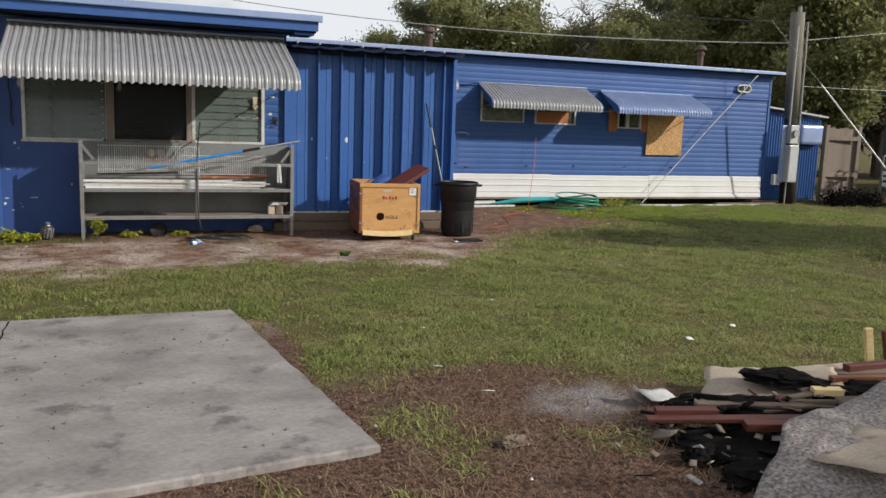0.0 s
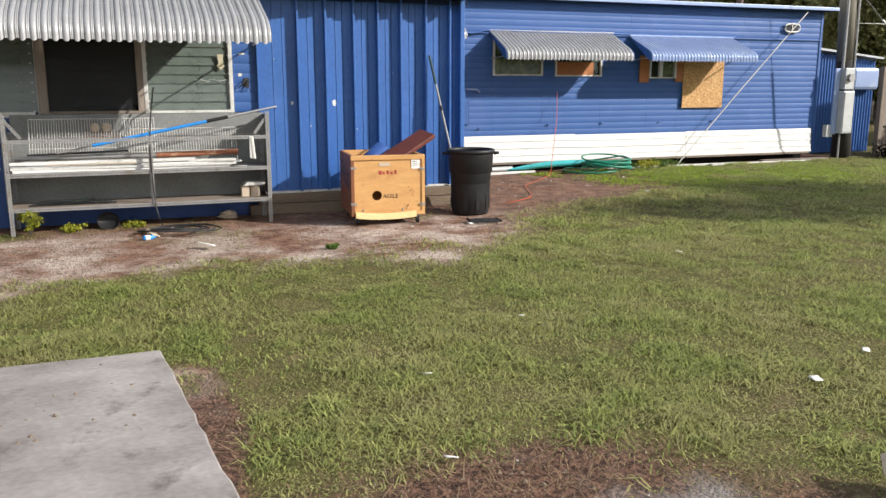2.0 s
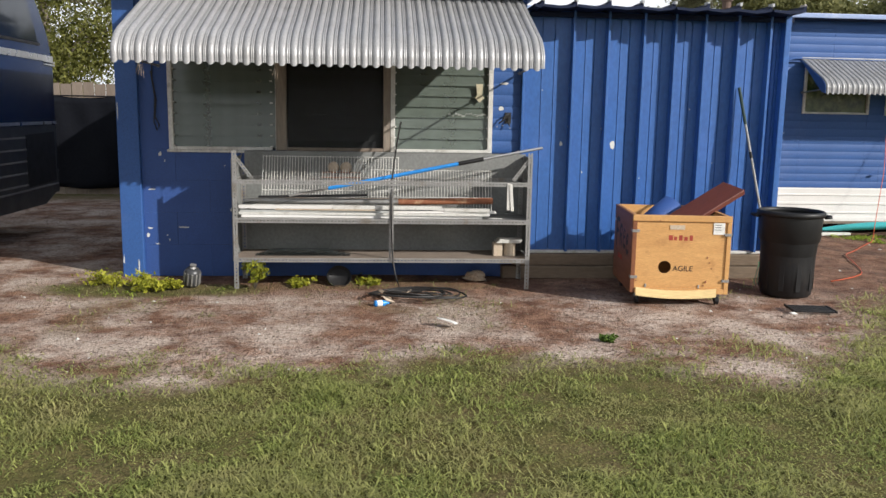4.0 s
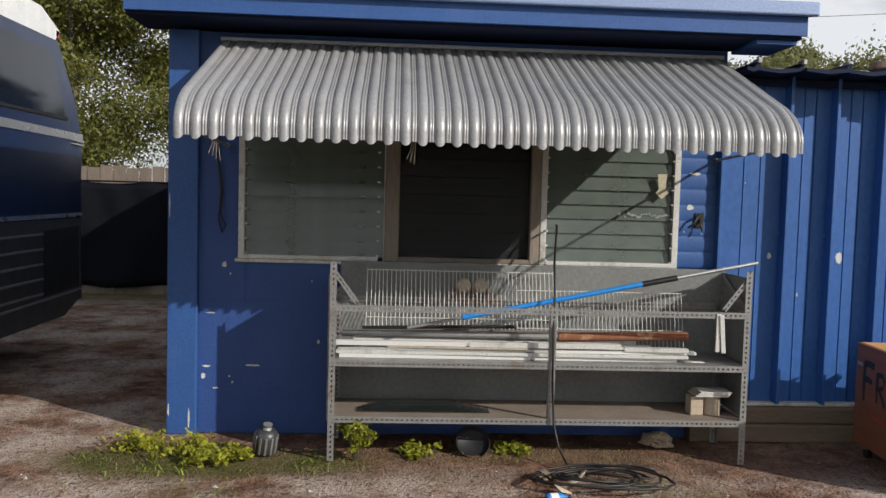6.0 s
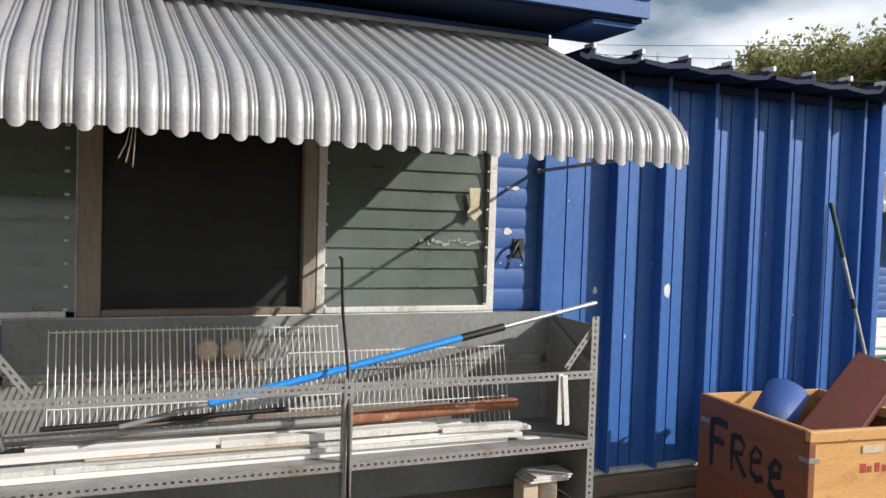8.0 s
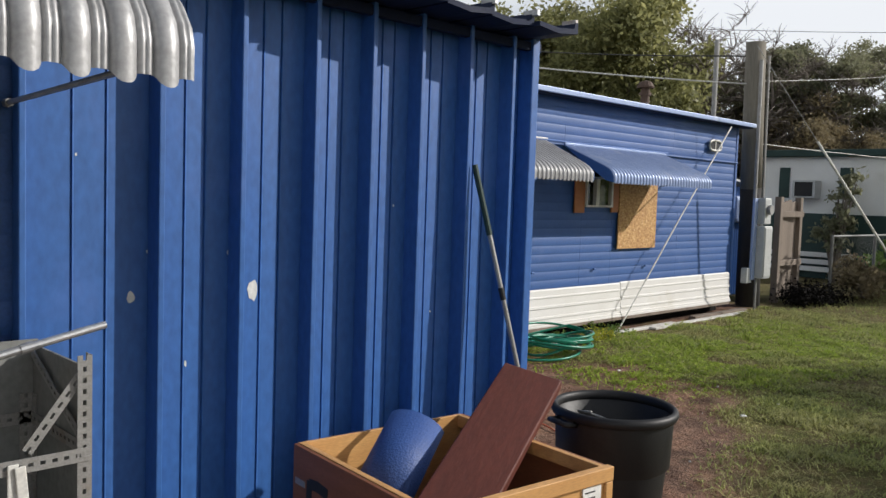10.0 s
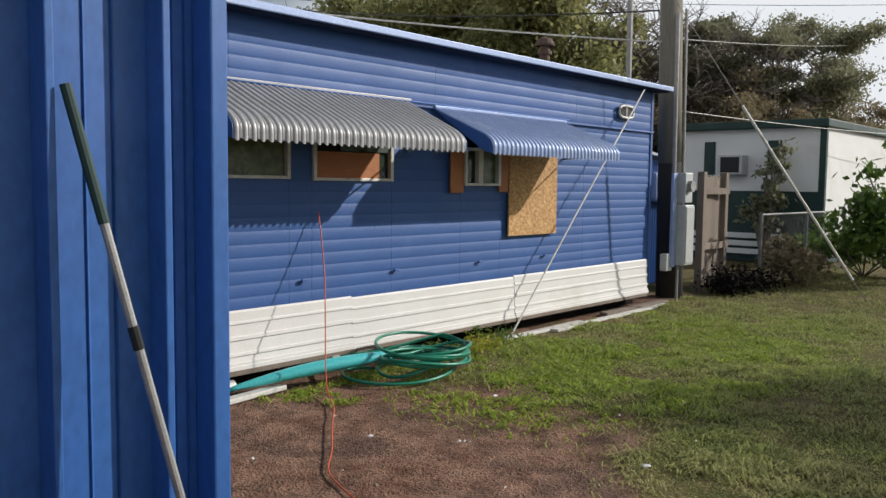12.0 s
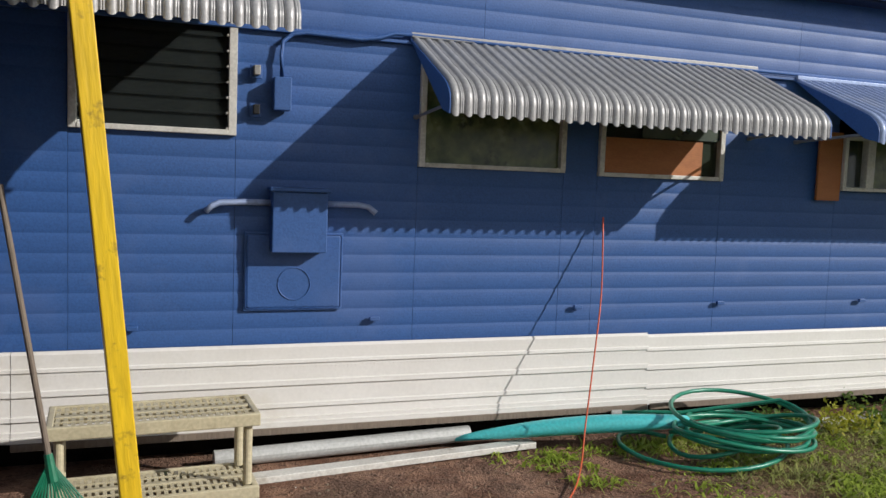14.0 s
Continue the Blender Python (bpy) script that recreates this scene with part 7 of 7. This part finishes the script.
for x, y, s in ((4.7, 5.03, 0.035), (4.06, 4.78, 0.035), (5.44, 7.7, 0.04), (2.06, 4.64, 0.03), (2.17, 4.12, 0.035), (1.63, 9.45, 0.085), (2.30, 5.6, 0.025), (0.1, 6.2, 0.02), (7.6, 11.4, 0.03), (6.9, 12.9, 0.035), (4.26, 9.73, 0.03), (3.2, 6.4, 0.025), (6.3, 6.1, 0.03), (8.2, 12.9, 0.03)):
    tagged(crumpled("paper_scrap", 4, 3, s * 1.5, s, 0.02, x, PAPER, "small pale litter scrap lying on the ground", "litter", pose(x, y, 0.03, 10, -8, x * 90), 0.004), group="litter scraps")


# ---- plants ----
def leaf_cloud(centres, radii, per, size, seed, flat=1.0):
    """Small leaf quads scattered through clumps."""
    rs = np.random.RandomState(seed)
    cs = np.repeat(np.asarray(centres), per, 0)
    rad = np.repeat(np.asarray(radii), per, 0)
    n = len(cs)
    d = rs.normal(size=(n, 3)) * 0.58
    d[:, 2] *= flat
    p = cs + d * rad[:, None]
    s = size * (0.6 + 0.8 * rs.rand(n))[:, None]
    u = rs.normal(size=(n, 3))
    u /= np.linalg.norm(u, axis=1)[:, None]
    v = np.cross(u, rs.normal(size=(n, 3)))
    v /= np.linalg.norm(v, axis=1)[:, None]
    quad = np.stack([p - u * s, p + v * s * 0.5, p + u * s, p - v * s * 0.5], 1)
    me = bpy.data.meshes.new("crown")
    me.vertices.add(n * 4)
    me.vertices.foreach_set("co", quad.astype(np.float32).reshape(-1))
    me.loops.add(n * 4)
    me.loops.foreach_set("vertex_index", np.arange(n * 4, dtype=np.int32))
    me.polygons.add(n)
    me.polygons.foreach_set("loop_start", np.arange(n, dtype=np.int32) * 4)
    me.update(calc_edges=True)
    return me


def tree(name, height, spread, bare, clumps, per, size, leaf, seed, label, flat=0.75, limbs=9, twigs=4, thick=1.0):
    """Tapered trunk, forked limbs and a ragged crown of leaf clumps at their ends."""
    rs = random.Random(seed)
    t = thing(name, label, "tree")
    bm = bmesh.new()
    trunk = [Vector((0, 0, -0.1))]
    for k in range(1, 8):
        trunk.append(Vector((0.02 * height * rs.uniform(-1, 1) * k / 7, 0.02 * height * rs.uniform(-1, 1) * k / 7, height * 0.92 * k / 7)))
    sweep(bm, trunk, [0.022 * height * (1 - 0.11 * k) for k in range(8)], 9)
    part("trunk", bm, BARK, t, smooth=True)
    centres, radii = [], []
    for k in range(limbs):
        f = bare + (1 - bare) * (k + 0.5) / limbs
        base = trunk[0].lerp(trunk[-1], f)
        base = trunk[min(7, int(f * 7))].lerp(trunk[min(7, int(f * 7) + 1)], f * 7 - int(f * 7))
        a = k * 2.4 + rs.uniform(-0.5, 0.5)
        reach = spread * (0.55 + 0.45 * rs.random()) * math.sin(math.pi * min(1, 0.25 + 0.75 * (1 - (f - bare) / (1 - bare)) ** 0.8)) ** 0.6
        tip = base + Vector((math.cos(a) * reach, math.sin(a) * reach, height * rs.uniform(0.02, 0.16)))
        mid = base.lerp(tip, 0.5) + Vector((0, 0, 0.04 * height * rs.uniform(-0.5, 1)))
        lm = bmesh.new()
        w = 0.009 * height * (1.2 - f)
        sweep(lm, [base, mid, tip], [w, w * 0.65, w * 0.2], 6)
        for _ in range(twigs):
            q = base.lerp(tip, rs.uniform(0.4, 0.95))
            e = q + Vector((rs.uniform(-1, 1), rs.uniform(-1, 1), rs.uniform(-0.2, 0.9))) * spread * 0.3
            sweep(lm, [q, q.lerp(e, 0.5) + Vector((0, 0, 0.05)), e], [w * 0.35 * thick, w * 0.24 * thick, w * 0.14 * thick], 5)
            centres.append(e)
            radii.append(spread * rs.uniform(0.10, 0.20))
        part("limb", lm, BARK, t, smooth=True)
        for _ in range(max(1, clumps // limbs)):
            q = base.lerp(tip, rs.uniform(0.45, 1.05)) + Vector((rs.gauss(0, 0.12), rs.gauss(0, 0.12), rs.gauss(0.04, 0.07))) * spread
            centres.append(q)
            radii.append(spread * rs.uniform(0.11, 0.25))
    if per:
        me = leaf_cloud([tuple(c) for c in centres], radii, per, size, seed, flat)
        me.materials.append(leaf)
        cr = new("crown", me)
        cr.parent = t
    return t


trees = [tree("pine_tree", 10, 3.3, 0.45, 150, 210, 0.085, PINE_LEAF, 1, "tall pine with dark green needle clumps and bare trunk", 0.6),
         tree("pine_tree", 10.5, 2.7, 0.42, 150, 210, 0.085, PINE_LEAF, 2, "tall pine with dark green needle clumps and bare trunk", 0.6, 11),
         tree("oak_tree", 8, 4.0, 0.25, 190, 220, 0.10, OAK_LEAF, 3, "broad olive green oak with a dense uneven crown", 0.8, 12),
         tree("oak_tree", 7, 3.4, 0.2, 180, 220, 0.09, OAK_LEAF, 4, "broad olive green oak with a dense uneven crown", 0.85, 12),
         tree("bare_tree", 9.5, 3.4, 0.25, 12, 0, 0.1, OAK_LEAF, 5, "leafless tree with many thin grey branches", 0.8, 22, 22, 2.0),
         tree("russet_tree", 7.5, 3.2, 0.2, 90, 130, 0.09, RUSSET_LEAF, 6, "small tree with sparse russet brown foliage", 0.8, 11)]
trees.append(tree("oak_tree", 7, 3.4, 0.12, 175, 330, 0.045, FENCE_TREE_LEAF, 14, "dense leafy green tree behind the board fence", 0.85, 14))
HOME = ((37.3, 19.8), 0.76), ((33.6, 22.9), 0.72), ((26.5, 31.5), 1.0), ((17.0, 38.5), 1.05), ((30.6, 24.3), 0.88), ((32.5, 20.9), 0.62), ((-6.4, 23.2), 0.92)
for ob, ((x, y), s) in zip(trees, HOME):
    ob.matrix_world = pose(x, y, 0, 0, 0, 40) @ Matrix.Scale(s, 4)
PLACES = ((2, 26.6, 27.0, 1.02), (3, 21.0, 30.2, 0.84), (3, 25.9, 24.6, 1.0), (2, 20.5, 36.0, 0.76), (0, 27.5, 31.0, 0.84), (1, 25.0, 33.5, 0.70), (4, 19.4, 31.8, 0.74), (4, 32.3, 23.0, 0.80),
          (4, 33.6, 25.2, 0.86), (4, 34.0, 20.3, 0.72), (4, 35.6, 21.0, 0.74), (4, 29.6, 25.6, 0.86), (4, 31.4, 22.2, 0.74), (4, 27.9, 23.9, 0.80), (4, 33.0, 21.6, 0.76), (5, 36.4, 19.0, 0.62), (5, 34.2, 23.0, 0.8), (1, 34.6, 21.6, 0.68), (0, 31.8, 24.6, 0.62), (3, 38.5, 17.6, 0.56), (3, 39.5, 16.0, 0.42),
          (3, 28.5, 26.5, 0.56), (3, 31.0, 25.0, 0.50), (5, 35.2, 22.8, 0.60), (3, 36.8, 20.9, 0.50), (3, 33.4, 24.1, 0.52), (5, 28.6, 24.6, 0.66), (3, 41.0, 14.4, 0.34),
          (2, 29.0, 30.5, 0.98), (0, 16.2, 42.5, 0.78), (2, 24.0, 38.0, 0.82), (3, 9.5, 46.0, 0.72), (3, 12.6, 41.5, 0.74), (1, 31.5, 29.5, 0.80),
          (6, -3.2, 25.5, 1.0), (6, -8.8, 25.5, 1.1), (6, -11.8, 22.5, 1.1), (3, -15.0, 28.0, 1.1))
for i, x, y, s in PLACES:
    copy_thing(trees[i], pose(x, y, 0, 0, 0, (x * 37 + y * 11) % 360) @ Matrix.Scale(s / HOME[i][1], 4))
# unseen oaks added on the sunward side, so their crowns shade part of the yard
for i, x, y, s in ((3, 17.2, 3.9, 0.75), (2, 11.6, -7.4, 0.85)):
    copy_thing(trees[i], pose(x, y, 0, 0, 0, x * 50) @ Matrix.Scale(s / HOME[i][1], 4))


def shrub(name, x, y, h, w, per, seed, leaf, label, size=0.05):
    rs = random.Random(seed)
    t = thing(name, label, "shrub", pose(x, y, 0))
    centres, radii = [], []
    for k in range(9):
        a, rr = rs.uniform(0, 6.28), w * rs.uniform(0.2, 1)
        tip = Vector((math.cos(a) * rr, math.sin(a) * rr, h * rs.uniform(0.5, 1.0)))
        bm = bmesh.new()
        sweep(bm, [(0, 0, -0.02), tip * 0.5 + Vector((0, 0, 0.1 * h)), tip], [0.018 * h, 0.012 * h, 0.004 * h], 6)
        part("stem", bm, BARK, t, smooth=True)
        for _ in range(4):
            centres.append(tuple(tip * rs.uniform(0.55, 1.05) + Vector((rs.gauss(0, .12), rs.gauss(0, .12), rs.gauss(0, .06))) * w))
            radii.append(w * rs.uniform(0.12, 0.3))
    me = leaf_cloud(centres, radii, per, size, seed, 0.8)
    me.materials.append(leaf)
    c = new("foliage", me)
    c.parent = t


shrub("green_shrub", 18.6, 12.6, 2.15, 1.1, 55, 3, SHRUB_LEAF, "bushy green shrub with bare lower stems", 0.085)
shrub("green_shrub", 20.2, 15.4, 2.5, 0.55, 40, 5, PINE_LEAF, "dark climbing shrub against the white trailer", 0.06)
shrub("low_shrub", 19.6, 13.4, 0.9, 1.1, 70, 8, SHRUB_LEAF, "low tangled yellow green bush by the fence", 0.06)
shrub("low_shrub", 17.6, 13.9, 0.7, 0.8, 60, 9, RUSSET_LEAF, "low tangled brown weeds by the fence", 0.05)
shrub("garden_weed", -0.02, 10.80, 0.22, 0.12, 22, 11, WEED_LEAF, "leafy green weed at the foot of the rack", 0.016)
for k, (x, y, h) in enumerate(((-1.05, 10.86, 0.16), (-0.85, 10.72, 0.13), (-1.3, 10.95, 0.16), (-0.72, 10.82, 0.10), (0.35, 10.9, 0.10), (0.95, 10.95, 0.10), (9.4, 14.15, 0.28), (9.9, 14.2, 0.22), (9.1, 14.2, 0.2), (2.63, 9.07, 0.05))):
    shrub("garden_weed", x, y, h * 0.55, h * 1.2, 14, 20 + k, WEED_LEAF if k < 7 else SHRUB_LEAF, "low yellow green weed growing from bare soil", 0.017)
nest = leaf_cloud([(15.75, 14.1, 0.12), (16.05, 14.15, 0.16), (15.5, 14.2, 0.2), (16.35, 14.1, 0.1), (15.35, 14.15, 0.12)], [0.32, 0.36, 0.3, 0.3, 0.25], 700, 0.028, 77, 0.5)
nest.materials.append(CHAR)
tagged(new("tangled_netting", nest), "dark heap of tangled netting beside the gate", "netting")

# lawn
def scatter(n, x0, x1, y0, y1, seed, test):
    rs = np.random.RandomState(seed)
    x, y = rs.uniform(x0, x1, n), rs.uniform(y0, y1, n)
    keep = rs.rand(n) < test(x, y)
    return x[keep], y[keep]


def on_lawn(x, y):
    slab = (x < np.interp(y, [3.49, 6.41], [1.33, 1.03])) & (y > 3.36) & (y < 6.40 + 0.01 * x) & (x > -4.2)
    house = ((y > 11.3) & (x < 4.85)) | (y > 14.2) & (x < 13.7)
    return np.where(slab | house, 0, grass_cover(x, y) * (0.35 + 0.85 * ramp(fractal(x, y, 41, 0.22), 0.34, 0.62)) * (0.5 + 0.65 * ramp(fractal(x, y, 43, 0.9), 0.34, 0.56)))


for k, (n, area, h, w) in enumerate(((430000, (-3.0, 8.0, 2.6, 9.0), 0.032, 0.0064), (230000, (3.0, 14.5, 8.0, 14.4), 0.038, 0.0085), (70000, (7.5, 20.0, 5.0, 14.2), 0.045, 0.011), (30000, (-5.0, 3.5, 6.6, 11.3), 0.038, 0.006))):
    x, y = scatter(n, *area, 50 + k, on_lawn)
    blades("lawn_grass", x, y, h, w, GRASS_LEAF, "short patchy lawn of yellow green blades", "grass", 60 + k, 2.1)
x, y = scatter(26000, -0.5, 4.2, 1.5, 7.0, 90, lambda x, y: (1 - grass_cover(x, y)) * 0.8 * ~((x < 1.25) & (y > 3.3) & (y < 6.42)))
blades("dead_straw", x, y, 0.034, 0.0048, DRY_LEAF, "dry straw and dead leaf litter on bare soil", "litter", 91, 3.2)
x, y = scatter(7000, -4.5, 9.5, 8.0, 14.0, 93, lambda x, y: (1 - grass_cover(x, y)) * 0.55 * ~((x < 4.85) & (y > 11.2)))
blades("dead_straw", x, y, 0.022, 0.005, DRY_LEAF, "dry straw and dead leaf litter on bare soil", "litter", 94, 3.2)


def lush(x, y):
    here = ramp(np.hypot((x - 10.7) / 3.1, (y - 12.9) / 1.7), 1.1, 0.5) * ramp(fractal(x, y, 88, 0.5), 0.36, 0.56)
    foot = 0.7 * ramp(np.hypot((x - 8.3) / 1.9, (y - 13.95) / 0.38), 1.1, 0.5) * ramp(fractal(x, y, 87, 0.3), 0.45, 0.62)
    here = np.maximum(here, foot)
    left = 0.16 * ramp(np.hypot((x + 1.0) / 0.9, (y - 10.7) / 0.3), 1.1, 0.5) * ramp(fractal(x, y, 89, 0.25), 0.5, 0.65)
    return np.where(((y > 11.25) & (x < 4.85)) | (y > 14.25), 0, np.maximum(here, left))


x, y = scatter(260000, -2.2, 14.2, 10.3, 14.3, 95, lush)
blades("lush_weeds", x, y, 0.036, 0.014, LUSH_LEAF, "bright green broad-leaved weeds growing in clumps", "weeds", 96, 2.3)


# clods, pebbles and leaf crumbs on bare soil
def crumbs(name, x, y, size, mat, label, seed, level=None):
    rs = np.random.RandomState(seed)
    n = len(x)
    s = size * (0.35 + rs.rand(n) ** 3 * 2.2)
    base = np.array([(1, 0, 0), (0, 1, 0), (-1, 0, 0), (0, -1, 0), (0, 0, 0.75)], float)
    v = base[None] * s[:, None, None] * (0.6 + 0.8 * rs.rand(n, 5, 1))
    a = rs.rand(n) * 6.28
    c, d = np.cos(a)[:, None], np.sin(a)[:, None]
    v[:, :, 0], v[:, :, 1] = v[:, :, 0] * c - v[:, :, 1] * d, v[:, :, 0] * d + v[:, :, 1] * c
    v += np.stack([x, y, ground_height(x, y) - 0.002 if level is None else x * 0 + level], -1)[:, None]
    me = bpy.data.meshes.new(name)
    f = (np.arange(n)[:, None, None] * 5 + np.array([(0, 1, 4), (1, 2, 4), (2, 3, 4), (3, 0, 4)])[None]).reshape(-1, 3)
    me.from_pydata(v.reshape(-1, 3).tolist(), [], f.tolist())
    me.materials.append(mat)
    tagged(new(name, me), label, "litter", kind="stuff")


def bare(x, y):
    return (1 - grass_cover(x, y)) * ~((x < 4.85) & (y > 11.2)) * ~((x < 1.25) & (y > 3.3) & (y < 6.42))


x, y = scatter(9000, -0.5, 4.4, 1.6, 6.8, 101, bare)
crumbs("soil_crumbs", x, y, 0.006, WOOD_SLEEPER, "dark clods and bark crumbs on bare soil", 102)
x, y = scatter(9000, -5, 10, 7.8, 14.2, 103, bare)
crumbs("soil_crumbs", x, y, 0.007, WOOD_SLEEPER, "dark clods and bark crumbs on bare soil", 104)
x, y = scatter(1100, -4, 9, 2.0, 14.0, 105, bare)
crumbs("pale_pebbles", x, y, 0.008, FRAME_WHITE, "small pale pebbles and shell bits on soil", 106)


x, y = scatter(950, -3.5, 1.0, 3.6, 6.35, 107, lambda x, y: (x < 0.98) * ramp(fractal(x, y, 51, 0.6), 0.35, 0.6))
crumbs("slab_litter", x, y, 0.007, WOOD_SLEEPER, "dry leaf crumbs and dirt specks on concrete", 108, 0.045)


# ---- chips, stickers and loose ends on the walls ----
def chip(x, z, w, h, y, seed, mat=None, label="bare pale patch where paint has flaked", name="paint_chip"):
    """A thin flake scar with an uneven outline."""
    rs = random.Random(seed)
    bm = bmesh.new()
    pts = [(x + w / 2 * (0.65 + 0.5 * rs.random()) * math.cos(a), z + h / 2 * (0.65 + 0.5 * rs.random()) * math.sin(a)) for a in [2 * math.pi * k / 11 for k in range(11)]]
    f = bm.faces.new([bm.verts.new((px, y, pz)) for px, pz in pts])
    e = bmesh.ops.extrude_face_region(bm, geom=[f])
    bmesh.ops.translate(bm, verts=[v for v in e["geom"] if isinstance(v, bmesh.types.BMVert)], vec=(0, -0.0012, 0))
    bmesh.ops.recalc_face_normals(bm, faces=bm.faces[:])
    return bm, mat or CHIPPED, name, label


for owner, marks in ((add, ((2.19, 1.80, 0.075, 0.022, AY - 0.0145), (2.165, 1.575, 0.05, 0.04, AY - 0.0145), (2.18, 1.42, 0.012, 0.012, AY - 0.0145), (2.25, 1.40, 0.014, 0.01, AY - 0.0145), (2.13, 1.41, 0.01, 0.01, AY - 0.0145),
                            (-0.92, 1.12, 0.03, 0.045, AY - 0.0062), (-0.88, 1.06, 0.012, 0.02, AY - 0.0062), (-1.03, 0.445, 0.06, 0.014, AY - 0.0062), (-0.73, 0.455, 0.11, 0.014, AY - 0.0048), (-1.05, 0.38, 0.035, 0.04, AY - 0.0062),
                            (-0.88, 0.38, 0.014, 0.014, AY - 0.0062), (-0.86, 0.34, 0.012, 0.02, AY - 0.0062), (-0.3, 0.62, 0.018, 0.03, AY - 0.0048), (-1.00, 0.80, 0.07, 0.012, AY - 0.0062), (-0.97, 0.30, 0.05, 0.008, AY - 0.0062),
                            (-1.13, 0.10, 0.012, 0.14, AY - 0.0555), (-1.262, 0.16, 0.012, 0.09, AY - 0.0555), (-1.262, 1.5, 0.008, 0.2, AY - 0.0555), (-0.35, 1.02, 0.01, 0.012, AY - 0.0048))),
                     (metal, ((3.23, 1.255, 0.045, 0.085, AY + 0.0195), (2.74, 1.26, 0.03, 0.045, AY + 0.0195), (3.12, 1.41, 0.012, 0.02, AY + 0.0195), (2.80, 1.42, 0.012, 0.016, AY + 0.0195), (2.95, 1.0, 0.01, 0.03, AY + 0.0195),
                              (3.5, 0.95, 0.012, 0.02, AY + 0.0195), (3.95, 1.6, 0.01, 0.012, AY + 0.0195), (4.2, 1.1, 0.008, 0.012, AY + 0.0195), (4.1, 0.62, 0.012, 0.02, AY + 0.0195), (2.55, 1.75, 0.008, 0.012, AY + 0.0195)))):
    for k, (x, z, w, h, y) in enumerate(marks):
        bm, mt_, nm, lb = chip(x, z, w, h, y, k + 5)
        part(nm, bm, mt_, owner, lb)
st_ = bmesh.new()
vs = [st_.verts.new((x, AY - 0.041, z)) for x, z in ((1.928, 1.79), (1.99, 1.792), (1.984, 1.69), (2.005, 1.668), (1.962, 1.625), (1.918, 1.665), (1.938, 1.69))]
f = st_.faces.new(vs)
e = bmesh.ops.extrude_face_region(st_, geom=[f])
bmesh.ops.translate(st_, verts=[v for v in e["geom"] if isinstance(v, bmesh.types.BMVert)], vec=(0, 0.004, 0))
bmesh.ops.recalc_face_normals(st_, faces=st_.faces[:])
solo("peeling_sticker", st_, BEIGE, "yellowed paper tag stuck on the louvres", "sticker")
smear = bpy.data.objects.get("window_5")
rs = random.Random(12)
for k in range(17):
    x, w = 1.69 + 0.32 * (k / 16) ** 0.8, rs.uniform(0.012, 0.045)
    z = 1.513 + rs.uniform(-0.012, 0.012)
    bm, _, _, _ = chip(x, z, w, rs.uniform(0.010, 0.026), AY - 0.0055 + (z - 1.5325) * 0.158 - 0.0001 * k, 90 + k)
    part("paint_smear", bm, SMEAR, smear, "pale smear on the glass")
hk = thing("wall_bracket", "black metal hose hook on the siding strip", "bracket")
bm = bmesh.new()
sweep(bm, [(2.24, AY - 0.02, 1.53), (2.20, AY - 0.06, 1.51), (2.17, AY - 0.07, 1.46), (2.14, AY - 0.06, 1.44)], 0.008, 6)
sweep(bm, [(2.235, AY - 0.02, 1.50), (2.23, AY - 0.05, 1.46), (2.24, AY - 0.06, 1.42)], 0.007, 6)
part("hook", bm, BLACK_CORD, hk)
part("plate", boxed(2.20, 2.26, AY - 0.022, AY - 0.0145, 1.44, 1.54, 0.002), BLACK_CORD, hk)
bm = bmesh.new()
sweep(bm, [(-0.955, AY - 0.03, 2.0), (-0.96, AY - 0.03, 1.8), (-0.93, AY - 0.03, 1.6), (-0.945, AY - 0.03, 1.45), (-0.91, AY - 0.03, 1.38), (-0.93, AY - 0.03, 1.33), (-0.955, AY - 0.03, 1.40), (-0.94, AY - 0.03, 1.62), (-0.97, AY - 0.03, 1.85)], 0.006, 6)
solo("hanging_cable", bm, BLACK_CORD, "looped dark cable hanging on the blue wall", "cable", smooth=True)
for x, n in ((-0.74, 4), (0.27, 3)):
    bm = bmesh.new()
    for k in range(n):
        sweep(bm, [(x + 0.008 * k, 10.16, 1.88), (x + 0.012 * k - 0.01, 10.16, 1.83), (x + 0.02 * k - 0.03, 10.17, 1.785 - 0.012 * k)], 0.0012, 5)
    solo("frayed_string", bm, PALE_WOOD, "frayed pale string hanging from the awning", "string", group="strings under the awning")
